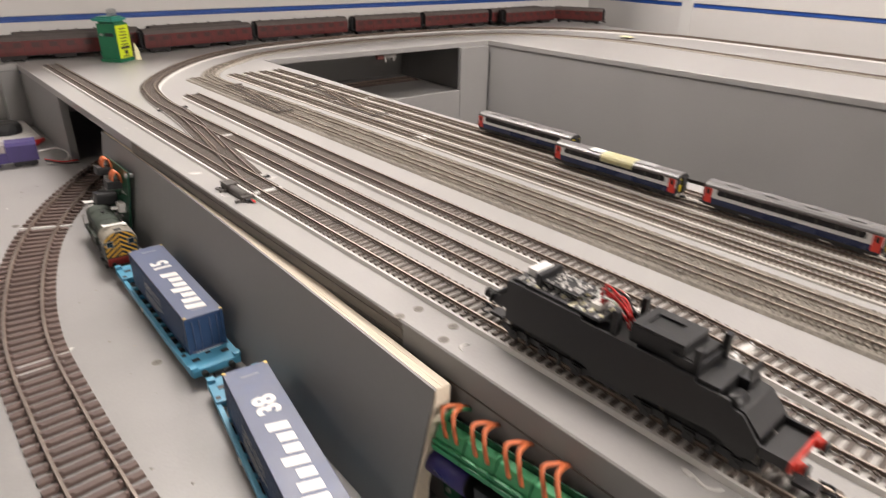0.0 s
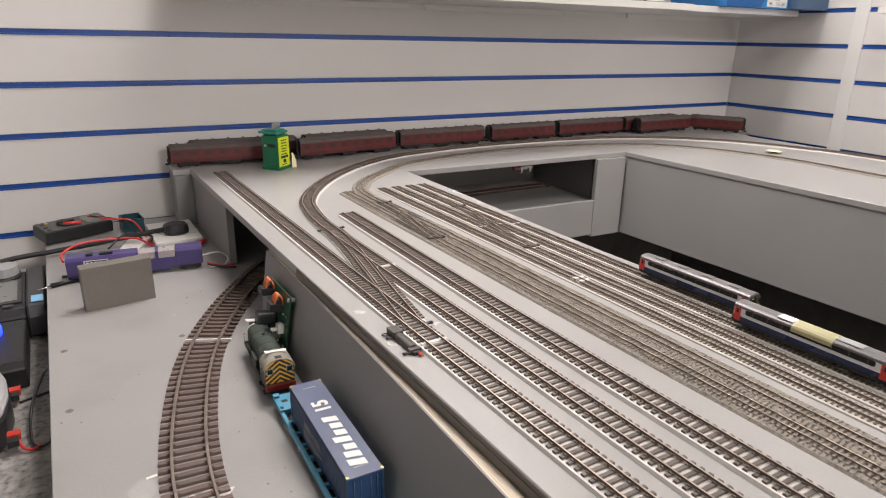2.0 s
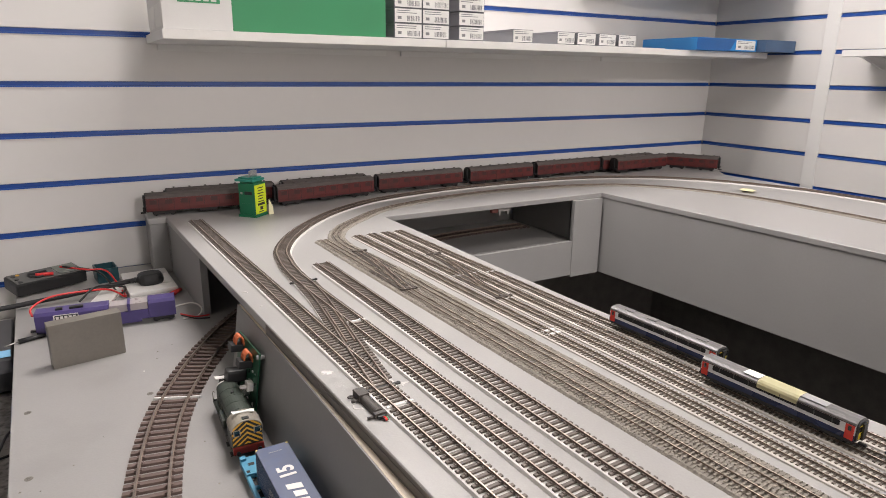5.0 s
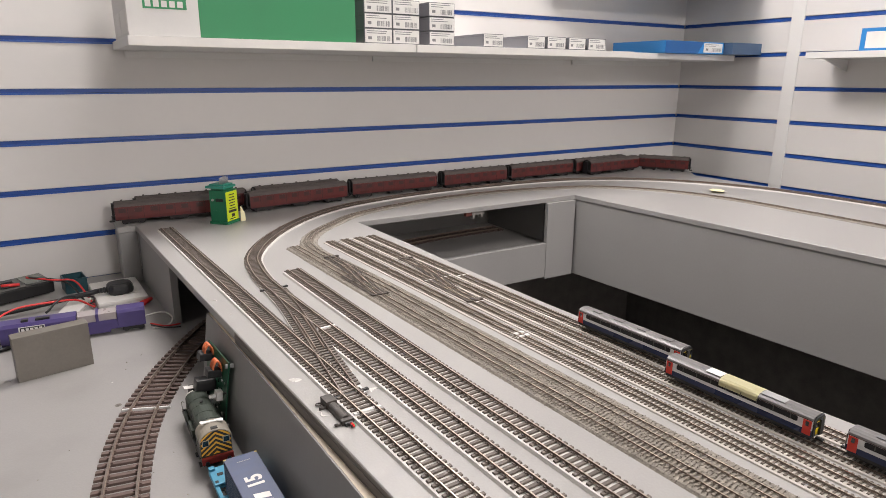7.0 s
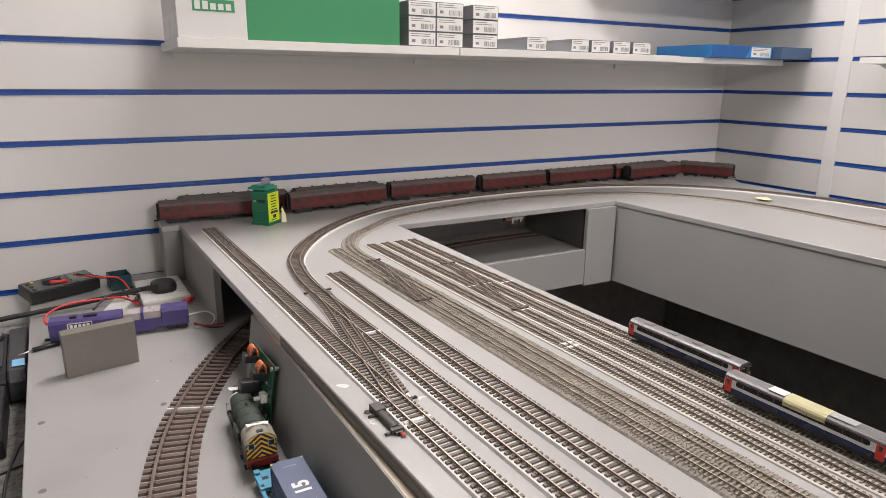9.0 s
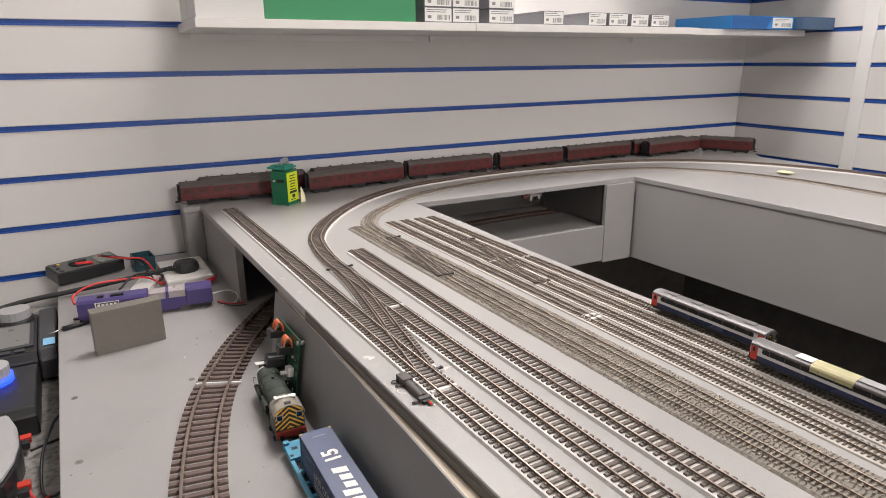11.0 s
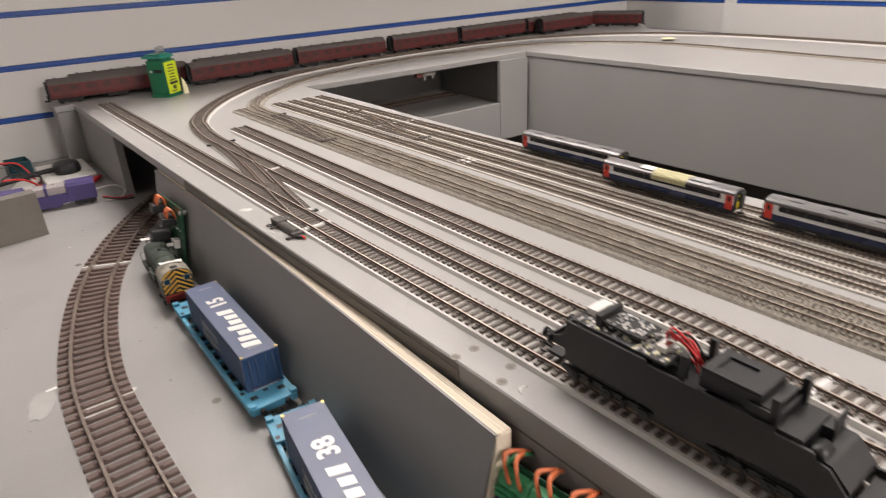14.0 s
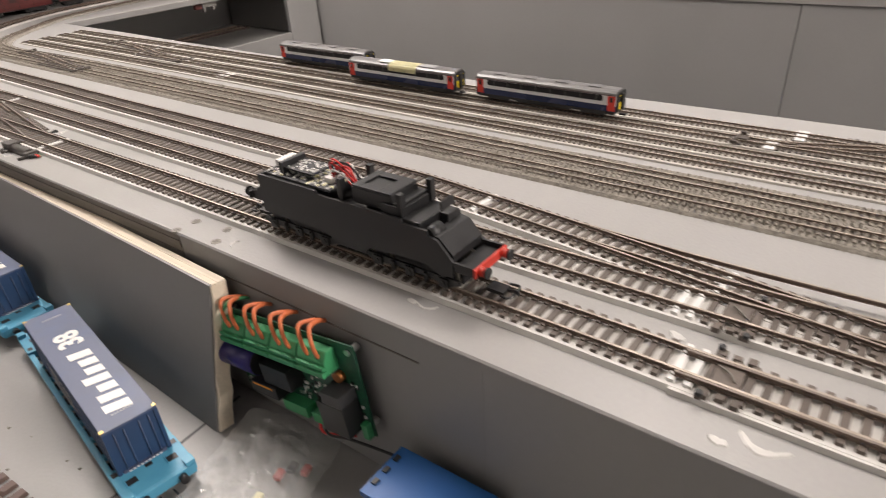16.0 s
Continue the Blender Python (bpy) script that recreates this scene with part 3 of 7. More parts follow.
crossover([(-0.0795, 0.735), (-0.083, 0.66), (-0.0925, 0.57), (-0.1035, 0.48), (sx(T1_U, 0.385) - 0.0005, 0.385)], "crossover of two turnouts joining two straight tracks")
crossover([(sx(T1_U, -0.225), -0.225), (-0.078, -0.34), (-0.064, -0.46), (sx(T2_U, -0.62), -0.62)], "crossover turnout with dark sleepers near the board edge")
# fine-scale ballasted pair
NB = [0.0705, 0.097]
NBR = dict(rail=RAIL, sleeper=SLEEPER_DUSTY, singly=False)
NB_MAIN = [(1.135, -0.9), (1.135, 0.3), (1.14, 0.65), (1.135, 0.85), (1.08, 1.02), (0.97, 1.15), (0.8, 1.21), (0.6, 1.232), (0.42, 1.215), (0.246, 1.164), (0.153, 1.095), (0.092, 1.037), (0.058, 0.978),
           (0.048, 0.916), (0.053, 0.84), (0.062, 0.72)] + [(sx(NB[1], y), y) for y in (0.58, 0.2, -0.3, YEND)]
NB_SIDE = [(sx(NB[0], y) + d, y) for y, d in ((0.958, 0.001), (0.7, 0), (0.3, 0), (-0.3, 0), (YEND, 0))]
track(NB_MAIN, "n", TOP + 0.0025, "small-gauge ballasted model track curving round the board", **NBR)
track(NB_SIDE, "n", TOP + 0.0025, "small-gauge ballasted siding with weathered rails", **NBR)


def small_crossover(pts, side_a, side_b, z, label, rail):
    """Two small-gauge turnouts back to back: rails, long dark sleepers under both ways, check rails and switch blocks."""
    ob = track(pts, "n", z, label, name="turnout", rail=rail, bare=True)
    k = KIND["n"]
    way = curve_points(pts, 0.0046)
    y_mid = (way[0].y + way[-1].y) / 2
    for i, p in enumerate(way):
        other = side_a(p.y) if p.y > y_mid else side_b(p.y)
        a, b = min(p.x, other) - 0.0103 - 0.0006 * (i % 2), max(p.x, other) + 0.0103 + 0.0006 * (i % 3)
        part("sleeper", box(a - p.x, b - p.x, -0.0012, 0.0012, 0.0, k["high"] + 0.00012), SLEEPER_DARK, ob, m=pose(p.x, p.y, z, 0, 0, -YAW + 0.8 * math.sin(i * 2.1)))
    for lo, hi, d in ((0.22, 0.42, -0.0030), (0.58, 0.78, 0.0030), (0.30, 0.48, 0.0030), (0.52, 0.70, -0.0030)):
        line = [Vector((p.x, p.y, z + 0.0009)) for p in way[int(len(way) * lo):int(len(way) * hi)]]
        part("check_rail", sweep(offset_line(line, d), rail_profile("n")), RAIL_SIDE, ob)
    for p, s in ((way[1], 1), (way[-2], -1)):
        block = part("switch_block", box(-0.0035, 0.0035, -0.0036, 0.0036, 0.0, 0.0024, 0.0003), SLEEPER_DARK, ob, "dark switch block", m=pose(p.x, p.y, z + 0.0006, 0, 0, -YAW))
        part("switch_bar", box(-0.0125, 0.0125, -0.0011, 0.0011, 0.0002, 0.0020), SLEEPER_DARK, block, m=pose(0, s * 0.0055, 0))
        for e in (-1, 1):
            part("switch_lug", box(e * 0.0115 - 0.0014, e * 0.0115 + 0.0014, -0.0026, 0.0026, 0.0002, 0.0026, 0.0003), SLEEPER_DARK, block, m=pose(0, s * 0.004, 0))
    return ob


YAW = math.degrees(math.atan(SLOPE))
small_crossover([(0.0535, 0.855), (0.0535, 0.80), (0.050, 0.75), (0.043, 0.69), (sx(NB[0], 0.635), 0.635)], lambda y: 0.053 + (0.84 - y) * 0.075, lambda y: sx(NB[0], y), TOP + 0.0030,
                "small-gauge crossover with dark sleepers set in grey ballast", RAIL_OO)
NC = [0.1405, 0.1695, 0.198, 0.2255]
NCR = dict(rail=RAIL, sleeper=SLEEPER_N, singly=False)
for u in NC:
    track([(sx(u, y), y) for y in (0.963, 0.5, 0.0, -0.5, YEND)], "n", TOP, "small-gauge storage siding of plain model track", base=UNDERLAY_N, base_h=0.0015, base_w=0.0234, base_off=0.0015, **NCR)
for a, b, y0, y1 in ((2, 1, 0.785, 0.55), (2, 3, -0.16, -0.30)):
    u0, u1 = NC[a], NC[b]
    small_crossover([(sx(u0 + (u1 - u0) * w, y0 + (y1 - y0) * f), y0 + (y1 - y0) * f) for f, w in ((0, 0), (0.3, 0.16), (0.7, 0.84), (1, 1))], lambda y, u=u0: sx(u, y), lambda y, u=u1: sx(u, y), TOP + 0.0016,
                    "small-gauge crossover between two storage sidings", RAIL)
# wide-gauge track on the lower deck
OTRACK = [(-0.17, -0.9), (-0.276, -0.2), (-0.3095, 0.1), (-0.3165, 0.18), (-0.3245, 0.29), (-0.3285, 0.43), (-0.312, 0.56), (-0.282, 0.68), (-0.235, 0.79), (-0.178, 0.89), (-0.11, 0.985), (-0.02, 1.08), (0.1, 1.165), (0.26, 1.243), (0.45, 1.288), (0.62, 1.3), (0.74, 1.3)]
wide_track = track(OTRACK, "o", LOW, "wide-gauge brown model track curving into the tunnel", rail=RAIL_BROWN, sleeper=SLEEPER_BR)

for y in (0.711,):
    i = max(n for n in range(len(OTRACK)) if OTRACK[n][1] <= y)
    (xa, ya), (xb, yb) = OTRACK[i], OTRACK[i + 1]
    part("joint_strip", box(-0.0298, 0.0298, -0.0011, 0.0011, 0.0001, 0.0034), WHITE_PAINT, wide_track, "white strip at a track joint", m=pose(xa + (xb - xa) * (y - ya) / (yb - ya), y, LOW, 0, 0, -math.degrees(math.atan2(xb - xa, yb - ya))))


def ballast(name, lines, half, z, count, label):
    """Loose granules of ballast over a low bed that follows the lines."""
    ob = thing(name, label, "ballast", kind="stuff")
    for k, pts in enumerate(lines):
        fine = curve_points(pts, 0.02)
        part("bed", sweep([Vector((p.x, p.y, z + 0.0002 - 0.0005 * k)) for p in fine], [(-half, 0), (half, 0), (half * 0.86, 0.0024), (-half * 0.86, 0.0024)]), BALLAST_BED, ob)
    rng = random.Random(5)
    verts, faces = [], []
    for pts in lines:
        fine = curve_points(pts, 0.004)
        tan = tangents(fine)
        for _ in range(count):
            i = rng.randrange(len(fine))
            a = rng.uniform(-1.08, 1.08) * half
            if abs(a) > half * (1.0 + 0.05 * math.sin(i * 0.05) + 0.03 * math.sin(i * 0.31) + (0.18 if rng.random() < 0.01 else 0.0)):
                continue
            p = fine[i] + tan[i].cross(Vector((0, 0, 1))) * a
            h = z + (0.0024 if abs(a) < half * 0.75 else 0.0024 * max(0, (half - abs(a)) / (half * 0.25)))
            h += 0.0010 if rng.random() < 0.3 else 0.0
            r = rng.choice((0.0004, 0.0006, 0.0008, 0.0010)) * rng.uniform(0.8, 1.2)
            n = len(verts)
            verts += [(p.x + rng.uniform(0.6, 1) * r * c, p.y + rng.uniform(0.6, 1) * r * s2, h - 0.0004) for c, s2 in ((1, 0), (-0.5, 0.87), (-0.5, -0.87))]
            verts.append((p.x, p.y, h + r * 0.9))
            faces += [(n, n + 1, n + 3), (n + 1, n + 2, n + 3), (n + 2, n, n + 3)]
    me = bpy.data.meshes.new("granules")
    me.from_pydata(verts, [], faces)
    me.materials.append(BALLAST)
    g = new("granules", me)
    g.parent = ob
    g["kind"] = "stuff"
    return ob


ballast("ballast", [[(p[0], p[1]) for p in NB_MAIN if p[1] < 0.86 and p[0] < 0.5], NB_SIDE], 0.0178, TOP, 32000, "loose grey-brown ballast around the small-gauge pair")
ballast("ballast", [[(p[0], p[1]) for p in NB_MAIN if p[1] > 0.83 or p[0] > 0.5]], 0.0165, TOP, 20000, "thin dusty ballast under the curving small-gauge track")

# ---- loose panel and fixings ----
def ply_panel():
    ob = thing("plywood_panel", "grey-painted plywood panel with raw edges leaning on the fascia", "panel")
    n = 5
    y0, y1, th = 0.042, 0.743, 0.011

    def row(z, y):
        k = (z - LOW) / (0.985 - LOW)
        far = (y - y0) / (y1 - y0)
        bow = 1 - (1 - far) ** 2
        return (-0.1765 + 0.021 * far) * (1 - k) + (-0.1525 + 0.012 * bow) * k

    bm = bmesh.new()
    rings = []
    for i in range(25):
        y = y0 + (y1 - y0) * i / 24
        rings.append([bm.verts.new((sx(row(z, y) + d, y), y, z)) for z, d in ((LOW + 0.0005, 0), (0.985, 0), (0.985, 0.0016), (LOW + 0.0005, 0.0016))])
    for r0, r1 in zip(rings, rings[1:]):
        for i in range(4):
            bm.faces.new((r0[i], r0[(i + 1) % 4], r1[(i + 1) % 4], r1[i]))
    bm.faces.new(rings[0])
    bm.faces.new(rings[-1][::-1])
    bmesh.ops.recalc_face_normals(bm, faces=bm.faces)
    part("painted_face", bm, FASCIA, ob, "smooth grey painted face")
    rng = random.Random(3)
    for k in range(n):
        d0 = 0.0017 + k * (th - 0.0017) / n
        d1 = 0.0017 + (k + 1) * (th - 0.0017) / n
        steps = 24
        bm = bmesh.new()
        rings = []
        for i in range(steps + 1):
            y = y0 + (y1 - y0) * i / steps - (rng.uniform(0.0, 0.0012) if i == 0 else 0)
            zt = 0.9852 + rng.uniform(-0.00025, 0.00025)
            rings.append([bm.verts.new((sx(row(LOW, y) + d0, y), y, LOW + 0.0006)), bm.verts.new((sx(row(LOW, y) + d1, y), y, LOW + 0.0006)),
                          bm.verts.new((sx(row(zt, y) + d1, y), y, zt)), bm.verts.new((sx(row(zt, y) + d0, y), y, zt))])
        for r0, r1 in zip(rings, rings[1:]):
            for i in range(4):
                bm.faces.new((r0[i], r0[(i + 1) % 4], r1[(i + 1) % 4], r1[i]))
        bm.faces.new(rings[0])
        bm.faces.new(rings[-1][::-1])
        bmesh.ops.recalc_face_normals(bm, faces=bm.faces)
        part("ply_layer", bm, PLY_EDGE if k % 2 == 0 else PLY_CORE, ob)
    bm = bmesh.new()
    rings = []
    for i in range(27):
        z = LOW + 0.0008 + (0.9846 - LOW - 0.0008) * i / 26
        wave = 0.0004 + 0.0005 * math.sin(i * 0.42) + 0.0003 * math.sin(i * 1.1 + 1.0)
        out = 0.0022 + 0.0008 * math.sin(i * 0.8 + 2.0)
        a, b = row(z, y0) + 0.0004 + wave, row(z, y0) + th + 0.0006 + 1.2 * wave
        rings.append([bm.verts.new((sx(u, y), y, z)) for u, y in ((a, y0 - 0.0013), (a + 0.0006, y0 - out), (b - 0.0008, y0 - out - 0.0004), (b, y0 - 0.0013))])
    for r0, r1 in zip(rings, rings[1:]):
        for i in range(4):
            bm.faces.new((r0[i], r0[(i + 1) % 4], r1[(i + 1) % 4], r1[i]))
    bm.faces.new(rings[0])
    bm.faces.new(rings[-1][::-1])
    bmesh.ops.recalc_face_normals(bm, faces=bm.faces)
    part("sawn_end", bm, PLY_EDGE, ob, "rough sawn pale end grain")
    return ob


ply_panel()
lip = [(0.094, -0.1361), (0.12, -0.1360), (0.40, -0.1373), (0.62, -0.1381)]
for k in range(4):
    z1 = TOP - 0.0012 - k * 0.0042
    part("edge_lip", prism([(sx(u, y) - (0.0005 if k % 2 else 0), y) for y, u in lip] + [(sx(u + 0.0004, y), y) for y, u in reversed(lip)], "z", z1 - 0.0039, z1), RAW_EDGE, layout, "raw dark board edge")
part("fascia_seam", prism([(sx(-0.1362, 0.05), 0.05), (sx(-0.1363, -0.11), -0.11), (sx(-0.1350, -0.11), -0.11), (sx(-0.1350, 0.05), 0.05)], "z", 0.9806, 0.9815), DARK_VOID, layout, "thin crack under the board edge")
part("deck_joint", box(-0.452, sx(-0.14, 0.055), 0.0535, 0.0555, LOW - 0.001, LOW + 0.0003), DARKGREY, lower, m=pose(0, 0.02, 0, 0, 0, 6) )


def screw_head(x, y, z, r=0.0042):
    ob = thing("screw", "countersunk steel screw head sunk in the grey board", "screw", pose(x, y, z, 0, 0, random.uniform(0, 90)), group="screws in the boards")
    bm = cyl(r, (0, 0, -0.0008), (0, 0, 0.0003), 20)
    part("head", bm, STEEL, ob)
    bm = box(-r * 0.62, r * 0.62, -0.0005, 0.0005, 0.0002, 0.00045)
    add_box(bm, -0.0005, 0.0005, -r * 0.62, r * 0.62, 0.0002, 0.00045)
    part("slot", bm, DARK_VOID, ob)


for x, y, z in ((-0.243, 0.328, LOW), (-0.44, 0.764, LOW), (-0.4315, 0.605, LOW), (-0.123, 0.10, TOP), (-0.118, 0.07, TOP), (-0.138, 0.1, TOP), (-0.132, 0.062, TOP), (-0.299, 0.744, LOW)):
    screw_head(x, y, z, 0.0042 if z == LOW else 0.0034)


def blob(x, y, z, sxx, syy, seed, h=0.0006):
    """A ragged flake, thin at its edge; long ones wander."""
    rng = random.Random(seed)
    ob = thing("glue_spot", "dried white glue or filler smear on the grey board", "glue spot", pose(x, y, z, 0, 0, rng.uniform(0, 180)), group="glue spots")
    bm = bmesh.new()
    long, thin = max(sxx, syy), min(sxx, syy)
    n, bend = 26, rng.uniform(0.3, 0.8) * long * (1 if rng.random() < 0.5 else -1)
    ring = []
    for i in range(n):
        a = 2 * math.pi * i / n
        r = 0.62 + 0.5 * rng.random()
        px = long * math.cos(a) * (0.9 + 0.15 * rng.random())
        ring.append((px, thin * math.sin(a) * r + (bend * (px / long) ** 2 if long > 2 * thin else 0)))
    low = [bm.verts.new((px, py, 0.0001)) for px, py in ring]
    top = [bm.verts.new((px * 0.88, py + ((bend * (px / long) ** 2 if long > 2 * thin else 0) - py) * 0.3, h)) for px, py in ring]
    for i in range(n):
        bm.faces.new((low[i], low[(i + 1) % n], top[(i + 1) % n], top[i]))
    for i in range(n // 2 - 1):
        bm.faces.new((top[i], top[i + 1], top[n - 2 - i], top[n - 1 - i]))
    part("smear", bm, ADHESIVE, ob)


for i, (x, y, a, b) in enumerate(((-0.147, 0.457, 0.009, 0.0065), (-0.088, 0.398, 0.008, 0.004), (-0.112, 0.43, 0.003, 0.002), (-0.145, 0.385, 0.007, 0.002), (-0.112, 0.41, 0.003, 0.002), (-0.149, 0.375, 0.002, 0.008),
                                  (-0.163, 0.746, 0.006, 0.0025), (-0.119, 0.823, 0.006, 0.0015), (-0.158, 0.68, 0.003, 0.002), (-0.11, -0.09, 0.004, 0.003), (-0.1115, -0.1, 0.008, 0.0015), (-0.114, -0.252, 0.005, 0.004),
                                  (-0.110, -0.266, 0.013, 0.0035), (-0.105, 0.072, 0.004, 0.003), (-0.128, 0.05, 0.006, 0.002), (0.075, 0.64, 0.003, 0.0015), (-0.06, -0.215, 0.006, 0.004))):
    blob(x, y, TOP, a * 0.8, b * 0.7, i)
for i, (x, y, a, b) in enumerate(((-0.30, 0.82, 0.002, 0.0015), (-0.37, 1.0, 0.003, 0.002))):
    blob(x, y, LOW, a, b, 40 + i, 0.0003)
for x, y, a in ((-0.327, 0.383, 0.019), (-0.322, 0.394, 0.02)):
    tagged(part("glue_spot", prism([(a * 1.2 * math.cos(k * 0.35) * (1 + 0.16 * math.sin(k * 1.7)), a * 0.45 * math.sin(k * 0.35) * (1 + 0.2 * math.sin(k * 2.3))) for k in range(18)], "z", 0.0, 0.0003 + 0.0001 * (a > 0.0195)), ADHESIVE, m=pose(x, y, LOW + 0.0001)), "dried pale glue under the wide-gauge track", "glue spot", group="glue spots")
tagged(part("glue_spot", prism([(0.011 * math.cos(k * 0.35) * (1 + 0.2 * math.sin(k * 1.7)), 0.024 * math.sin(k * 0.35) * (1 + 0.15 * math.sin(k * 2.3))) for k in range(18)], "z", 0.0, 0.0003), CLEAR_GLUE, m=pose(-0.372, 0.425, LOW + 0.0001, 0, 0, -14)), "smear of shiny dried glue beside the wide-gauge track", "glue spot", group="glue spots")
tagged(part("glue_spot", box(-0.005, 0.005, -0.0016, 0.0016, 0.0, 0.0008), WHITE_PAINT, m=pose(-0.362, 0.446, LOW + 0.0001, 0, 0, 12)), "fleck of white paint beside the wide-gauge track", "paint fleck", group="glue spots")
tagged(part("paper_scrap", prism([(-0.03, -0.015), (0.0, -0.022), (0.032, -0.008), (0.026, 0.012), (-0.01, 0.018), (-0.028, 0.01)], "z", 0, 0.0007), CREAM, m=pose(1.205, 0.93, TOP + 0.0045, 2, 3, 30)), "torn cream card scrap lying beside the far track", "paper scrap")


crumbs = thing("debris", "loose dark crumbs and flakes scattered on the deck", "debris", kind="stuff")
rng = random.Random(8)
cv, cf = [], []
for k in range(46):
    x, y, r = rng.uniform(-0.44, -0.2), rng.uniform(0.0, 0.95), rng.uniform(0.0006, 0.0016)
    if k % 2:
        x = rng.uniform(-0.285, -0.24)
    n = len(cv)
    cv += [(x + r, y, LOW), (x - r * 0.5, y + r * 0.9, LOW), (x - r * 0.6, y - r * 0.8, LOW), (x, y, LOW + r * 0.8)]
    cf += [(n, n + 1, n + 3), (n + 1, n + 2, n + 3), (n + 2, n, n + 3)]
me = bpy.data.meshes.new("crumbs")
me.from_pydata(cv, [], cf)
me.materials.append(BALLAST)
co = new("crumbs", me)
co.parent = crumbs
co["kind"] = "stuff"


MOTOR_BROWN = mat("dark_brown_moulding", (0.05, 0.042, 0.037), 0.5, var=0.25, scale=90, fine=600, bump=0.15)


def point_motor():
    ob = thing("point_motor", "dark brown surface-mounted point motor beside the turnout", "point motor", pose(-0.1355, 0.372, TOP, 0, 0, YAW))
    ob.scale = (0.74, 0.85, 0.68)
    arch = [(-0.0062, 0.0), (-0.0062, 0.0052)] + [(-0.0062 * math.cos(a), 0.0052 + 0.0042 * math.sin(a)) for a in [math.pi * k / 10 for k in range(1, 10)]] + [(0.0062, 0.0052), (0.0062, 0.0)]
    part("housing", prism(arch, "y", -0.0215, 0.013), MOTOR_BROWN, ob)
    part("gear_box", box(-0.0074, 0.0074, 0.0132, 0.0305, 0.0, 0.0112, 0.001), MOTOR_BROWN, ob)
    part("end_cap", box(-0.0080, 0.0080, -0.0275, -0.0217, 0.0, 0.0074, 0.0007), MOTOR_BROWN, ob)
    part("end_step", box(-0.0052, 0.0052, -0.0310, -0.0276, 0.0, 0.0050, 0.0005), BLACK, ob)
    for y in (0.0160, -0.0245):
        part("mounting_peg", cyl(0.0019, (-0.0160, y, 0.0021), (-0.0065, y, 0.0021), 12), MOTOR_BROWN, ob)
        part("mounting_peg", cyl(0.0019, (0.0065, y, 0.0021), (0.0120, y, 0.0021), 12), MOTOR_BROWN, ob)
    ring = [(-0.0076, 0.0285, 0.002), (-0.0125, 0.0300, 0.002), (-0.0155, 0.0270, 0.002), (-0.0125, 0.0240, 0.002), (-0.0076, 0.0255, 0.002)]
    part("mounting_ring", tube(ring, 0.0010, 0.001, 6), MOTOR_BROWN, ob)
    part("lever", box(0.0076, 0.022, 0.006, 0.009, 0.0022, 0.0035), BLACK, ob)
    for k, (x, mt, nm) in enumerate(((0.0012, RED_WIRE, "red_lead"), (0.0028, RED_WIRE, "red_lead"), (-0.0008, BLACK, "black_lead"), (0.0042, TERMINAL, "green_lead"))):
        part(nm, tube([(x, -0.0308, 0.0036), (x + 0.0006, -0.0345, 0.0034), (x + 0.0002, -0.0375, 0.0012)], 0.0008, 0.001, 6), mt, ob)


point_motor()


def tie_bar(x, y, ang, k=1.0):
    ob = thing("point_tie_bar", "small black sprung tie bar of a turnout", "tie bar", pose(x, y, TOP + 0.0022, 0, 0, ang))
    bm = box(-0.021 * k, 0.021 * k, -0.0015 * k, 0.0015 * k, 0, 0.0022 * k, 0.0002)
    for s in (-1, 1):
        add_cyl(bm, 0.0012 * k, (s * 0.019 * k, 0, 0.0), (s * 0.019 * k, 0, 0.0028 * k), 10)
    part("bar", bm, BLACK, ob)


tie_bar(-0.0795, 0.745, 4)
tie_bar(sx(T1_U, 0.395), 0.395, YAW)


def point_mechanism(x, y, ang):
    """A turnout's sprung drive: cover plate between the rails, cross bar and its lugs."""
    ob = thing("point_mechanism", "dark plastic drive plate and cross bar of a turnout", "point mechanism", pose(x, y, TOP + 0.0022, 0, 0, ang), group="point mechanisms")
    part("cover_plate", box(-0.0068, 0.0068, -0.0075, 0.0040, 0.0022, 0.0036, 0.0004), SLEEPER, ob)
    part("cross_bar", box(-0.0185, 0.0185, 0.0042, 0.0072, 0.0008, 0.0028, 0.0004), SLEEPER, ob)
    for s in (-1, 1):
        lug = bmesh.new()
        for k in range(3):
            add_box(lug, *sorted((s * 0.0128, s * (0.0172 - 0.0012 * (k % 2)))), -0.0100 + k * 0.0062, -0.0062 + k * 0.0062, 0.0, 0.0030, 0.0004)
        part("lug", lug, SLEEPER, ob)
        part("pivot", cyl(0.0016, (s * 0.0172, 0.0057, 0.0026), (s * 0.0172, 0.0057, 0.0046), 10), BLACK, ob)
    part("over_centre_spring", tube([(-0.0040, -0.0050, 0.0040), (0.0, -0.0020, 0.0048), (0.0045, 0.0040, 0.0036)], 0.0005, 0.001, 6), STEEL, ob)


point_mechanism(sx(T1_U + 0.002, -0.243), -0.243, YAW)
point_mechanism(sx(T2_U, -0.236), -0.236, YAW + 180)

# ---- locomotive under repair ----


def wheel_pair(parent, y, r, half, z, rim_mat, tyre_mat):
    ax = part("axle", cyl(0.0012, (-half - 0.002, y, z), (half + 0.002, y, z), 8), DARKGREY, parent)
    for s in (-1, 1):
        bm = cyl(r, (s * half, y, z), (s * (half + 0.0026), y, z), 24)
        add_cyl(bm, r * 1.1, (s * (half - 0.0008), y, z), (s * half, y, z), 24)
        w = part("wheel", bm, tyre_mat, ax)
        part("hub", cyl(r * 0.72, (s * (half + 0.0024), y, z), (s * (half + 0.0031), y, z), 20), rim_mat, ax)


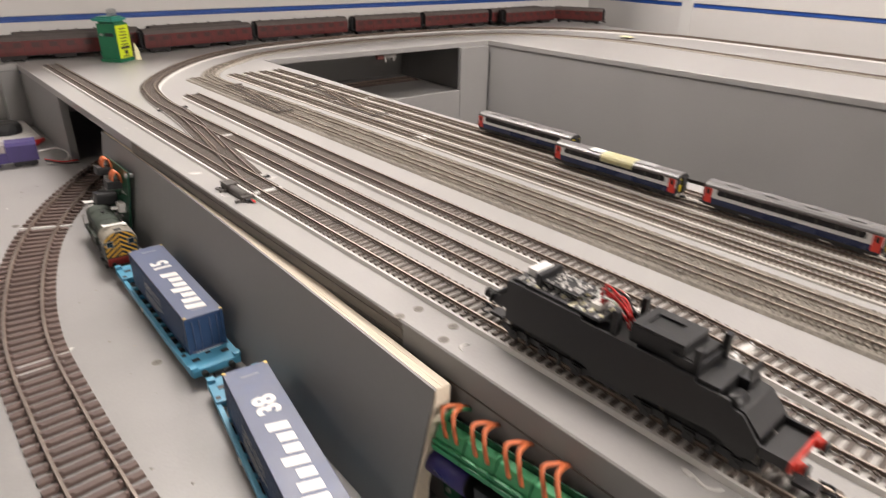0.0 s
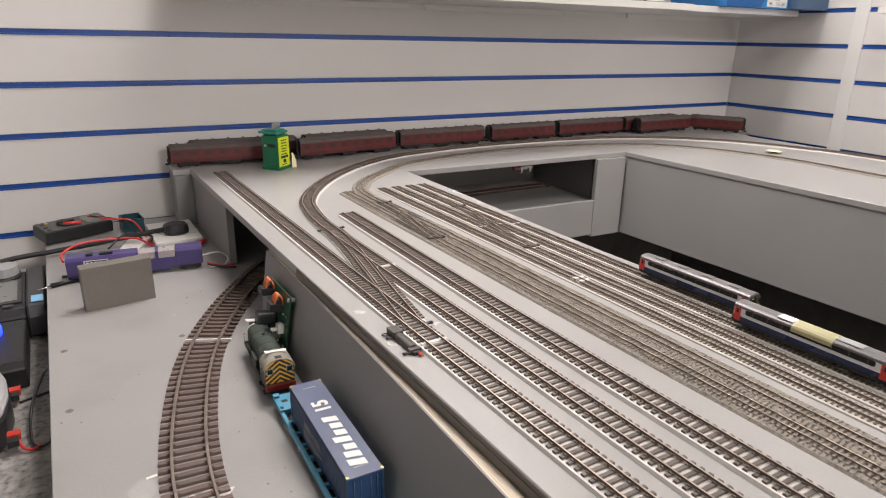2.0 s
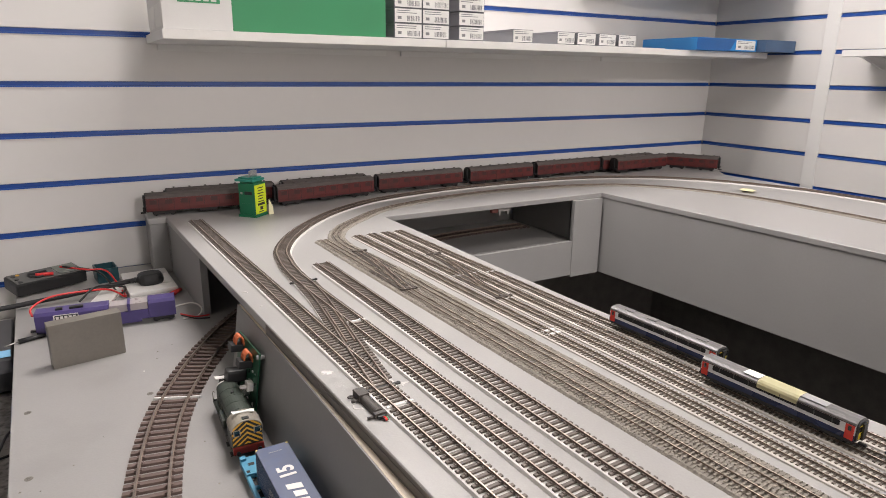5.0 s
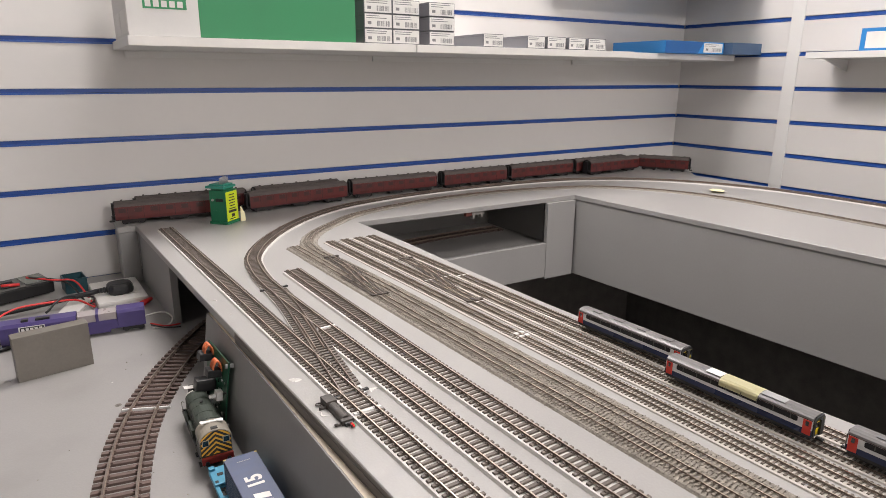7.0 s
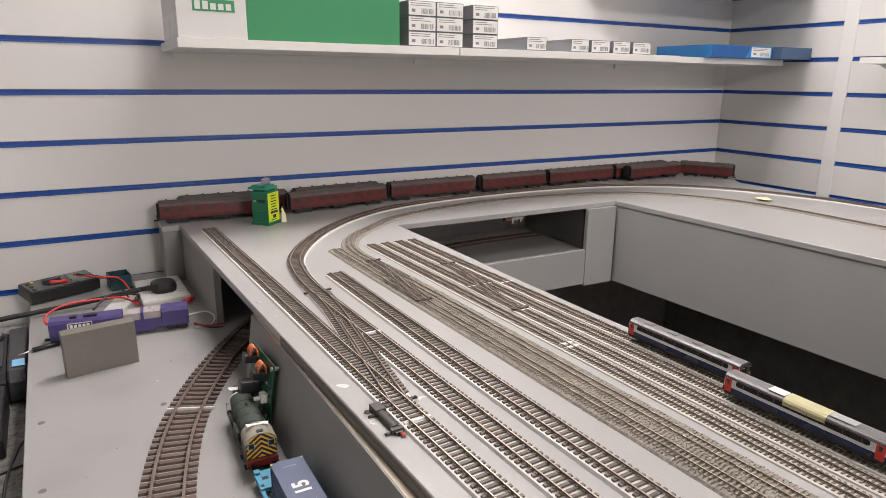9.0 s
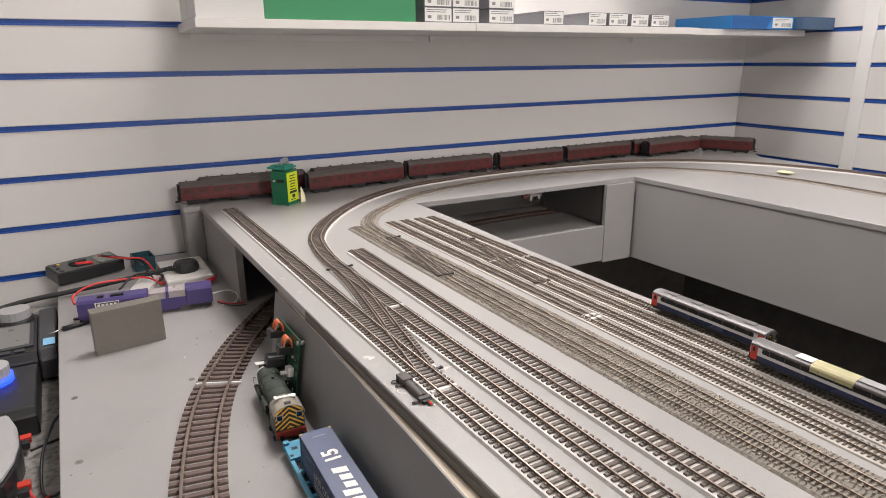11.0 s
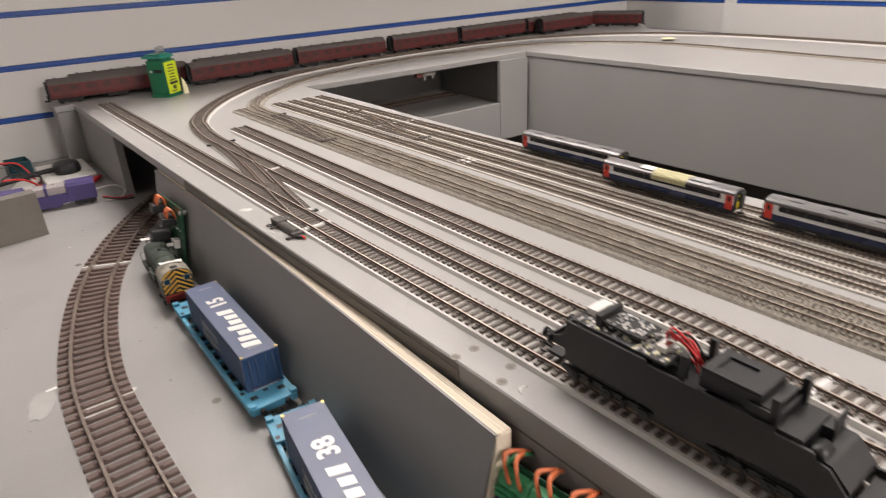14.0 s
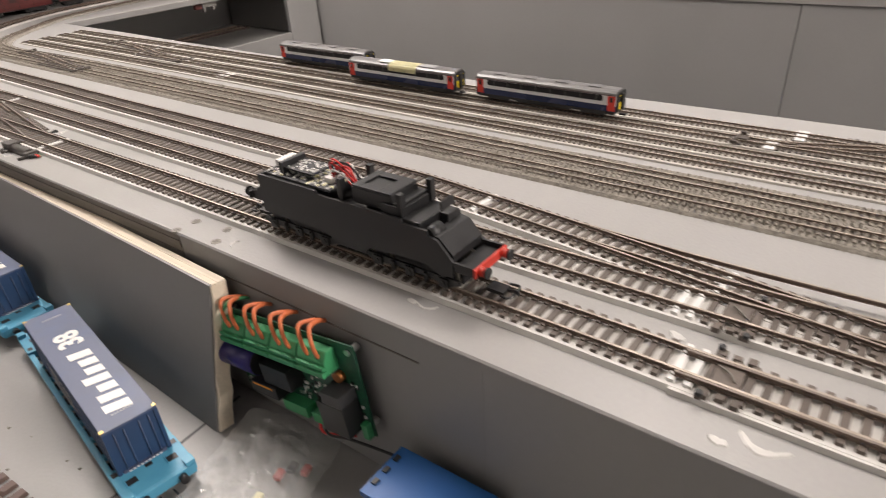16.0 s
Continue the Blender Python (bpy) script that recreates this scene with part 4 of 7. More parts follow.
def locomotive():
    rail_top = TOP + 0.0022 + 0.0024 * 0.92 + 0.0024
    ob = thing("locomotive", "black model locomotive chassis without its body, circuit board showing", "locomotive", pose(sx(T1_U + 0.0032, -0.0375), -0.0375, rail_top, 0, 0, 180 + YAW))
    ob.scale = (0.96, 0.88, 1.0)
    # the local y runs to the red-beamed front
    side = [(-0.0835, 0.0080), (-0.0835, 0.0295), (-0.026, 0.0295), (-0.024, 0.0275), (0.047, 0.0278), (0.0475, 0.0255), (0.066, 0.0255), (0.0668, 0.0225), (0.0735, 0.0215), (0.084, 0.0112), (0.084, 0.0076), (0.076, 0.0070), (0.062, 0.0082), (0.040, 0.0080), (0.018, 0.0076), (0.014, 0.0064), (-0.014, 0.0064), (-0.018, 0.0076), (-0.05, 0.0080), (-0.062, 0.0078)]
    for s in (-1, 1):
        a, b = sorted((s * 0.0138, s * 0.0156))
        part("side_frame", prism([(p[0], p[1]) for p in side], "x", a, b), BLACK, ob)
    part("floor", box(-0.0137, 0.0137, -0.083, 0.083, 0.0098, 0.0125), BLACK, ob)
    part("rear_wall", box(-0.0137, 0.0137, -0.0835, -0.0815, 0.0126, 0.0295), BLACK, ob)
    part("weight_block", box(-0.0137, 0.0137, -0.081, -0.024, 0.0126, 0.0265), BLACK, ob)
    # circuit board on the rear half
    pcb = part("circuit_board", box(-0.0132, 0.0132, -0.079, -0.014, 0.0297, 0.0311), DARKGREY, ob, "black decoder circuit board")
    rng = random.Random(11)
    for _ in range(300):
        x, y = rng.uniform(-0.0122, 0.0122), rng.uniform(-0.077, -0.016)
        w, d = rng.choice(((0.0004, 0.0011), (0.0011, 0.0004), (0.0008, 0.0009), (0.0018, 0.0005)))
        part("chip", box(x - w, x + w, y - d, y + d, 0.0311, 0.0311 + rng.uniform(0.0002, 0.0008)), rng.choice((WHITE_P, WHITE_P, BRIGHT, CREAM, BLACK)), pcb)
    dec = part("decoder", box(-0.0088, 0.0088, -0.061, -0.034, 0.0345, 0.0355), BLACK, ob, "raised black decoder with silver pads")
    for _ in range(44):
        x, y = rng.uniform(-0.0074, 0.0074), rng.uniform(-0.059, -0.036)
        w, d = rng.choice(((0.0005, 0.0010), (0.0010, 0.0005), (0.0007, 0.0007)))
        part("pad", box(x - w, x + w, y - d, y + d, 0.0355, 0.0360), rng.choice((WHITE_P, BRIGHT, WHITE_P)), dec)
    part("pin_strip", box(-0.0100, 0.0100, -0.0655, -0.0618, 0.0312, 0.0385), BLACK, ob)
    part("socket", box(-0.0115, 0.0030, -0.0785, -0.0700, 0.0312, 0.0355, 0.0004), WHITE_P, ob, "white wire socket")
    part("socket", box(-0.0105, 0.0060, -0.0265, -0.0195, 0.0312, 0.0345, 0.0004), WHITE_P, ob, "white wire socket")
    for k in range(11):
        r = random.Random(20 + k)
        pts = [(r.uniform(-0.007, 0.003), -0.023 + r.uniform(-0.002, 0.002), 0.0340), (r.uniform(-0.006, 0.005), -0.017 + r.uniform(-0.004, 0.003), 0.042 + r.uniform(-0.003, 0.005)),
               (r.uniform(-0.004, 0.006), -0.008 + r.uniform(-0.003, 0.003), 0.040 + r.uniform(-0.005, 0.003)), (r.uniform(-0.007, 0.004), 0.000, 0.027)]
        part(("red_wire", "red_wire", "white_wire", "red_wire", "black_wire")[k % 5], tube(pts, 0.00062, 0.0015, 6), (RED_WIRE, RED_WIRE, WHITE_P, RED_WIRE, BLACK)[k % 5], ob)
    part("motor_well", box(-0.0137, 0.0137, -0.0235, 0.0045, 0.0126, 0.020), BLACK, ob)
    for x, y in ((-0.0118, -0.002), (0.0118, -0.004), (-0.0128, 0.047), (0.0118, 0.045)):
        part("post", box(x - 0.0019, x + 0.0019, y - 0.0019, y + 0.0019, 0.0276, 0.0405), BLACK, ob)
    bm = box(-0.0118, 0.0118, 0.005, 0.0375, 0.0276, 0.0370, 0.0006)
    part("speaker_box", bm, BLACK, ob)
    for a, b, c, d in ((-0.0116, 0.0116, 0.0053, 0.0110), (-0.0116, 0.0116, 0.0270, 0.0372), (-0.0116, -0.0060, 0.0112, 0.0268), (0.0060, 0.0116, 0.0112, 0.0268)):
        part("speaker_rim", box(a, b, c, d, 0.0371, 0.0383, 0.0002), BLACK, ob)
    part("cab_tray", box(-0.0137, 0.0137, 0.031, 0.047, 0.0126, 0.0285), BLACK, ob)
    for s in (-1, 1):
        a, b = sorted((s * 0.0123, s * 0.0137))
        part("tray_wall", box(a, b, 0.031, 0.047, 0.0286, 0.033), BLACK, ob)
    part("tray_wall", box(-0.0122, 0.0122, 0.0458, 0.047, 0.0286, 0.0325), BLACK, ob)
    part("cab_seat", box(-0.0137, 0.0137, 0.0472, 0.060, 0.0126, 0.0275, 0.0006), BLACK, ob)
    part("cab_seat", box(-0.0137, -0.004, 0.0602, 0.0665, 0.0126, 0.0268, 0.0006), BLACK, ob)
    part("cab_console", cyl(0.0045, (0.003, 0.066, 0.0215), (0.0137, 0.066, 0.0215), 18), BLACK, ob)
    part("nose", prism([(0.0668, 0.0126), (0.0668, 0.0225), (0.0735, 0.0225), (0.083, 0.0142), (0.083, 0.0126)], "x", -0.0136, 0.0136), BLACK, ob)
    part("console_panel", box(-0.0085, 0.0035, 0.0715, 0.0723, 0.0222, 0.0275, m=pose(0, 0, 0, 8, 0, 0)), BLACK, ob)
    part("front_platform", box(-0.0150, 0.0150, 0.0842, 0.098, 0.0095, 0.0122, 0.0004), BLACK, ob)
    for s in (-1, 1):
        part("platform_rail", box(*sorted((s * 0.0138, s * 0.0154)), 0.0842, 0.098, 0.0123, 0.0150), BLACK, ob)
        part("rear_bracket", prism([(-0.0838, 0.0126), (-0.0838, 0.022), (-0.0905, 0.0165), (-0.0965, 0.0145), (-0.0965, 0.0126)], "x", *sorted((s * 0.0122, s * 0.0136))), BLACK, ob)
    part("step_block", box(-0.0120, 0.0120, 0.0378, 0.0440, 0.0290, 0.0335, 0.0005), BLACK, ob)
    part("rear_platform", box(-0.0135, 0.0135, -0.097, -0.084, 0.0095, 0.0125, 0.0004), BLACK, ob)
    for s, y in ((1, 0.0982), (-1, -0.0972)):
        a, b = sorted((y, y + s * 0.0018))
        beam = part("buffer_beam", box(-0.0158, 0.0158, a, b, 0.0096, 0.0148, 0.0006), RED if s > 0 else BLACK, ob, "bright red buffer beam" if s > 0 else "")
        for x in (-0.0112, 0.0112):
            part("buffer_shank", cyl(0.0029, (x, y + s * 0.0018, 0.0124), (x, y + s * 0.0062, 0.0124), 16, 0.0022), RED if s > 0 else BLACK, beam)
            part("buffer_head", cyl(0.0031, (x, y + s * 0.0063, 0.0124), (x, y + s * 0.0076, 0.0124), 18), BLACK, beam)
        hook = part("coupling", box(-0.004, 0.004, min(y, y + s * 0.012), max(y, y + s * 0.012), 0.0015, 0.0035), BLACK, ob)
        part("coupling_loop", tube([(-0.006, y + s * 0.010, 0.003), (-0.006, y + s * 0.017, 0.003), (0.006, y + s * 0.017, 0.003), (0.006, y + s * 0.010, 0.003)], 0.0008, 0.001, 6), BLACK, hook)
        part("coupling_hook", tube([(0, y + s * 0.013, 0.003), (0, y + s * 0.019, 0.0045), (0, y + s * 0.0195, 0.001)], 0.0008, 0.001, 6), BLACK, hook)
    for c in (-0.05, 0.05):
        bogie = part("bogie", box(-0.0085, 0.0085, c - 0.036, c + 0.036, 0.004, 0.0094), BLACK, ob)
        for s in (-1, 1):
            bm = prism([(c - 0.038, 0.0065), (c - 0.036, 0.0085), (c + 0.036, 0.0085), (c + 0.038, 0.0065), (c + 0.03, 0.0035), (c + 0.012, 0.0052), (c - 0.012, 0.0052), (c - 0.03, 0.0035)], "x", *sorted((s * 0.0128, s * 0.0142)))
            for y in (c - 0.026, c, c + 0.026):
                add_box(bm, *sorted((s * 0.0142, s * 0.0158)), y - 0.0035, y + 0.0035, 0.0028, 0.0082, 0.0005)
                add_cyl(bm, 0.0016, (s * 0.0156, y, 0.0055), (s * 0.0164, y, 0.0055), 10)
            for y in (c - 0.013, c + 0.013):
                add_cyl(bm, 0.0016, (s * 0.015, y, 0.003), (s * 0.015, y, 0.0085), 8)
            part("axlebox_frame", bm, BLACK, bogie)
        for y in (c - 0.026, c + 0.026):
            wheel_pair(ob, y, 0.0078, 0.0078, 0.0078, DARKGREY, STEEL)
    # the body stands high over its bogies
    for o in ob.children_recursive:
        if o.name.split(".")[0] not in ("axle", "wheel", "hub", "bogie", "axlebox_frame", "coupling", "coupling_loop", "coupling_hook"):
            for v in o.data.vertices:
                v.co.z += 0.0088 * min(1.0, max(0.0, (v.co.z - 0.0062) / 0.003))
                if v.co.y > 0.0841:
                    v.co.z -= 0.0036
    return ob


locomotive()
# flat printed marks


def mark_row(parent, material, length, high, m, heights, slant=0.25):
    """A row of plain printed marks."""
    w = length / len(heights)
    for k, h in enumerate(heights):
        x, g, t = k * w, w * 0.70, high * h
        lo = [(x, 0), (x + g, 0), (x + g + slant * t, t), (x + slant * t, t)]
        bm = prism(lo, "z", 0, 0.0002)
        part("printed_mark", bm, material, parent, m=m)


# ---- container wagons ----


def container_wagon(number, m, label):
    ob = thing("container_wagon", label, "flat wagon", m, group="container wagons")
    L = 0.117
    deck_z = 0.0125
    rails = bmesh.new()
    for s in (-1, 1):
        add_box(rails, *sorted((s * 0.0178, s * 0.0216)), -L, L, deck_z - 0.0042, deck_z, 0.0004)
        add_box(rails, *sorted((s * 0.0202, s * 0.0212)), -L + 0.03, L - 0.03, deck_z - 0.0068, deck_z - 0.0040)
    part("side_sill", rails, WAGON, ob)
    for k in range(9):
        y = -0.088 + k * 0.022
        part("cross_member", box(-0.0177, 0.0177, y - 0.0022, y + 0.0022, deck_z - 0.0036, deck_z - 0.0008, 0.0003), WAGON, ob)
        part("pocket_floor", box(-0.0176, 0.0176, y + 0.0026, y + 0.0192, deck_z - 0.0062, deck_z - 0.0056), BLACK, ob)
    part("spine", box(-0.004, 0.004, -0.095, 0.095, 0.005, deck_z - 0.0033), WAGON, ob)
    for s in (-1, 1):
        y0, y1 = sorted((s * (L - 0.031), s * L))
        deck = part("end_deck", box(-0.0216, 0.0216, y0, y1, deck_z + 0.0002, deck_z + 0.0022, 0.0005), WAGON, ob)
        for x in (-0.0125, 0.0125):
            part("deck_recess", box(x - 0.0032, x + 0.0032, s * (L - 0.0135) - 0.0026, s * (L - 0.0135) + 0.0026, deck_z + 0.0021, deck_z + 0.0024), BLACK, deck)
            part("deck_ridge", box(x - 0.0036, x - 0.0032, s * (L - 0.0135) - 0.003, s * (L - 0.0135) + 0.003, deck_z + 0.0021, deck_z + 0.0031), WAGON, deck)
        for x in (-0.0185, 0.0185):
            part("deck_recess", box(x - 0.0017, x + 0.0017, s * (L - 0.026) - 0.0022, s * (L - 0.026) + 0.0022, deck_z + 0.0021, deck_z + 0.0024), BLACK, deck)
            part("corner_step", box(x - 0.0030, x + 0.0030, *sorted((s * (L - 0.005), s * (L + 0.0012))), deck_z + 0.0022, deck_z + 0.0050, 0.0005), WAGON, deck)
        part("deck_recess", box(-0.0022, 0.0022, s * (L - 0.019) - 0.0016, s * (L - 0.019) + 0.0016, deck_z + 0.0021, deck_z + 0.0024), BLACK, deck)
        part("head_stock", box(-0.0205, 0.0205, *sorted((s * L, s * (L + 0.0018))), deck_z - 0.005, deck_z + 0.002, 0.0003), WAGON, ob)
        for x in (-0.0115, 0.0115):
            part("buffer", cyl(0.0026, (x, s * (L + 0.0018), deck_z - 0.002), (x, s * (L + 0.0065), deck_z - 0.002), 12), BLACK, ob)
        part("coupling", tube([(-0.004, s * (L + 0.002), 0.006), (-0.004, s * (L + 0.012), 0.006), (0.004, s * (L + 0.012), 0.006), (0.004, s * (L + 0.002), 0.006)], 0.0007, 0.001, 6), BLACK, ob)
        c = s * 0.082
        bogie = part("bogie", box(-0.0085, 0.0085, c - 0.013, c + 0.013, 0.004, 0.0088), BLACK, ob)
        for sd in (-1, 1):
            part("bogie_frame", prism([(c - 0.018, 0.006), (c - 0.012, 0.0085), (c + 0.012, 0.0085), (c + 0.018, 0.006), (c + 0.008, 0.0028), (c - 0.008, 0.0028)], "x", *sorted((sd * 0.0116, sd * 0.0132))), BLACK, bogie)
        for y in (c - 0.012, c + 0.012):
            wheel_pair(ob, y, 0.0056, 0.0078, 0.0056, BRIGHT, DARKGREY)
        part("brake_wheel", cyl(0.0026, (s * -0.0217, 0.02 * s, deck_z - 0.003), (s * -0.0226, 0.02 * s, deck_z - 0.003), 14), BRIGHT, ob)
    return ob


def shipping_container(number, m):
    ob = thing("shipping_container", "dark blue model container with white lettering on a wagon", "container", m, group="blue containers")
    W, L, H = 0.0165, 0.0825, 0.0375
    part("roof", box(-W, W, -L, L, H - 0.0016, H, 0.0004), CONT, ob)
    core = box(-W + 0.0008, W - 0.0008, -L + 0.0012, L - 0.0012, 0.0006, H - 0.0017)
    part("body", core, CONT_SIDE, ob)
    # corrugated sides, one mesh for each side
    for s in (-1, 1):
        pts = [(s * (W - 0.0007), -L + 0.004)]
        n = 46
        for k in range(n):
            y = -L + 0.004 + (2 * L - 0.008) * k / n
            d = (2 * L - 0.008) / n
            pts += [(s * (W - 0.0007), y + d * 0.1), (s * (W - 0.0001), y + d * 0.3), (s * (W - 0.0001), y + d * 0.6), (s * (W - 0.0007), y + d * 0.8)]
        pts += [(s * (W - 0.0007), L - 0.004), (s * (W - 0.0016), L - 0.004), (s * (W - 0.0016), -L + 0.004)]
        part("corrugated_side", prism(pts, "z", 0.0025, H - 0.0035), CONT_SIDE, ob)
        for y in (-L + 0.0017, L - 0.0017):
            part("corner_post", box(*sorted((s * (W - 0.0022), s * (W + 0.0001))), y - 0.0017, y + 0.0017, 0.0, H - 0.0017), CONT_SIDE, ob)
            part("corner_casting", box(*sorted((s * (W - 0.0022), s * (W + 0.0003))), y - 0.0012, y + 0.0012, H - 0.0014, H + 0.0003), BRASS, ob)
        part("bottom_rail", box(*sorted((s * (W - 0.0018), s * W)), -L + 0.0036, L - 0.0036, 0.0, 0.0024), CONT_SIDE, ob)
    for s in (-1, 1):
        for x in (-0.0105, -0.0045, 0.0045, 0.0105):
            part("lock_rod", cyl(0.0003, (x, s * (L + 0.0001), 0.003), (x, s * (L + 0.0001), H - 0.004), 8), CONT, ob)
        part("end_sill", box(-W + 0.003, W - 0.003, *sorted((s * (L - 0.001), s * (L + 0.0006))), 0.0006, 0.0035), CONT, ob)
        bar = bmesh.new()
        for k in range(9):
            add_box(bar, -0.0105 + k * 0.0024, -0.009 + k * 0.0024, *sorted((s * (L + 0.0006), s * (L + 0.0008))), 0.0014, 0.0028)
        part("small_print", bar, WHITE_P, ob)
    # the lettering runs along the roof from the near end
    turn = pose(0.0075, -0.070, H + 0.0001, 0, 0, 90)
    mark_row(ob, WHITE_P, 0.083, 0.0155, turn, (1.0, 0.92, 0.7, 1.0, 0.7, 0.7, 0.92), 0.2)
    lettering(number, 0.0215, WHITE_P, ob, pose(0.0078, 0.021, H + 0.0002, 0, 0, 90), 0.00015, "roof_number", 0.0007)
    fine = bmesh.new()
    for y in (-L + 0.012, L - 0.012):
        for k in range(8):
            add_box(fine, -0.006 + k * 0.0017, -0.0048 + k * 0.0017, y - 0.0006, y + 0.0006, H, H + 0.0002)
    part("small_print", fine, SILVER_P, ob)
    lettering("LESS CO2", 0.0115, SILVER_P, ob, pose(-W - 0.0001, 0.036, 0.017, 90, 0, -90), 0.0001, "side_lettering")
    rows = bmesh.new()
    for r2 in range(3):
        for k in range(12 - r2 * 2):
            add_box(rows, -W - 0.0003, -W, 0.034 - k * 0.0045, 0.0375 - k * 0.0045, 0.0118 - r2 * 0.0032, 0.0132 - r2 * 0.0032)
    part("small_print", rows, SILVER_P, ob)
    return ob


W1 = pose(-0.2085, 0.393, LOW, 0, 0, 0.8)
W2 = pose(-0.2145, 0.1365, LOW, 0, 0, -6.45)
container_wagon("15", W1, "sky-blue container flat wagon standing loose on the deck")
container_wagon("38", W2, "sky-blue container flat wagon beside the plywood panel")
shipping_container("15", W1 @ pose(0.0025, -0.011, 0.0127))
shipping_container("38", W2 @ pose(0, -0.012, 0.0127))


SHUNT_RIM = mat("tan_grey_cab_rim", (0.27, 0.245, 0.20), 0.55, var=0.2, scale=90, stain=(0.10, 0.09, 0.075), stain_amount=0.5, stain_scale=70)
DULL_RED = mat("dull_red_paint", (0.30, 0.028, 0.02), 0.5, var=0.2, scale=90)
CHIPPED = mat("chipped_white_edge", (0.50, 0.49, 0.46), 0.6, var=0.15, scale=120, stain=(0.06, 0.075, 0.06), stain_amount=0.9, stain_scale=150)


def clipped(poly, inside):
    """The part of a convex outline that lies within another, which runs anticlockwise."""
    out = poly
    for (ax, az), (bx, bz) in zip(inside, inside[1:] + inside[:1]):
        src, out = out, []
        for p, q in zip(src, src[1:] + src[:1]):
            d0 = (bx - ax) * (p[1] - az) - (bz - az) * (p[0] - ax)
            d1 = (bx - ax) * (q[1] - az) - (bz - az) * (q[0] - ax)
            if d0 >= 0:
                out.append(p)
            if d0 * d1 < 0:
                k = d0 / (d0 - d1)
                out.append((p[0] + (q[0] - p[0]) * k, p[1] + (q[1] - p[1]) * k))
        if len(out) < 3:
            return []
    return out


def shunter():
    ob = thing("diesel_shunter", "dark green model diesel shunter with wasp-striped cab end", "shunting locomotive", pose(-0.2165, 0.588, LOW, 0, 0, -1))
    ob.scale = (1.04, 1.1, 1.04)
    # local -y is the cab end
    part("frame", box(-0.0155, 0.0155, -0.054, 0.056, 0.0115, 0.0165, 0.0004), BLACK, ob)
    hood = [(0.0128, 0.0168), (0.0128, 0.0335)] + [(0.0128 * math.cos(a), 0.0335 + 0.0085 * math.sin(a)) for a in [math.pi * k / 14 for k in range(1, 14)]] + [(-0.0128, 0.0335), (-0.0128, 0.0168)]
    part("bonnet", prism(hood, "y", -0.0265, 0.048), SHUNT, ob)
    part("radiator", prism([(x * 0.985, 0.017 + (z - 0.0168) * 0.985) for x, z in hood], "y", 0.0482, 0.0525), SHUNT, ob)
    for seg in (hood[2:7], hood[9:14]):
        part("chipped_edge", prism(seg + [(x * 0.86, z - 0.0016) for x, z in reversed(seg)], "y", 0.0526, 0.0550), CHIPPED, ob, "chipped white front edge")
    for k in range(4):
        y = -0.018 + k * 0.0165
        part("bonnet_rib", prism([(x * 1.012, 0.0168 + (z - 0.0168) * 1.012) for x, z in hood[1:-1]] + [(x * 0.99, z - 0.0006) for x, z in reversed(hood[1:-1])], "y", y, y + 0.0008), SHUNT, ob)
    for s in (-1, 1):
        for k in range(6):
            y = -0.022 + k * 0.0112
            door = part("bonnet_door", box(*sorted((s * 0.0128, s * 0.0133)), y, y + 0.0100, 0.0185, 0.0325, 0.0002), SHUNT, ob)
            part("door_handle", box(*sorted((s * 0.0133, s * 0.0137)), y + 0.0082, y + 0.0088, 0.024, 0.027), SHUNT_RIM, door)
        part("battery_box", box(*sorted((s * 0.0134, s * 0.0172)), -0.010, 0.014, 0.0178, 0.0265, 0.0005), SHUNT, ob)
        part("air_tank", cyl(0.0026, (s * 0.0152, 0.020, 0.0206), (s * 0.0152, 0.044, 0.0206), 12), SHUNT, ob)
        part("running_board", box(*sorted((s * 0.0129, s * 0.0176)), -0.026, 0.055, 0.0166, 0.0176), BLACK, ob)
        part("handrail", tube([(s * 0.0168, 0.054, 0.0178), (s * 0.0168, 0.054, 0.030), (s * 0.0150, 0.046, 0.033)], 0.0004, 0.002, 6), SHUNT_RIM, ob)
        for y in (-0.048, -0.028):
            part("cab_step", box(*sorted((s * 0.0156, s * 0.0182)), y - 0.004, y + 0.004, 0.0070, 0.0080), BLACK, ob)
    cab = [(0.0160, 0.0168), (0.0160, 0.0345)] + [(0.0160 * math.cos(a), 0.0345 + 0.0118 * math.sin(a)) for a in [math.pi * k / 14 for k in range(1, 14)]] + [(-0.0160, 0.0345), (-0.0160, 0.0168)]
    part("cab", prism(cab, "y", -0.0525, -0.0267), SHUNT, ob)
    rim = cab[1:-1]
    part("cab_roof", prism([(x * 1.055, z + 0.0010) for x, z in rim] + [(x, z + 0.0001) for x, z in reversed(rim)], "y", -0.0541, -0.0300), SHUNT_RIM, ob, "dusty tan-grey cab roof")
    part("roof_hatch", box(-0.0035, 0.0035, -0.0515, -0.047, 0.0471, 0.0482, 0.0003), BLACK, ob)
    end = [(x * 0.965, 0.0186 + (z - 0.0168) * 0.935) for x, z in cab]
    part("cab_end", prism(end, "y", -0.0529, -0.0526), YELLOW, ob, "yellow and black chevron end")
    for s in (-1, 1):
        half = clipped(end, [(0, -0.01), (0.03, -0.01), (0.03, 0.09), (0, 0.09)] if s > 0 else [(-0.03, -0.01), (0, -0.01), (0, 0.09), (-0.03, 0.09)])
        for k in range(9):
            z = 0.0165 + k * 0.0056
            band = [(0, z), (0.02 * s, z - 0.0150), (0.02 * s, z - 0.0120), (0, z + 0.0030)]
            if s < 0:
                band = band[::-1]
            cut = clipped(band, half)
            if len(cut) > 2:
                part("stripe", prism(cut, "y", -0.0532, -0.05292), BLACK, ob)
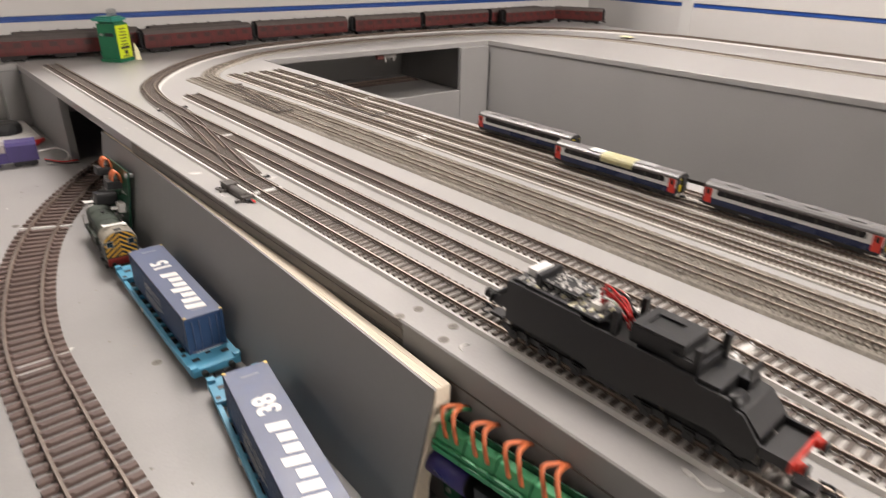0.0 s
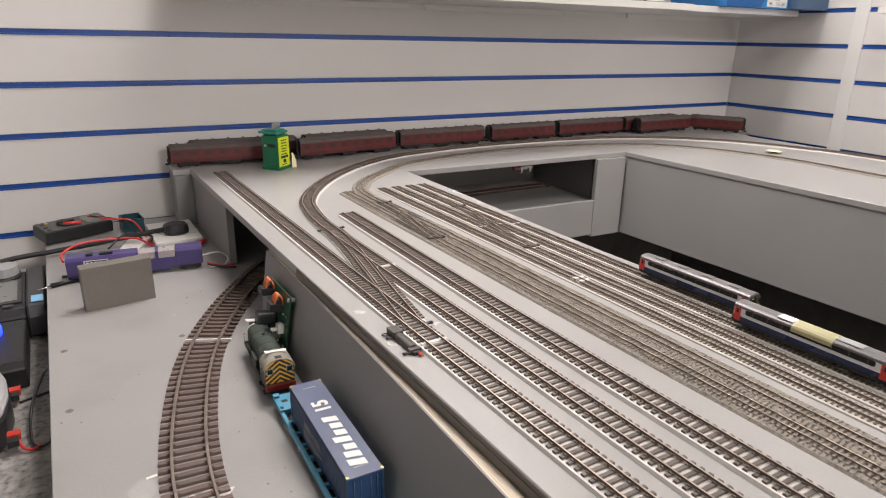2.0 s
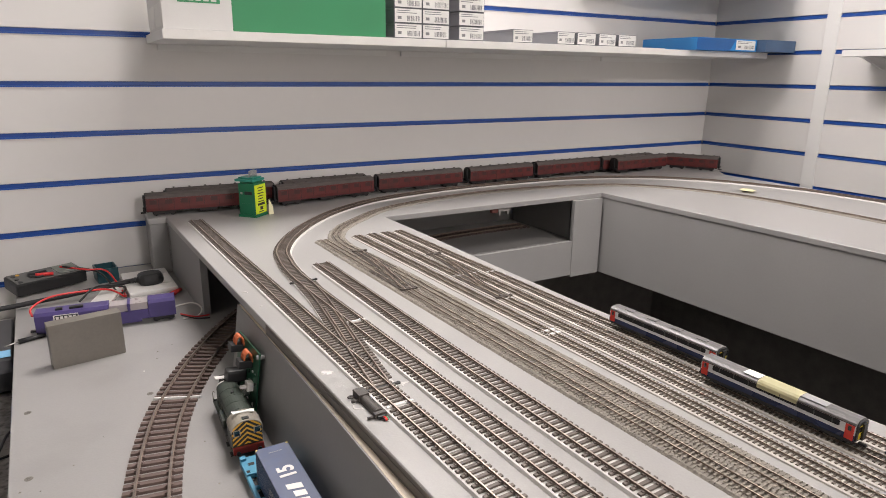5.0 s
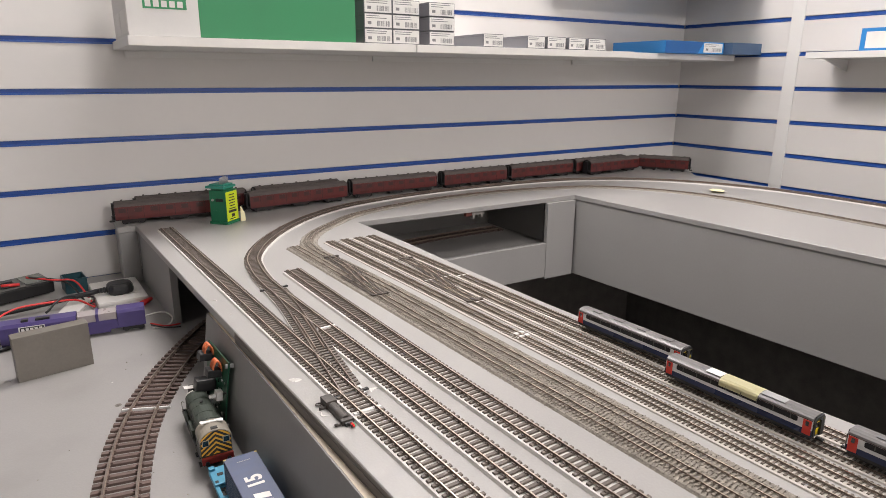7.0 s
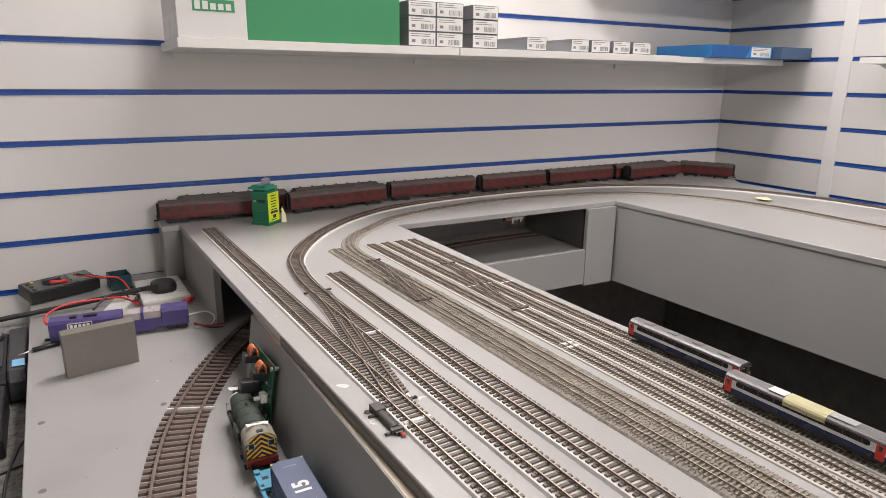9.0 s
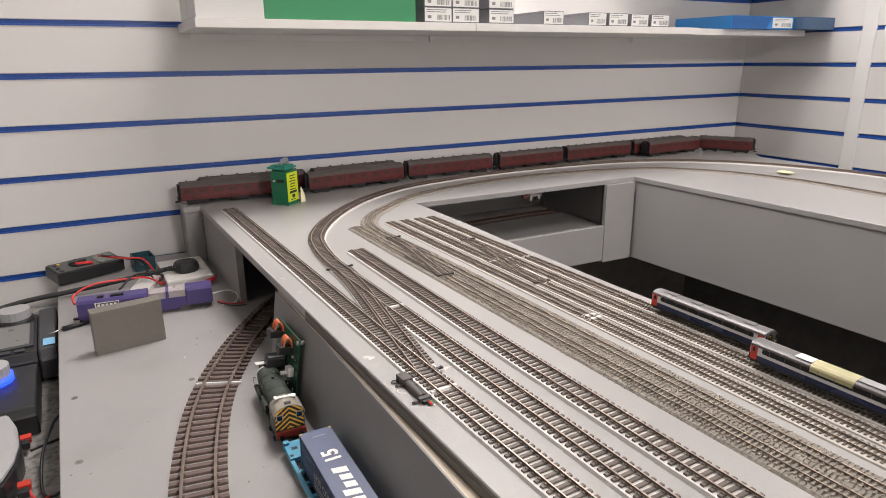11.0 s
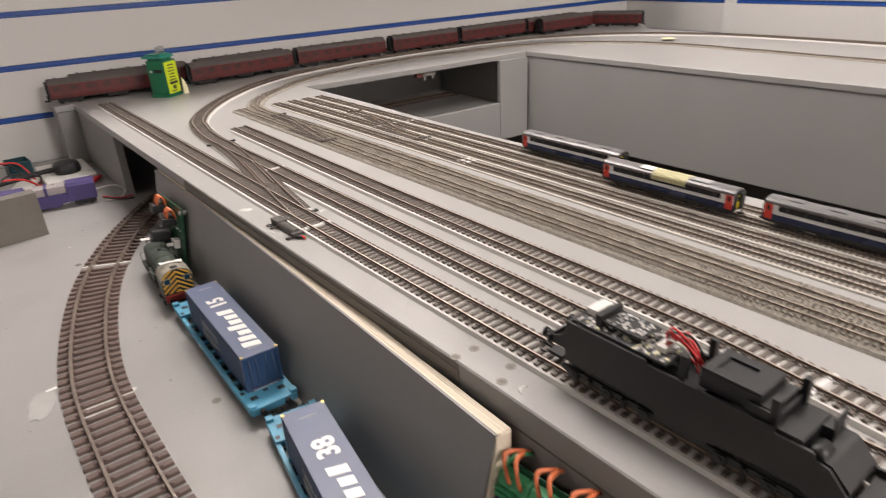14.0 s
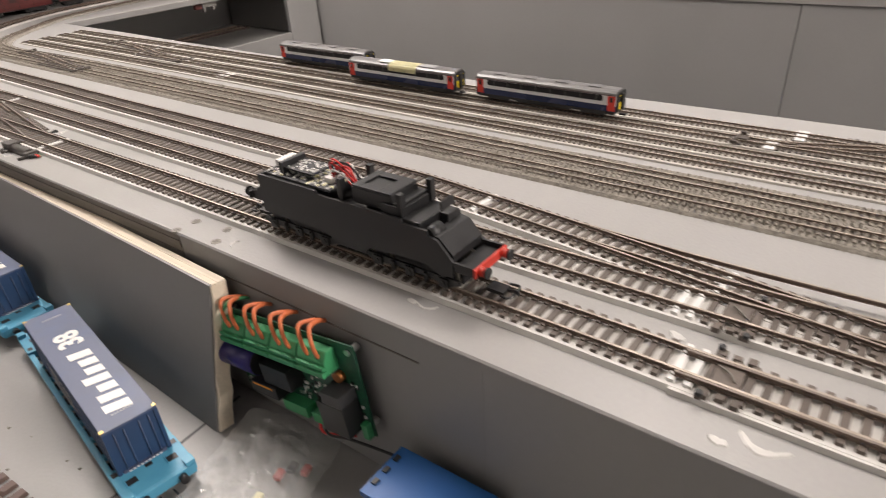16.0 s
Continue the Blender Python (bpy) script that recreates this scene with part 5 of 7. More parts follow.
        win = part("end_window", box(*sorted((s * 0.0070, s * 0.0142)), -0.0537, -0.0531, 0.0300, 0.0372, 0.0002), SHUNT_RIM, ob)
        part("pane", box(*sorted((s * 0.0079, s * 0.0134)), -0.0540, -0.0537, 0.0308, 0.0364), GLASS_DARK, win)
        for y0, y1 in ((-0.050, -0.042), (-0.039, -0.030)):
            sw = part("side_window", box(*sorted((s * 0.0158, s * 0.0163)), y0, y1, 0.0275, 0.0350), SHUNT_RIM, ob)
            part("pane", box(*sorted((s * 0.0163, s * 0.0165)), y0 + 0.0008, y1 - 0.0008, 0.0283, 0.0342), GLASS_DARK, sw)
        for y in (-0.034, 0.0, 0.034):
            wheel = part("wheel", cyl(0.0092, (s * 0.0085, y, 0.0092), (s * 0.0112, y, 0.0092), 24), DARKGREY, ob)
            part("crank", box(*sorted((s * 0.0143, s * 0.0152)), y - 0.0018, y + 0.0018, 0.0058, 0.0112), DARKGREY, wheel)
        part("coupling_rod", box(*sorted((s * 0.0153, s * 0.0160)), -0.036, 0.036, 0.0052, 0.0068), STEEL, ob)
        part("outside_frame", prism([(-0.05, 0.005), (-0.05, 0.0114), (0.05, 0.0114), (0.05, 0.005), (0.04, 0.0045), (0.028, 0.0045), (0.022, 0.007), (0.01, 0.007), (0.006, 0.0045), (-0.006, 0.0045), (-0.01, 0.007), (-0.022, 0.007), (-0.028, 0.0045), (-0.04, 0.0045)], "x", *sorted((s * 0.0125, s * 0.0142))), BLACK, ob)
        for e in (-1, 1):
            part("buffer", cyl(0.0022, (s * 0.0112, e * 0.0575, 0.0125), (s * 0.0112, e * 0.0600, 0.0125), 14), BLACK, ob)
    for e in (-1, 1):
        part("buffer_beam", box(-0.0162, 0.0162, *sorted((e * 0.0546, e * 0.0574)), 0.0108, 0.0184, 0.0004), DULL_RED if e < 0 else BLACK, ob, "dull red buffer beam" if e < 0 else "")
    part("paper_tag", prism([(-0.0145, 0.0025), (-0.0135, -0.0025), (-0.006, -0.0012), (0.005, -0.0012), (0.0125, -0.0042), (0.0142, 0.002), (0.010, 0.0035), (0.002, 0.0018), (-0.008, 0.0022), (-0.0135, 0.0042)], "z", 0.0, 0.0009), PAPER, ob, "white paper tag on the roof", m=pose(0.0005, -0.0365, 0.0476, 3, 4, 2) @ Matrix.Diagonal((0.85, 0.85, 1, 1)))
    part("chimney", cyl(0.0018, (0, 0.020, 0.0415), (0, 0.020, 0.0440), 12), BLACK, ob)


shunter()


def small_circuit():
    ob = thing("decoder_board", "green accessory circuit board with orange wires, leaning on the plywood", "circuit board", pose(-0.196, 0.645, LOW + 0.0005, 0, 8, YAW + 1))
    ob.scale = (1.1, 1.15, 1.32)
    part("board", box(-0.0008, 0.0008, -0.037, 0.037, 0.0, 0.068), PCB, ob)
    for y, z in ((0.020, 0.058), (-0.012, 0.052)):
        t = part("terminal_block", box(-0.0165, -0.0009, y - 0.0068, y + 0.0068, z - 0.0038, z + 0.0038, 0.0012), BLACK, ob)
        for k in range(6):
            yy = y - 0.005 + k * 0.002
            part("orange_lead", tube([(-0.0105, yy, z + 0.0032), (-0.0100, yy - 0.0005, z + 0.0085), (-0.0068, yy - 0.001, z + 0.0122), (-0.0028, yy - 0.0015, z + 0.0080), (-0.0012, yy - 0.0015, z + 0.001)], 0.0010, 0.0015, 6), ORANGE, t)
    relay = part("relay", box(-0.0235, -0.0009, -0.002, 0.012, 0.0285, 0.0405, 0.0028), BLACK, ob)
    part("relay_foot", box(-0.0255, -0.0090, 0.010, 0.0225, 0.0200, 0.0290, 0.0008), BLACK, ob)
    part("relay_label", box(-0.0330, -0.0175, 0.0100, 0.0170, 0.0292, 0.0299), WHITE_P, relay, "small white printed label")
    part("white_socket", box(-0.0080, -0.0009, -0.0265, -0.0165, 0.0275, 0.0360, 0.0005), WHITE_P, ob)
    part("socket_plug", box(-0.0150, -0.0081, -0.0235, -0.0200, 0.0300, 0.0325, 0.0003), WHITE_P, ob)
    part("capacitor", cyl(0.0042, (-0.0009, 0.026, 0.018), (-0.0125, 0.026, 0.018), 18), BLACK, ob)
    rng = random.Random(8)
    for _ in range(30):
        y, z = rng.uniform(-0.034, 0.034), rng.uniform(0.003, 0.048)
        a, b = rng.choice(((0.0006, 0.0012), (0.0012, 0.0006), (0.002, 0.001)))
        part("component", box(-0.0018, -0.0009, y - a, y + a, z - b, z + b), rng.choice((BLACK, WHITE_P, BRIGHT)), ob)
    for z in (0.004, 0.064):
        part("pillar", cyl(0.0022, (-0.003, -0.034, z), (0.006, -0.034, z), 10), SILVER_P, ob)


small_circuit()


def large_circuit():
    y0 = 0.0
    ob = thing("power_circuit_board", "large green circuit board with terminal row screwed to the fascia", "circuit board", pose(sx(-0.1372, -0.016), -0.016, 0.940, 0, 0, YAW) @ pose(0, 0, 0, -8, 0, 0))
    ob.scale = (0.74, 0.90, 0.82)
    part("board", box(-0.0105, -0.0090, -0.0675, 0.0675, -0.037, 0.040), PCB, ob)
    for y in (-0.062, 0.062):
        for z in (-0.03, 0.034):
            part("pillar", cyl(0.0025, (-0.0089, y, z), (0.0, y, z), 10), SILVER_P, ob)
            part("screw", cyl(0.0024, (-0.0118, y, z), (-0.0106, y, z), 12), BRIGHT, ob)
    # terminal row: eight plug blocks
    for k in range(4):
        a = -0.0505 + k * 0.0275
        blk = part("terminal_block", prism([(-0.0106, 0.018), (-0.0235, 0.018), (-0.0235, 0.028), (-0.019, 0.0355), (-0.0106, 0.0355)], "y", a, a + 0.0265, 0.0006), TERMINAL, ob)
        part("terminal_lip", box(-0.0275, -0.0236, a, a + 0.0265, 0.0185, 0.0225, 0.0006), TERMINAL, blk)
        part("terminal_lip", box(-0.0262, -0.0236, a, a + 0.0265, 0.0237, 0.0262, 0.0005), TERMINAL, blk)
        for j, d in enumerate((0.0065, 0.0165)):
            yy = a + d
            part("orange_lead", tube([(-0.0215, yy, 0.031), (-0.024, yy - 0.001, 0.042), (-0.019, yy + 0.003, 0.052), (-0.008, yy + (0.006 if j == 0 else 0.0), 0.051), (0.0015, a + 0.015, 0.046)], 0.0016, 0.002, 8), ORANGE, blk)
    part("green_lead", tube([(-0.0215, 0.049, 0.031), (-0.024, 0.049, 0.043), (-0.015, 0.046, 0.051), (-0.004, 0.043, 0.049), (0.001, 0.044, 0.046)], 0.0014, 0.002, 8), TERMINAL, ob)
    part("capacitor", cyl(0.0105, (-0.0215, 0.066, 0.004), (-0.0215, 0.026, 0.004), 24), CAP_BLUE, ob, "large dark blue capacitor")
    part("capacitor_end", cyl(0.0098, (-0.0215, 0.0259, 0.004), (-0.0215, 0.0250, 0.004), 24), BLACK, ob)
    part("relay", box(-0.0262, -0.0106, -0.008, 0.021, -0.010, 0.008, 0.0008), BLACK, ob)
    part("heat_sink", box(-0.0285, -0.0106, 0.008, 0.036, -0.022, -0.0105, 0.0006), BLACK, ob)
    part("copper_bar", box(-0.0290, -0.0286, 0.012, 0.033, -0.0135, -0.0118), ORANGE_BTN, ob)
    part("data_socket", box(-0.0285, -0.0106, -0.060, -0.036, -0.030, -0.004, 0.0008), BLACK, ob)
    part("data_socket", box(-0.0285, -0.0106, -0.060, -0.042, -0.0039, 0.006, 0.0008), DARKGREY, ob)
    part("small_terminal", box(-0.0215, -0.0106, -0.012, 0.013, -0.036, -0.026, 0.0008), TERMINAL, ob)
    part("small_terminal", box(-0.0205, -0.0106, -0.030, -0.016, -0.037, -0.028, 0.0008), TERMINAL, ob)
    part("small_terminal", box(-0.0165, -0.0106, -0.066, -0.061, -0.037, -0.024, 0.0006), TERMINAL, ob)
    rng = random.Random(14)
    for _ in range(90):
        y, z = rng.uniform(-0.064, 0.006), rng.uniform(-0.024, 0.016)
        a, b = rng.choice(((0.0006, 0.0014), (0.0014, 0.0006), (0.001, 0.001), (0.0022, 0.0012)))
        part("component", box(-0.0118, -0.0106, y - a, y + a, z - b, z + b), rng.choice((BLACK, WHITE_P, BRIGHT, BLACK, WHITE_P)), ob)
    part("inductor", cyl(0.004, (-0.0106, -0.050, 0.012), (-0.016, -0.050, 0.012), 16), COPPER, ob)
    part("red_lead", tube([(-0.018, -0.020, -0.036), (-0.022, -0.024, -0.0425), (-0.02, -0.034, -0.0425), (-0.012, -0.05, -0.0425)], 0.0012, 0.003, 6), RED_WIRE, ob)
    part("black_lead", tube([(-0.018, -0.025, -0.036), (-0.022, -0.030, -0.0425), (-0.018, -0.05, -0.0425), (-0.014, -0.10, -0.0425)], 0.0012, 0.003, 6), BLACK, ob)


large_circuit()


def plastic_bag():
    ob = thing("plastic_bag", "crumpled clear polythene bag of small parts on the deck", "plastic bag", pose(-0.196, -0.022, LOW + 0.001, 0, 0, 20))
    ob.scale = (1.25, 1.2, 1.3)
    rng = random.Random(2)
    bm = bmesh.new()
    n, m2 = 40, 28
    grid = []
    for i in range(n + 1):
        row = []
        for j in range(m2 + 1):
            x, y = -0.048 + 0.096 * i / n, -0.032 + 0.064 * j / m2
            h = 0.008 * max(0, 1 - (x / 0.05) ** 2) * max(0, 1 - (y / 0.034) ** 2)
            z = h * (0.5 + 1.4 * abs(noise.noise(Vector((x * 80, y * 60, 2.2)))) + 1.1 * abs(noise.noise(Vector((x * 210, y * 170, 5.0))))) + 0.0006
            row.append(bm.verts.new((x + rng.uniform(-0.001, 0.001), y + rng.uniform(-0.001, 0.001), max(0.0003, z + 0.004))))
        grid.append(row)
    for i in range(n):
        for j in range(m2):
            f = bm.faces.new((grid[i][j], grid[i + 1][j], grid[i + 1][j + 1], grid[i][j + 1]))
    part("film", bm, FILM, ob)
    for k in range(5):
        x, y = rng.uniform(-0.02, 0.03), rng.uniform(-0.02, 0.02)
        part("small_part", box(x - 0.003, x + 0.003, y - 0.002, y + 0.002, 0.0, 0.0025, 0.0004), rng.choice((RED, BLACK, CREAM)), ob)


plastic_bag()


def blue_open_box():
    ob = thing("blue_wagon_body", "bright blue plastic wagon body lying against the fascia", "wagon body", pose(-0.1565, -0.135, LOW, 0, 0, YAW + 1))
    W, L, H = 0.0165, 0.032, 0.046
    part("body", box(-W, W, -L, L, 0.0, H - 0.004, 0.0008), BRIGHTBLUE, ob)
    part("roof_rim", box(-W - 0.0012, W + 0.0012, -L - 0.0012, L + 0.0012, H - 0.0039, H, 0.0006), BRIGHTBLUE, ob)
    for k in range(9):
        y = -L + 0.005 + k * (2 * L - 0.01) / 8
        part("rib", box(-W - 0.0009, -W + 0.0002, y - 0.001, y + 0.001, 0.003, H - 0.0042), BRIGHTBLUE, ob)
    for x in (-0.009, 0.0, 0.009):
        part("roof_catch", box(x - 0.002, x + 0.002, L - 0.004, L - 0.001, H + 0.0001, H + 0.0012, 0.0003), BLACK, ob)


blue_open_box()


def joint_patch(x, y, w, d):
    ob = thing("painted_joint", "white-painted rail joint on the storage sidings", "track joint", pose(x, y, TOP + 0.0013, 0, 0, YAW), group="painted joints")
    part("paint", box(-w, w, -d, d, 0, 0.0016, 0.0002), WHITE_PAINT, ob)


for u, y, w, d in ((NC[0] + 0.003, 0.431, 0.0095, 0.0022), (NC[0] + 0.003, 0.421, 0.0095, 0.0022), (NC[2], -0.185, 0.012, 0.004), (NC[3], -0.2, 0.012, 0.004), (NC[1], 0.664, 0.010, 0.0011), (NC[2], 0.665, 0.009, 0.0010), (NC[3], 0.658, 0.010, 0.0012), (NC[1] + 0.004, 0.546, 0.006, 0.001)):
    joint_patch(sx(u, y), y, w, d)

# ---- small-gauge railcars ----


def railcar(m, label, taped=False, cab=1):
    ob = thing("railcar", label, "railcar", m, group="small-gauge railcars")
    W, L = 0.0092, 0.0725
    part("lower_body", prism([(-W * 0.985, 0.0060), (-W, 0.0076), (-W, 0.0114), (W, 0.0114), (W, 0.0076), (W * 0.985, 0.0060)], "y", -L, L), DMU_BLUE, ob, "dark blue lower side")
    part("white_band", box(-W - 0.0002, W + 0.0002, -L, L, 0.0115, 0.0143), DMU_WHITE, ob, "white waist band")
    part("upper_body", box(-W, W, -L, L, 0.0144, 0.0204), DMU_WHITE, ob)
    part("roof", prism([(-W, 0.0206), (-W * 0.95, 0.0222), (-W * 0.7, 0.0238), (-W * 0.3, 0.0246), (W * 0.3, 0.0246), (W * 0.7, 0.0238), (W * 0.95, 0.0222), (W, 0.0206)], "y", -L, L), DMU_ROOF, ob, "plain grey ribbed roof")
    for k in range(0 if taped else 4):
        y = -0.05 + k * 0.033
        part("roof_vent", box(-0.004, 0.004, y - 0.006, y + 0.006, 0.0245, 0.0252, 0.0002), DMU_ROOF, ob)
    for s in (-1, 1):
        ends = L - 0.0125
        band = part("window_band", prism([(-ends, 0.0156), (-ends + 0.0012, 0.0148), (ends - 0.0012, 0.0148), (ends, 0.0156), (ends, 0.0190), (ends - 0.0012, 0.0198), (-ends + 0.0012, 0.0198), (-ends, 0.0190)], "x", *sorted((s * W, s * (W + 0.0002)))), BAND_DARK, ob, "dark window band with rounded ends")
        for k in range(8):
            y = -L + 0.0185 + k * 0.0152
            part("window_pillar", box(*sorted((s * (W + 0.0002), s * (W + 0.0004))), y - 0.0004, y + 0.0004, 0.0152, 0.0195), METER_FACE, band)
        part("cantrail_stripe", box(*sorted((s * W, s * (W + 0.0002))), -L, L, 0.0200, 0.0206), COACH_GLASS, ob, "dark line along the roof edge")
        for e in (-1, 1):
            d = part("door", box(*sorted((s * W, s * (W + 0.00035))), *sorted((e * (L - 0.0008), e * (L - 0.0078))), 0.0066, 0.0198), DMU_RED, ob, "red sliding door")
            part("door_window", box(*sorted((s * (W + 0.00035), s * (W + 0.0005))), *sorted((e * (L - 0.003), e * (L - 0.0056))), 0.0145, 0.0188), GLASS_DARK, d)
    e = cab
    end = part("cab_end", prism([(-W * 0.96, 0.0068), (-W * 0.96, 0.0205), (-W * 0.6, 0.0236), (W * 0.6, 0.0236), (W * 0.96, 0.0205), (W * 0.96, 0.0068)], "y", *sorted((e * (L + 0.0001), e * (L + 0.0016)))), BLACK, ob, "black-framed cab end")
    part("yellow_panel", box(-0.0062, 0.0062, *sorted((e * (L + 0.0016), e * (L + 0.0018))), 0.0078, 0.0200), DMU_YEL, end, "yellow warning panel")
    for x in (-0.0052, 0.0052):
        part("cab_window", box(x - 0.0022, x + 0.0022, *sorted((e * (L + 0.0018), e * (L + 0.0021))), 0.0145, 0.0195), GLASS_DARK, end)
    part("gangway", box(-0.0024, 0.0024, *sorted((e * (L + 0.0016), e * (L + 0.0036))), 0.0068, 0.0215, 0.0002), BLACK, end)
    other = part("plain_end", box(-W * 0.96, W * 0.96, *sorted((-e * (L + 0.0001), -e * (L + 0.0008))), 0.0066, 0.0206), BLACK, ob)
    part("gangway", box(-0.0026, 0.0026, *sorted((-e * (L + 0.0008), -e * (L + 0.0026))), 0.0068, 0.021, 0.0002), BLACK, other)
    for c in (-0.05, 0.05):
        part("bogie", box(-0.0062, 0.0062, c - 0.012, c + 0.012, 0.0012, 0.0042, 0.0003), BLACK, ob)
        for y in (c - 0.0085, c + 0.0085):
            part("wheelset", cyl(0.0028, (-0.0052, y, 0.0028), (0.0052, y, 0.0028), 16), DARKGREY, ob)
    part("underframe_box", box(-0.0072, 0.0072, -0.028, 0.028, 0.0016, 0.0034, 0.0003), BLACK, ob)
    part("skirt", box(-W * 0.97, W * 0.97, -L + 0.001, L - 0.001, 0.0035, 0.0059), BLACK, ob, "black underframe skirt")
    for e2 in (-1, 1):
        part("coupler", box(-0.0015, 0.0015, *sorted((e2 * (L + 0.0004), e2 * (L + 0.0065))), 0.0018, 0.0034), BLACK, ob)
    if taped:
        bm = bmesh.new()
        arc = [(-W - 0.0004, 0.0170), (-W - 0.0004, 0.0208), (-W * 0.93, 0.0228), (-W * 0.66, 0.0243), (0, 0.0251), (W * 0.66, 0.0243), (W * 0.93, 0.0228)]
        rings = [[bm.verts.new((x, y, z)) for x, z in arc] for y in (-0.024, 0.014)]
        for i in range(len(arc) - 1):
            bm.faces.new((rings[0][i], rings[0][i + 1], rings[1][i + 1], rings[1][i]))
        bmesh.ops.solidify(bm, geom=bm.faces[:], thickness=0.0003)
        part("paper_wrap", bm, CREAM, ob, "cream paper strip taped over the roof")
        part("tape_strip", box(-0.007, 0.004, 0.0145, 0.030, 0.0247, 0.0251), PAPER, ob, "strip of clear-white tape")
        part("tape_strip", box(-0.006, 0.004, -0.046, -0.0245, 0.0247, 0.0250), SILVER_P, ob)
    return ob


RAIL_N = TOP + 0.0012 + 0.0012 * 0.92 + 0.0022
railcar(pose(sx(NC[3], 0.333), 0.333, RAIL_N, 0, 0, YAW), "blue and white model railcar with red doors", cab=-1)
railcar(pose(sx(NC[2], 0.184), 0.184, RAIL_N, 0, 0, YAW), "blue and white model railcar with paper wrapped over its roof", True, cab=-1)
railcar(pose(sx(NC[2] + 0.004, 0.014), 0.014, RAIL_N + 0.0002, 0, 0, YAW), "blue and white model railcar standing beside its neighbours", cab=-1)

# ---- coaches along the wall ----


def coach(m, length, label):
    ob = thing("coach", label, "model coach", m, group="maroon coaches")
    W, L = 0.0172, length / 2
    part("body", prism([(-W * 0.95, 0.0115), (-W, 0.018), (-W, 0.0385), (W, 0.0385), (W, 0.018), (W * 0.95, 0.0115)], "y", -L, L), MAROON, ob)
    part("roof", prism([(-W * 1.02, 0.0387), (-W * 0.92, 0.0435), (-W * 0.6, 0.0475), (0, 0.0492), (W * 0.6, 0.0475), (W * 0.92, 0.0435), (W * 1.02, 0.0387)], "y", -L, L), COACH_ROOF, ob, "dull grey curved roof")
    n = max(4, int(length / 0.03))
    for k in range(n):
        y = -L + length * (k + 0.5) / n
        part("roof_vent", box(-0.005, -0.001, y - 0.002, y + 0.002, 0.0485, 0.0508, 0.0003), COACH_ROOF, ob)
        for s in (-1, 1):
            part("window", box(*sorted((s * W, s * (W + 0.0003))), y - 0.0085, y + 0.0055, 0.0262, 0.0352), COACH_GLASS, ob)
            part("door_line", box(*sorted((s * W, s * (W + 0.0002))), y + 0.0085, y + 0.0091, 0.014, 0.037), COACH_DARK, ob)
    for e in (-1, 1):
        part("coach_end", prism([(-W * 0.98, 0.0115), (-W * 0.98, 0.0388), (-W * 0.58, 0.0468), (0, 0.0484), (W * 0.58, 0.0468), (W * 0.98, 0.0388), (W * 0.98, 0.0115)], "y", *sorted((e * (L + 0.0001), e * (L + 0.0012)))), COACH_DARK, ob)
        part("gangway", box(-0.006, 0.006, *sorted((e * (L + 0.0012), e * (L + 0.0055))), 0.0125, 0.0445, 0.0004), BLACK, ob)
        c = e * (L - 0.034)
        b = part("bogie", box(-0.0125, 0.0125, c - 0.019, c + 0.019, 0.0036, 0.0098, 0.0006), COACH_DARK, ob)
        for y in (c - 0.0165, c + 0.0165):
            part("wheelset", cyl(0.0066, (-0.0098, y, 0.0066), (0.0098, y, 0.0066), 18), COACH_DARK, b)
        part("buffer", cyl(0.003, (-0.011, e * (L + 0.001), 0.0135), (-0.011, e * (L + 0.007), 0.0135), 10), BLACK, ob)
        part("buffer", cyl(0.003, (0.011, e * (L + 0.001), 0.0135), (0.011, e * (L + 0.007), 0.0135), 10), BLACK, ob)
        part("coupling", box(-0.003, 0.003, *sorted((e * (L + 0.001), e * (L + 0.012))), 0.0055, 0.0085), BLACK, ob)
    part("solebar", box(-W * 0.9, W * 0.9, -L, L, 0.0098, 0.0114), COACH_DARK, ob)
    part("battery_box", box(-0.013, 0.013, -0.018, 0.02, 0.0038, 0.0096, 0.0005), COACH_DARK, ob)
    return ob


def coach_between(a, b, label):
    a, b = Vector((*a, 0)), Vector((*b, 0))
    d = b - a
    c = (a + b) / 2
    coach(pose(c.x, c.y, TOP, 0, 0, math.degrees(math.atan2(d.y, d.x)) - 90), d.length - 0.004, label)


coach_between((-0.236, 1.333), (0.012, 1.318), "dusty maroon model coach overhanging the end of the board")
coach_between((0.034, 1.312), (0.288, 1.344), "dusty maroon model coach parked beside the curved track")
coach_between((0.306, 1.355), (0.562, 1.362), "dusty maroon model coach parked along the slatted wall")
coach_between((0.582, 1.358), (0.806, 1.366), "faded maroon model coach parked along the slatted wall")
coach_between((0.822, 1.368), (1.075, 1.374), "dusty maroon model coach parked along the slatted wall")
coach_between((1.108, 1.332), (1.345, 1.345), "dark maroon model coach drawn forward from the row")
coach_between((1.370, 1.352), (1.452, 1.21), "dark maroon model coach turned along the side wall")
coach_between((-0.19, 1.374), (0.045, 1.368), "dull grey-roofed model coach standing behind another")
coach_between((0.065, 1.366), (0.285, 1.382), "dull grey-roofed model coach standing behind another")
coach_between((1.085, 1.372), (1.32, 1.384), "dull grey-roofed model coach standing behind another")


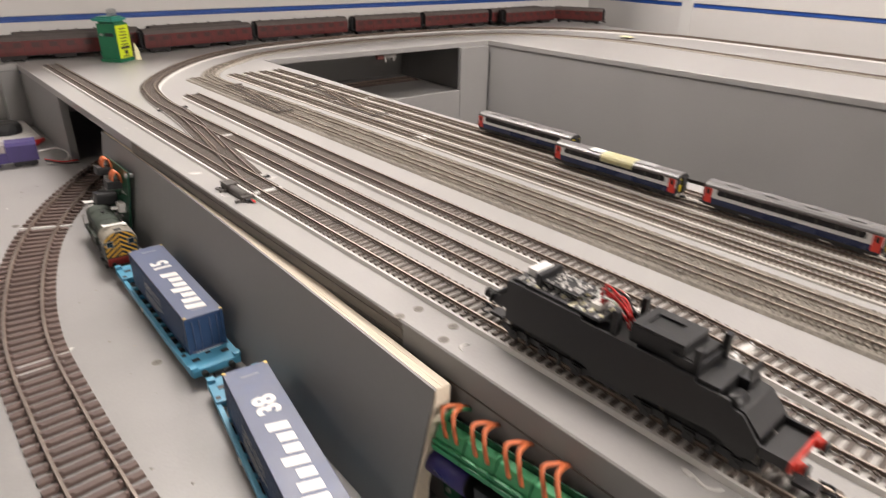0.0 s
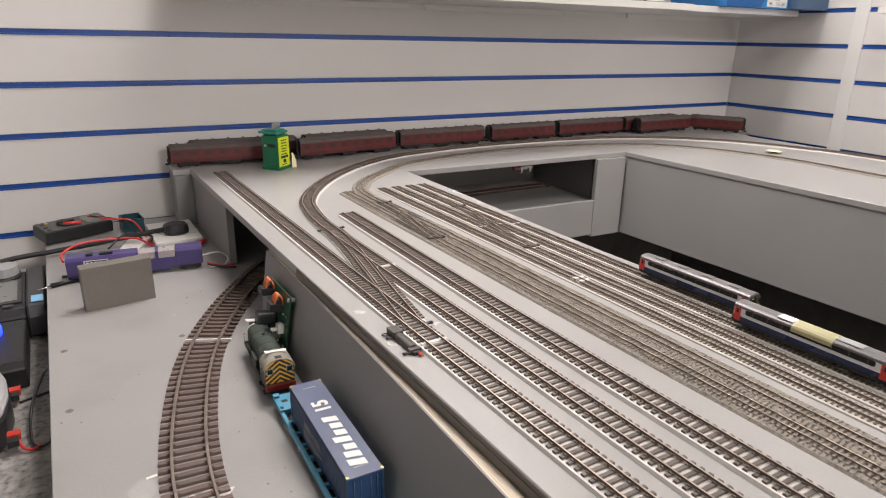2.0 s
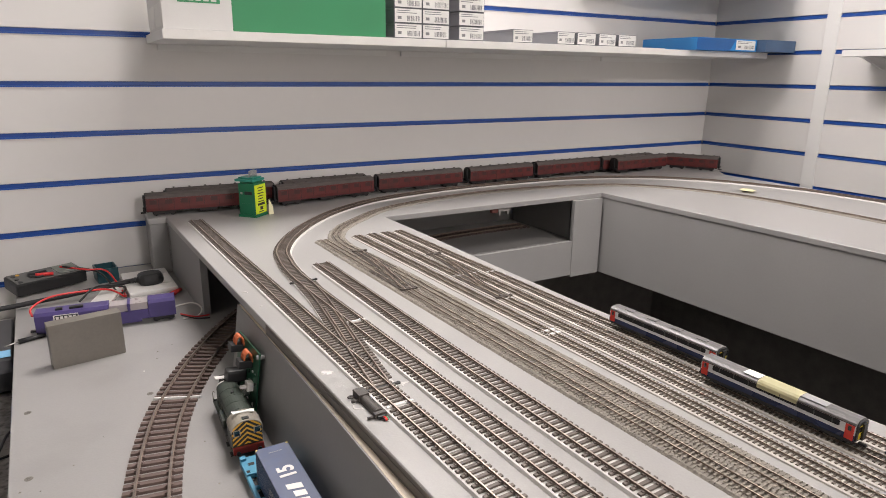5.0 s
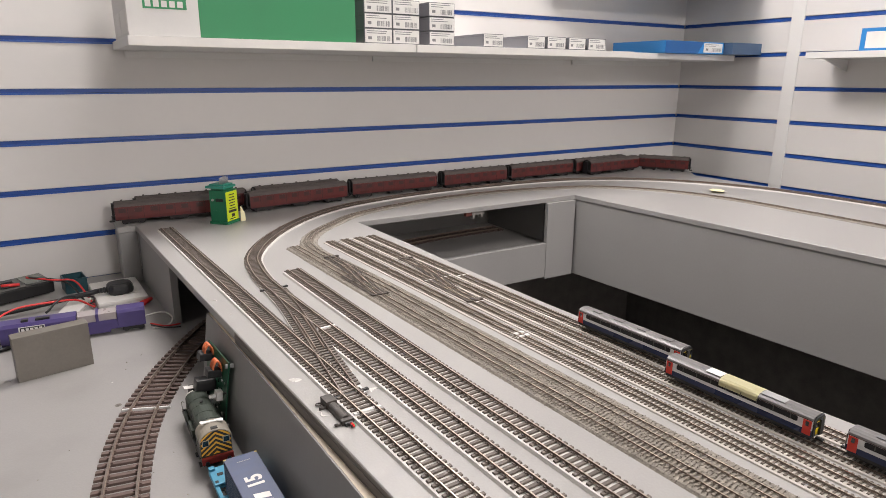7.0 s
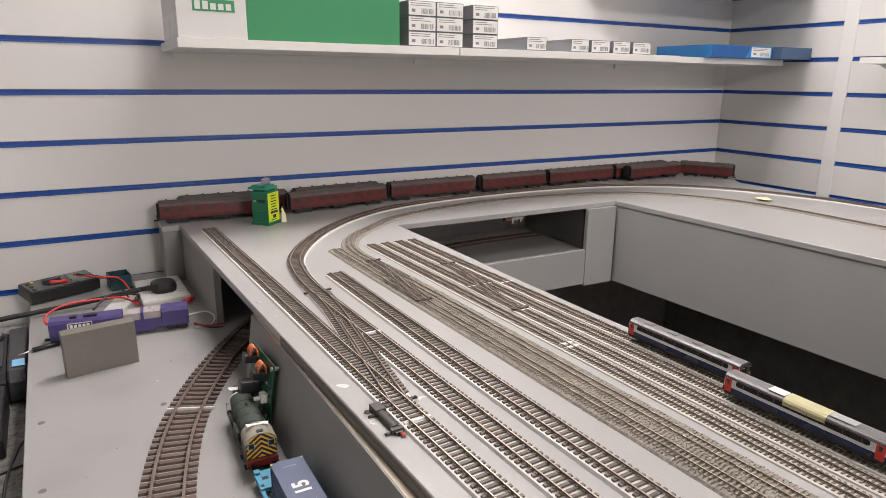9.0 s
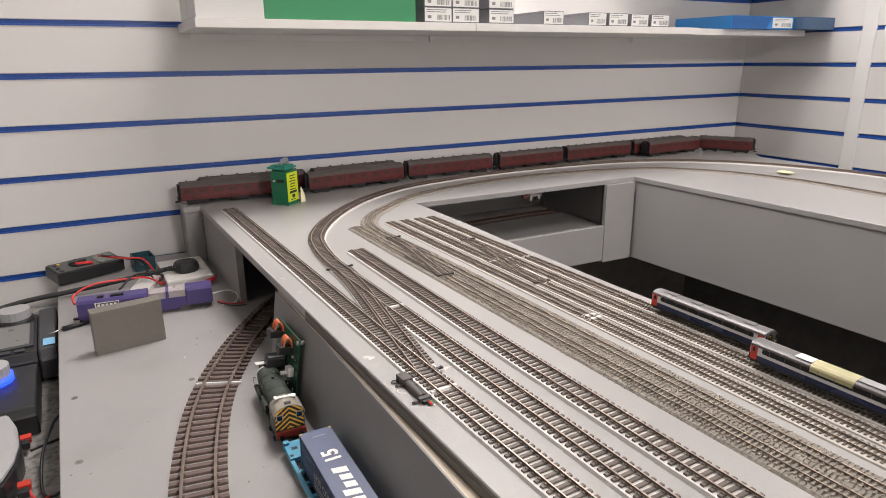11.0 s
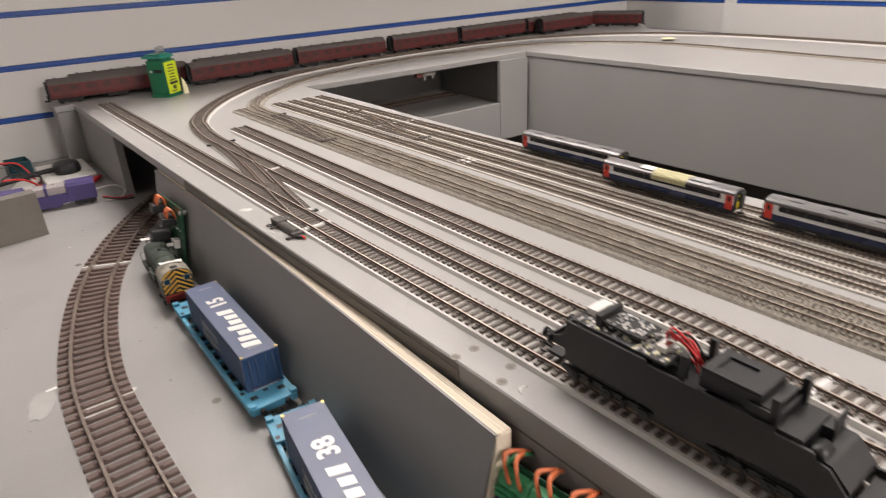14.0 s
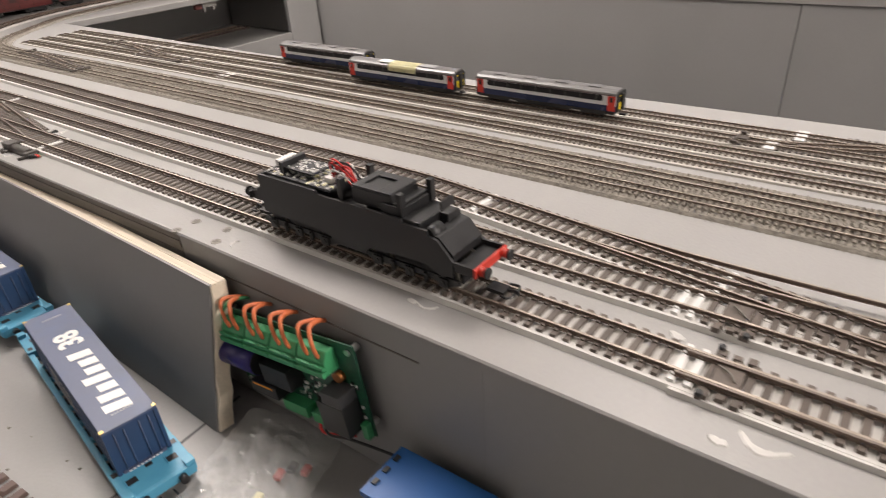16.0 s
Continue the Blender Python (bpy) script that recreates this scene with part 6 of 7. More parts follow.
def kiosk():
    ob = thing("toy_kiosk", "green toy kiosk with a lime-yellow printed side panel", "kiosk", pose(-0.0330, 1.236, TOP, 0, 0, 42))
    ob.scale = (1.05, 1.05, 1.12)
    W, D, H = 0.0195, 0.0185, 0.064
    part("base", box(-W - 0.002, W + 0.002, -D - 0.002, D + 0.002, 0.0, 0.005, 0.0006), KIOSK, ob)
    part("body", box(-W, W, -D, D, 0.0051, H, 0.001), KIOSK, ob)
    part("door_panel", box(-W - 0.0006, -W + 0.0002, -0.013, 0.013, 0.008, 0.026, 0.0003), KIOSK, ob)
    part("slot", box(-W - 0.0008, -W, -0.013, 0.004, 0.043, 0.049), BLACK, ob)
    part("knob", cyl(0.0022, (-W, 0.010, 0.046), (-W - 0.003, 0.010, 0.046), 12), BRIGHT, ob)
    label = part("yellow_panel", box(-W + 0.001, W - 0.001, -D - 0.0008, -D, 0.006, 0.061, 0.0002), LABEL_Y, ob, "lime-yellow printed panel")
    bars = bmesh.new()
    rng = random.Random(4)
    for k in range(6):
        z = 0.055 - k * 0.0052
        w = rng.uniform(0.008, 0.014)
        add_box(bars, -w, w, -D - 0.0010, -D - 0.0008, z - 0.0009, z + 0.0009)
    add_box(bars, -0.012, 0.013, -D - 0.0010, -D - 0.0008, 0.0215, 0.026)
    add_box(bars, -0.004, 0.006, -D - 0.0010, -D - 0.0008, 0.0125, 0.019)
    add_box(bars, -0.010, 0.008, -D - 0.0010, -D - 0.0008, 0.0085, 0.0102)
    part("print", bars, PRINT, label)
    part("neck", box(-W + 0.003, W - 0.006, -D + 0.003, D - 0.003, H + 0.0002, H + 0.004), KIOSK, ob)
    part("lid", box(-W - 0.005, W - 0.003, -D - 0.001, D + 0.004, H + 0.0041, H + 0.0085, 0.001), KIOSK_TOP, ob)
    part("lid_top", box(-W + 0.001, W - 0.007, -D + 0.003, D - 0.001, H + 0.0086, H + 0.0115, 0.0006), KIOSK_TOP, ob)
    for k in range(9):
        a = -0.0128 + k * 0.0032
        part("crown_pin", cyl(0.0009, (a, -0.004, H + 0.0115), (a, -0.004, H + 0.0225), 6), SILVER_P, ob)
    part("crown_rail", tube([(-0.012, -0.004, H + 0.0215), (0.0, -0.004, H + 0.0235), (0.0115, -0.004, H + 0.0215)], 0.0010, 0.002, 6), SILVER_P, ob)
    part("card_tag", prism([(0.0, 0.0), (0.011, 0.0), (0.010, 0.014), (0.004, 0.027), (0.001, 0.03)], "y", -0.0003, 0.0003), CREAM, ob, "cream card tag leaning beside it", m=pose(W - 0.003, -D - 0.007, 0.0001, 0, 0, -25))


kiosk()
BRACKET_GREY = mat("bracket_grey", (0.33, 0.31, 0.29), 0.6, var=0.2)
BRACKET_RED = mat("bracket_red", (0.17, 0.05, 0.04), 0.6, var=0.2)
part_thing = thing("under_track_bracket", "small grey and dull red bracket hanging inside the tunnel opening", "bracket", pose(0.542, 1.122, FZ))
part("plate", box(-0.018, 0.018, -0.006, 0.006, -0.012, 0.0, 0.0005), BRACKET_GREY, part_thing)
part("leg", box(-0.016, -0.010, -0.005, 0.005, -0.022, -0.0122), BRACKET_GREY, part_thing)
part("leg", box(0.008, 0.014, -0.005, 0.005, -0.020, -0.0122), BRACKET_GREY, part_thing)
part("red_block", box(-0.036, -0.0185, -0.005, 0.005, -0.014, -0.004, 0.0008), BRACKET_RED, part_thing)

# ---- clutter on the lower deck ----


def steel_block():
    ob = thing("steel_block", "heavy ground-steel block standing on its edge on the deck", "steel block", pose(-0.3672, 0.9055, LOW, 0, 0, 9.6))
    part("block", box(-0.0485, 0.0485, -0.0116, 0.0116, 0.0, 0.0672, 0.0007), STEEL, ob)


steel_block()


def track_cleaner():
    ob = thing("track_cleaner_wagon", "purple plastic motorised track-cleaning wagon with a white label", "track cleaner", pose(-0.333, 1.034, LOW, 0, 0, -5.0))
    L, W = 0.105, 0.0165
    prof = [(-W, 0.010), (-W, 0.036), (-W * 0.8, 0.041), (W * 0.8, 0.041), (W, 0.036), (W, 0.010)]
    part("body", prism([(y, z) for y, z in prof], "x", -L, 0.002, 0.0004), PURPLE, ob)
    part("body", prism([(y, z) for y, z in prof], "x", 0.062, L, 0.0004), PURPLE, ob)
    part("lower_body", box(0.0022, 0.0618, -W, W, 0.010, 0.026), PURPLE, ob)
    part("tank", box(0.003, 0.0612, -W * 0.86, W * 0.86, 0.0262, 0.0385, 0.0008), mat("frosted_plastic", (0.36, 0.32, 0.32), 0.3, var=0.1), ob, "frosted plastic tank")
    part("strap", box(0.030, 0.0345, -W - 0.0004, W + 0.0004, 0.0262, 0.0398), PURPLE, ob)
    for x, w in ((-0.07, 0.005), (-0.045, 0.010)):
        part("switch", box(x - w, x + w, -0.009, -0.001, 0.0411, 0.0445, 0.0008), BLACK, ob)
    lab = part("label", box(-0.0785, -0.0425, -W - 0.0004, -W, 0.0245, 0.0358), WHITE_P, ob, "white printed label")
    bars = bmesh.new()
    add_box(bars, -0.0765, -0.0435, -W - 0.0006, -W - 0.0004, 0.0244, 0.0346)
    part("label_field", bars, PRINT, lab)
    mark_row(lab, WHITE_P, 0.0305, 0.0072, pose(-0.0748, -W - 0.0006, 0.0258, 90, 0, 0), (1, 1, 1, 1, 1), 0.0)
    part("skirt", box(-L + 0.002, 0.05, -W * 0.9, W * 0.9, 0.005, 0.0098), PURPLE, ob)
    for x in (-0.088, 0.085):
        b = part("bogie", box(x - 0.017, x + 0.017, -0.011, 0.011, 0.003, 0.0098, 0.0006), BLACK, ob)
        for d in (-0.011, 0.011):
            part("wheelset", cyl(0.0056, (x + d, -0.0098, 0.0056), (x + d, 0.0098, 0.0056), 16), DARKGREY, b)
    part("coupling", box(-L - 0.010, -L, -0.003, 0.003, 0.006, 0.009), BLACK, ob)


track_cleaner()


def multimeter():
    ob = thing("multimeter", "black digital multimeter tilted on its stand at the wall", "multimeter", pose(-0.432, 1.312, LOW, 0, 0, 24) @ pose(0, 0, 0.0, 6, 0, 0))
    ob.scale = (0.80, 0.84, 0.72)
    part("case", box(-0.080, 0.080, -0.036, 0.036, 0.008, 0.040, 0.005), BLACK, ob)
    part("face", box(-0.076, 0.076, -0.032, 0.032, 0.0402, 0.0425, 0.0008), METER_FACE, ob)
    part("display", box(0.022, 0.070, -0.026, 0.026, 0.0426, 0.0436), LCD, ob, "grey liquid-crystal display")
    part("dial", cyl(0.021, (-0.018, 0, 0.0426), (-0.018, 0, 0.048), 28), BLACK, ob)
    part("dial_grip", box(-0.037, 0.001, -0.003, 0.003, 0.0481, 0.0525, 0.0008), DARKGREY, ob)
    part("yellow_button", cyl(0.004, (-0.055, 0.020, 0.0426), (-0.055, 0.020, 0.0446), 14), YELLOW, ob)
    for y in (-0.02, 0.0, 0.02):
        part("socket", cyl(0.005, (-0.066, y - 0.004, 0.0426), (-0.066, y - 0.004, 0.0445), 14), BLACK, ob)
    part("stand_foot", box(-0.07, 0.07, 0.028, 0.036, -0.004, 0.0079), BLACK, ob)
    part("red_plug", cyl(0.0045, (-0.028, -0.012, 0.049), (0.008, -0.022, 0.047), 12), RED_WIRE, ob)


multimeter()


def plastic_tray():
    ob = thing("parts_tray", "small dark teal open plastic tray at the wall", "tray", pose(-0.326, 1.312, LOW, 0, 0, 8))
    ob.scale = (0.82, 0.82, 0.86)
    for a in ((-0.024, 0.024, -0.030, -0.0275), (-0.024, 0.024, 0.0275, 0.030), (-0.024, -0.0215, -0.0274, 0.0274), (0.0215, 0.024, -0.0274, 0.0274)):
        part("wall", box(*a, 0.0, 0.034, 0.0005), TEAL_TRAY, ob)
    part("bottom", box(-0.0214, 0.0214, -0.0273, 0.0273, 0.0, 0.003), TEAL_TRAY, ob)


plastic_tray()


def wall_socket():
    ob = thing("socket_outlet", "white double socket outlet box lying on the deck", "socket outlet", pose(-0.254, 1.226, LOW, 0, 0, -87))
    part("back_box", box(-0.073, 0.073, -0.043, 0.043, 0.0, 0.005, 0.001), WHITE_P, ob)
    part("face_plate", box(-0.0735, 0.0735, -0.0435, 0.0435, 0.0052, 0.013, 0.003), WHITE_P, ob)
    for x in (-0.034, 0.034):
        part("switch_rocker", box(x - 0.006, x + 0.006, 0.022, 0.036, 0.0131, 0.0155, 0.0008), WHITE_P, ob)
    plug = thing("mains_plug", "black three-pin mains plug pressed into the outlet", "plug", pose(-0.250, 1.207, LOW + 0.0132, 0, 0, -84))
    half = [(0.0, -0.0245), (0.013, -0.0235), (0.0215, -0.016), (0.0245, -0.003), (0.0225, 0.010), (0.0155, 0.0195), (0.006, 0.0225)]
    rim = half + [(-x, y) for x, y in reversed(half[1:])]
    body = bmesh.new()
    rings = [[body.verts.new((x * k, y * k, z)) for x, y in rim] for z, k in ((0, 0.90), (0.003, 1.0), (0.009, 1.0), (0.0155, 0.94), (0.019, 0.84), (0.0205, 0.62))]
    for lo, hi in zip(rings, rings[1:]):
        for i in range(len(rim)):
            body.faces.new((lo[i], lo[(i + 1) % len(rim)], hi[(i + 1) % len(rim)], hi[i]))
    body.faces.new(rings[-1])
    body.faces.new(list(reversed(rings[0])))
    part("plug_body", body, BLACK, plug)
    part("seam", prism([(x * 1.012, y * 1.012) for x, y in rim], "z", 0.0072, 0.0079), BLACK_SOFT, plug)
    gr = bmesh.new()
    for k in range(5):
        add_cyl(gr, 0.0062 - 0.0004 * k, (0.0, -0.022 - 0.0046 * k, 0.009), (-0.0004, -0.0255 - 0.0046 * k, 0.009), 12)
    add_cyl(gr, 0.0042, (0, -0.020, 0.009), (-0.002, -0.046, 0.009), 12)
    part("cord_grip", gr, BLACK, plug, "ribbed cord grip")


wall_socket()
mains = thing("mains_cable", "thick black mains cable running over the deck edge", "cable")
part("cord", tube([(-0.292, 1.201, LOW + 0.0225), (-0.325, 1.197, LOW + 0.020), (-0.40, 1.195, LOW + 0.013), (-0.47, 1.19, LOW + 0.009), (-0.55, 1.18, LOW + 0.004), (-0.70, 1.14, 0.86), (-0.86, 1.1, 0.81)], 0.0046, 0.008, 10), BLACK_SOFT, mains)
for name, mt, pts in (
        ("red_test_lead", RED_WIRE, [(-0.405, 1.300, LOW + 0.042), (-0.36, 1.27, LOW + 0.038), (-0.325, 1.27, LOW + 0.030), (-0.305, 1.22, LOW + 0.004), (-0.30, 1.17, LOW + 0.003), (-0.325, 1.14, LOW + 0.030), (-0.36, 1.12, LOW + 0.040), (-0.415, 1.105, LOW + 0.043), (-0.445, 1.085, LOW + 0.034), (-0.443, 1.062, LOW + 0.024)]),
        ("black_test_lead", BLACK, [(-0.40, 1.29, LOW + 0.045), (-0.34, 1.27, LOW + 0.03), (-0.31, 1.2, LOW + 0.003), (-0.30, 1.145, LOW + 0.030), (-0.345, 1.105, LOW + 0.050), (-0.375, 1.075, LOW + 0.036)]),
        ("white_lead", WHITE_P, [(-0.232, 1.022, LOW + 0.02), (-0.20, 1.03, LOW + 0.019), (-0.186, 1.02, LOW + 0.010), (-0.196, 1.005, LOW + 0.002), (-0.224, 1.0, LOW + 0.003)]),
        ("red_lead", RED_WIRE, [(-0.223, 1.012, LOW + 0.008), (-0.20, 1.00, LOW + 0.003), (-0.175, 1.0, LOW + 0.002)]),
        ("black_lead", BLACK, [(-0.223, 1.004, LOW + 0.008), (-0.20, 0.99, LOW + 0.003), (-0.178, 0.985, LOW + 0.002)])):
    w = thing(name, f"thin {name.split('_')[0]} flexible lead trailing over the deck", "lead", group="leads on the deck")
    part("insulation", tube(pts, 0.0018 if "test" in name else 0.0013, 0.005, 8), mt, w)
probe = thing("test_probe", "black pointed test probe lying at the deck edge", "test probe", pose(-0.452, 1.02, LOW + 0.004, 0, 0, 20))
part("grip", cyl(0.0042, (-0.012, 0, 0), (0.03, 0, 0), 12, 0.003), BLACK, probe)
part("tip", cyl(0.0011, (-0.032, 0, -0.002), (-0.0121, 0, 0), 8), BRIGHT, probe)
grip = thing("crocodile_clip", "small red insulated crocodile clip near the outlet", "clip", pose(-0.212, 1.145, LOW + 0.006, 0, 0, 50))
part("sleeve", cyl(0.0055, (-0.016, 0, 0), (0.014, 0, 0), 12, 0.0035), RED_WIRE, grip)
lid = thing("flat_white_case", "flat white plastic case behind the purple wagon", "case", pose(-0.33, 1.19, LOW, 0, 0, -18))
part("plate", box(-0.018, 0.018, -0.055, 0.055, 0.0, 0.006, 0.001), WHITE_P, lid)


# ---- controllers on the worktop ----


def console(m, label):
    """A command station: sloped black case, grey screen, ribbed silver knob."""
    ob = thing("train_controller", label, "controller", m, group="train controllers")
    part("case", prism([(-0.085, 0.0), (-0.085, 0.040), (-0.075, 0.052), (0.080, 0.062), (0.085, 0.055), (0.085, 0.0)], "x", -0.10, 0.042, 0.002), BLACK, ob)
    part("side_cheek", prism([(-0.092, 0.006), (-0.092, 0.042), (-0.080, 0.058), (0.085, 0.068), (0.092, 0.060), (0.092, 0.006)], "x", 0.0425, 0.070, 0.003), DARKGREY, ob)
    slope = math.degrees(math.atan2(0.010, 0.155))
    part("screen_bezel", box(-0.09, 0.036, -0.052, 0.045, 0.0575, 0.0595, 0.0006, m=pose(0, 0, 0, slope, 0, 0)), DARKGREY, ob)
    part("screen", box(-0.085, 0.030, -0.045, 0.038, 0.0596, 0.0602, m=pose(0, 0, 0, slope, 0, 0)), SCREEN_GREY, ob, "mid-grey unlit screen")
    part("blue_label", box(0.050, 0.067, -0.072, -0.048, 0.0660, 0.0664, m=pose(0, 0, 0, slope + 1, 0, 0)), SKY_LABEL, ob, "light blue printed label")
    part("handle", tube([(0.0705, -0.085, 0.030), (0.078, -0.083, 0.033), (0.078, -0.058, 0.035), (0.0705, -0.055, 0.034)], 0.0022, 0.003, 8), SILVER_P, ob)
    for k in range(6):
        part("button", box(-0.085 + k * 0.019, -0.071 + k * 0.019, -0.070, -0.060, 0.0535, 0.0555, 0.0006), DARKGREY, ob)
    knob(ob, 0.008, 0.066, 0.062, glow_ring=False)
    return ob


def knob(parent, x, y, z, glow_ring):
    bm = bmesh.new()
    n = 40
    ring = [(0.025 * (1 if k % 2 else 0.965) * math.cos(2 * math.pi * k / n), 0.025 * (1 if k % 2 else 0.965) * math.sin(2 * math.pi * k / n)) for k in range(n)]
    bm = prism(ring, "z", 0.004, 0.020, 0.0006)
    part("knob", bm, SILVER_P, parent, "ribbed silver speed knob", m=pose(x, y, z))
    part("knob_base", cyl(0.028, (x, y, z - 0.006), (x, y, z + 0.0038), 32), BLUE_LED if glow_ring else BLACK, parent, "glowing blue ring" if glow_ring else "")


console(pose(-0.548, 1.09, 0.80, 0, 0, 3), "black command station with a grey screen and silver knob")


def second_console():
    ob = thing("train_controller", "black controller with a silver knob and glowing blue ring", "controller", pose(-0.56, 0.905, 0.80, 0, 0, 3), group="train controllers")
    part("case", prism([(-0.07, 0.0), (-0.07, 0.030), (-0.06, 0.040), (0.075, 0.046), (0.080, 0.040), (0.080, 0.0)], "x", -0.09, 0.062, 0.002), BLACK, ob)
    knob(ob, 0.006, 0.038, 0.050, glow_ring=True)
    part("panel", box(-0.085, -0.03, -0.05, 0.02, 0.0435, 0.0447, m=pose(0, 0, 0, 2.5, 0, 0)), DARKGREY, ob)
    for x in (-0.05, -0.03):
        part("key", box(x - 0.007, x + 0.007, -0.03, -0.018, 0.0448, 0.0465, 0.0006), SILVER_P, ob)


second_console()


def handset():
    ob = thing("handheld_controller", "silver-grey handset with a red stripe, display and orange button", "controller", pose(-0.571, 0.742, 0.80, 0, 0, 4), group="train controllers")
    shell = [(-0.09, -0.078), (0.050, -0.074), (0.061, -0.04), (0.066, 0.0), (0.063, 0.045), (0.052, 0.086), (-0.09, 0.082)]
    part("body", prism(shell, "z", 0.0, 0.034, 0.002), BLACK, ob)
    part("fascia", prism([(x * 0.99, y * 0.99) for x, y in shell], "z", 0.0345, 0.044, 0.003), SILVER_P, ob)
    part("red_stripe", box(-0.088, 0.030, 0.056, 0.066, 0.0441, 0.0458, 0.0008), RED, ob, "red control stripe")
    part("display_bezel", box(-0.088, 0.034, -0.032, 0.030, 0.0441, 0.0455, 0.0004), DARKGREY, ob)
    part("display", box(-0.082, 0.026, -0.026, 0.024, 0.0456, 0.0462), LCD, ob, "dark green liquid-crystal display")
    part("orange_button", box(0.027, 0.039, 0.004, 0.020, 0.0456, 0.0478, 0.0006), ORANGE_BTN, ob, "orange button")
    for x, y in ((0.018, 0.044), (-0.006, 0.040), (0.006, -0.044), (-0.018, -0.048), (-0.04, -0.05)):
        part("key", cyl(0.0055, (x, y, 0.0441), (x, y, 0.0462), 14), WHITE_P, ob)
    for y in (-0.055, 0.06):
        part("red_plug", box(0.0605, 0.074, y - 0.006, y + 0.006, 0.010, 0.018, 0.0006), RED, ob)
        part("black_plug", box(0.0605, 0.072, y - 0.019, y - 0.008, 0.009, 0.017, 0.0006), BLACK, ob)


handset()


def paper_pad():
    ob = thing("control_box", "black control box with a white instruction sheet on top", "control box", pose(-0.56, 0.52, 0.80, 0, 0, 3))
    part("case", box(-0.09, 0.055, -0.10, 0.105, 0.0, 0.045, 0.002), BLACK, ob)
    sheet = part("sheet", box(-0.088, 0.028, -0.09, 0.082, 0.0452, 0.0458), PAPER, ob, "white instruction sheet")
    bars = bmesh.new()
    for k in range(10):
        add_box(bars, 0.0, 0.018, 0.06 - k * 0.014, 0.064 - k * 0.014, 0.0458, 0.0460)
    part("print", bars, PRINT, sheet)
    for y in (-0.02, 0.02):
        part("side_slot", box(0.0551, 0.0556, y - 0.012, y + 0.012, 0.015, 0.022), DARK_VOID, ob)


paper_pad()
for i, (mt, word, pts) in enumerate(((BLACK, "black", [(-0.470, 0.83, 0.825), (-0.474, 0.80, 0.83), (-0.4835, 0.74, 0.822), (-0.4835, 0.69, 0.806), (-0.476, 0.672, 0.803), (-0.465, 0.675, 0.803), (-0.462, 0.69, 0.803)]),
                                     (RED_WIRE, "red", [(-0.498, 0.690, 0.812), (-0.490, 0.672, 0.806), (-0.481, 0.668, 0.8035), (-0.474, 0.674, 0.8035)]),
                                     (BLACK, "black", [(-0.500, 0.775, 0.812), (-0.486, 0.790, 0.808), (-0.4665, 0.80, 0.8065)]))):
    w = thing("controller_lead", f"thin {word} lead looping from a controller to the worktop", "lead", group="controller leads")
    part("insulation", tube(pts, 0.0018, 0.004, 8), mt, w)

# ---- shelves and boxes ----
SH_Y, SH_Z = 1.130, 1.369


def wall_shelf(name, x0, x1, y0, y1, label):
    ob = thing(name, label, "shelf", group="wall shelves")
    part("board", box(x0, x1, y0, y1, SH_Z - 0.0165, SH_Z, 0.0012), WHITE_TRIM, ob)
    if y1 > WALL_Y - 0.01:
        part("front_edge", box(x0 + 0.0005, x1 - 0.0005, y0 - 0.0012, y0 - 0.0001, SH_Z - 0.0160, SH_Z - 0.0005), WHITE_P, ob, "white edging strip")
        part("rear_cleat", box(x0 + 0.02, x1 - 0.02, y1 - 0.006, y1, SH_Z - 0.030, SH_Z - 0.0168), WHITE_TRIM, ob)
    return ob


s1 = wall_shelf("wall_shelf", -0.191, 0.378, SH_Y, WALL_Y - 0.001, "white laminate shelf on the slatted wall holding boxes")
s2 = wall_shelf("wall_shelf", 0.380, 1.06, SH_Y, WALL_Y - 0.001, "white laminate shelf on the slatted wall holding boxes")
s3 = wall_shelf("wall_shelf", 1.062, 1.548, SH_Y + 0.03, WALL_Y - 0.001, "white laminate corner shelf under blue boxes")
s4 = wall_shelf("wall_shelf", 1.46, WALL_X - 0.001, 0.20, 0.885, "white laminate shelf on the side wall")
high = thing("wall_shelf", "white laminate shelf high in the slatted corner", "shelf", group="wall shelves")
part("board", box(0.95, WALL_X - 0.001, 1.118, WALL_Y - 0.001, 1.566, 1.582, 0.0012), WHITE_TRIM, high)
part("rear_cleat", box(0.97, WALL_X - 0.02, WALL_Y - 0.007, WALL_Y - 0.001, 1.552, 1.5657), WHITE_TRIM, high)
part("bracket", prism([(1.475, SH_Z - 0.0172), (WALL_X - 0.002, SH_Z - 0.0172), (WALL_X - 0.002, SH_Z - 0.05)], "y", 0.84, 0.846), WHITE_TRIM, s4)


def end_print(parent, x0, x1, y, z0, z1, seed):
    """A white end label with its print."""
    rng = random.Random(seed)
    lab = part("end_label", box(x0 + 0.0015, x1 - 0.0015, y - 0.0006, y, z0 + 0.0015, z1 - 0.0015), PAPER, parent, "white end label")
    bm = bmesh.new()
    w, h = x1 - x0, z1 - z0
    for k in range(2):
        add_box(bm, x0 + w * 0.08, x0 + w * (0.5 + 0.35 * rng.random()), y - 0.0008, y - 0.0006, z1 - h * (0.2 + 0.14 * k), z1 - h * (0.15 + 0.14 * k))
    x = x0 + w * 0.45
    while x < x1 - w * 0.1:
        b = w * rng.uniform(0.008, 0.03)
        add_box(bm, x, x + b, y - 0.0008, y - 0.0006, z0 + h * 0.15, z0 + h * 0.5)
        x += b + w * rng.uniform(0.012, 0.03)
    add_box(bm, x0 + w * 0.12, x0 + w * 0.25, y - 0.0008, y - 0.0006, z0 + h * 0.25, z0 + h * 0.45)
    part("print", bm, PRINT_GREY, lab)


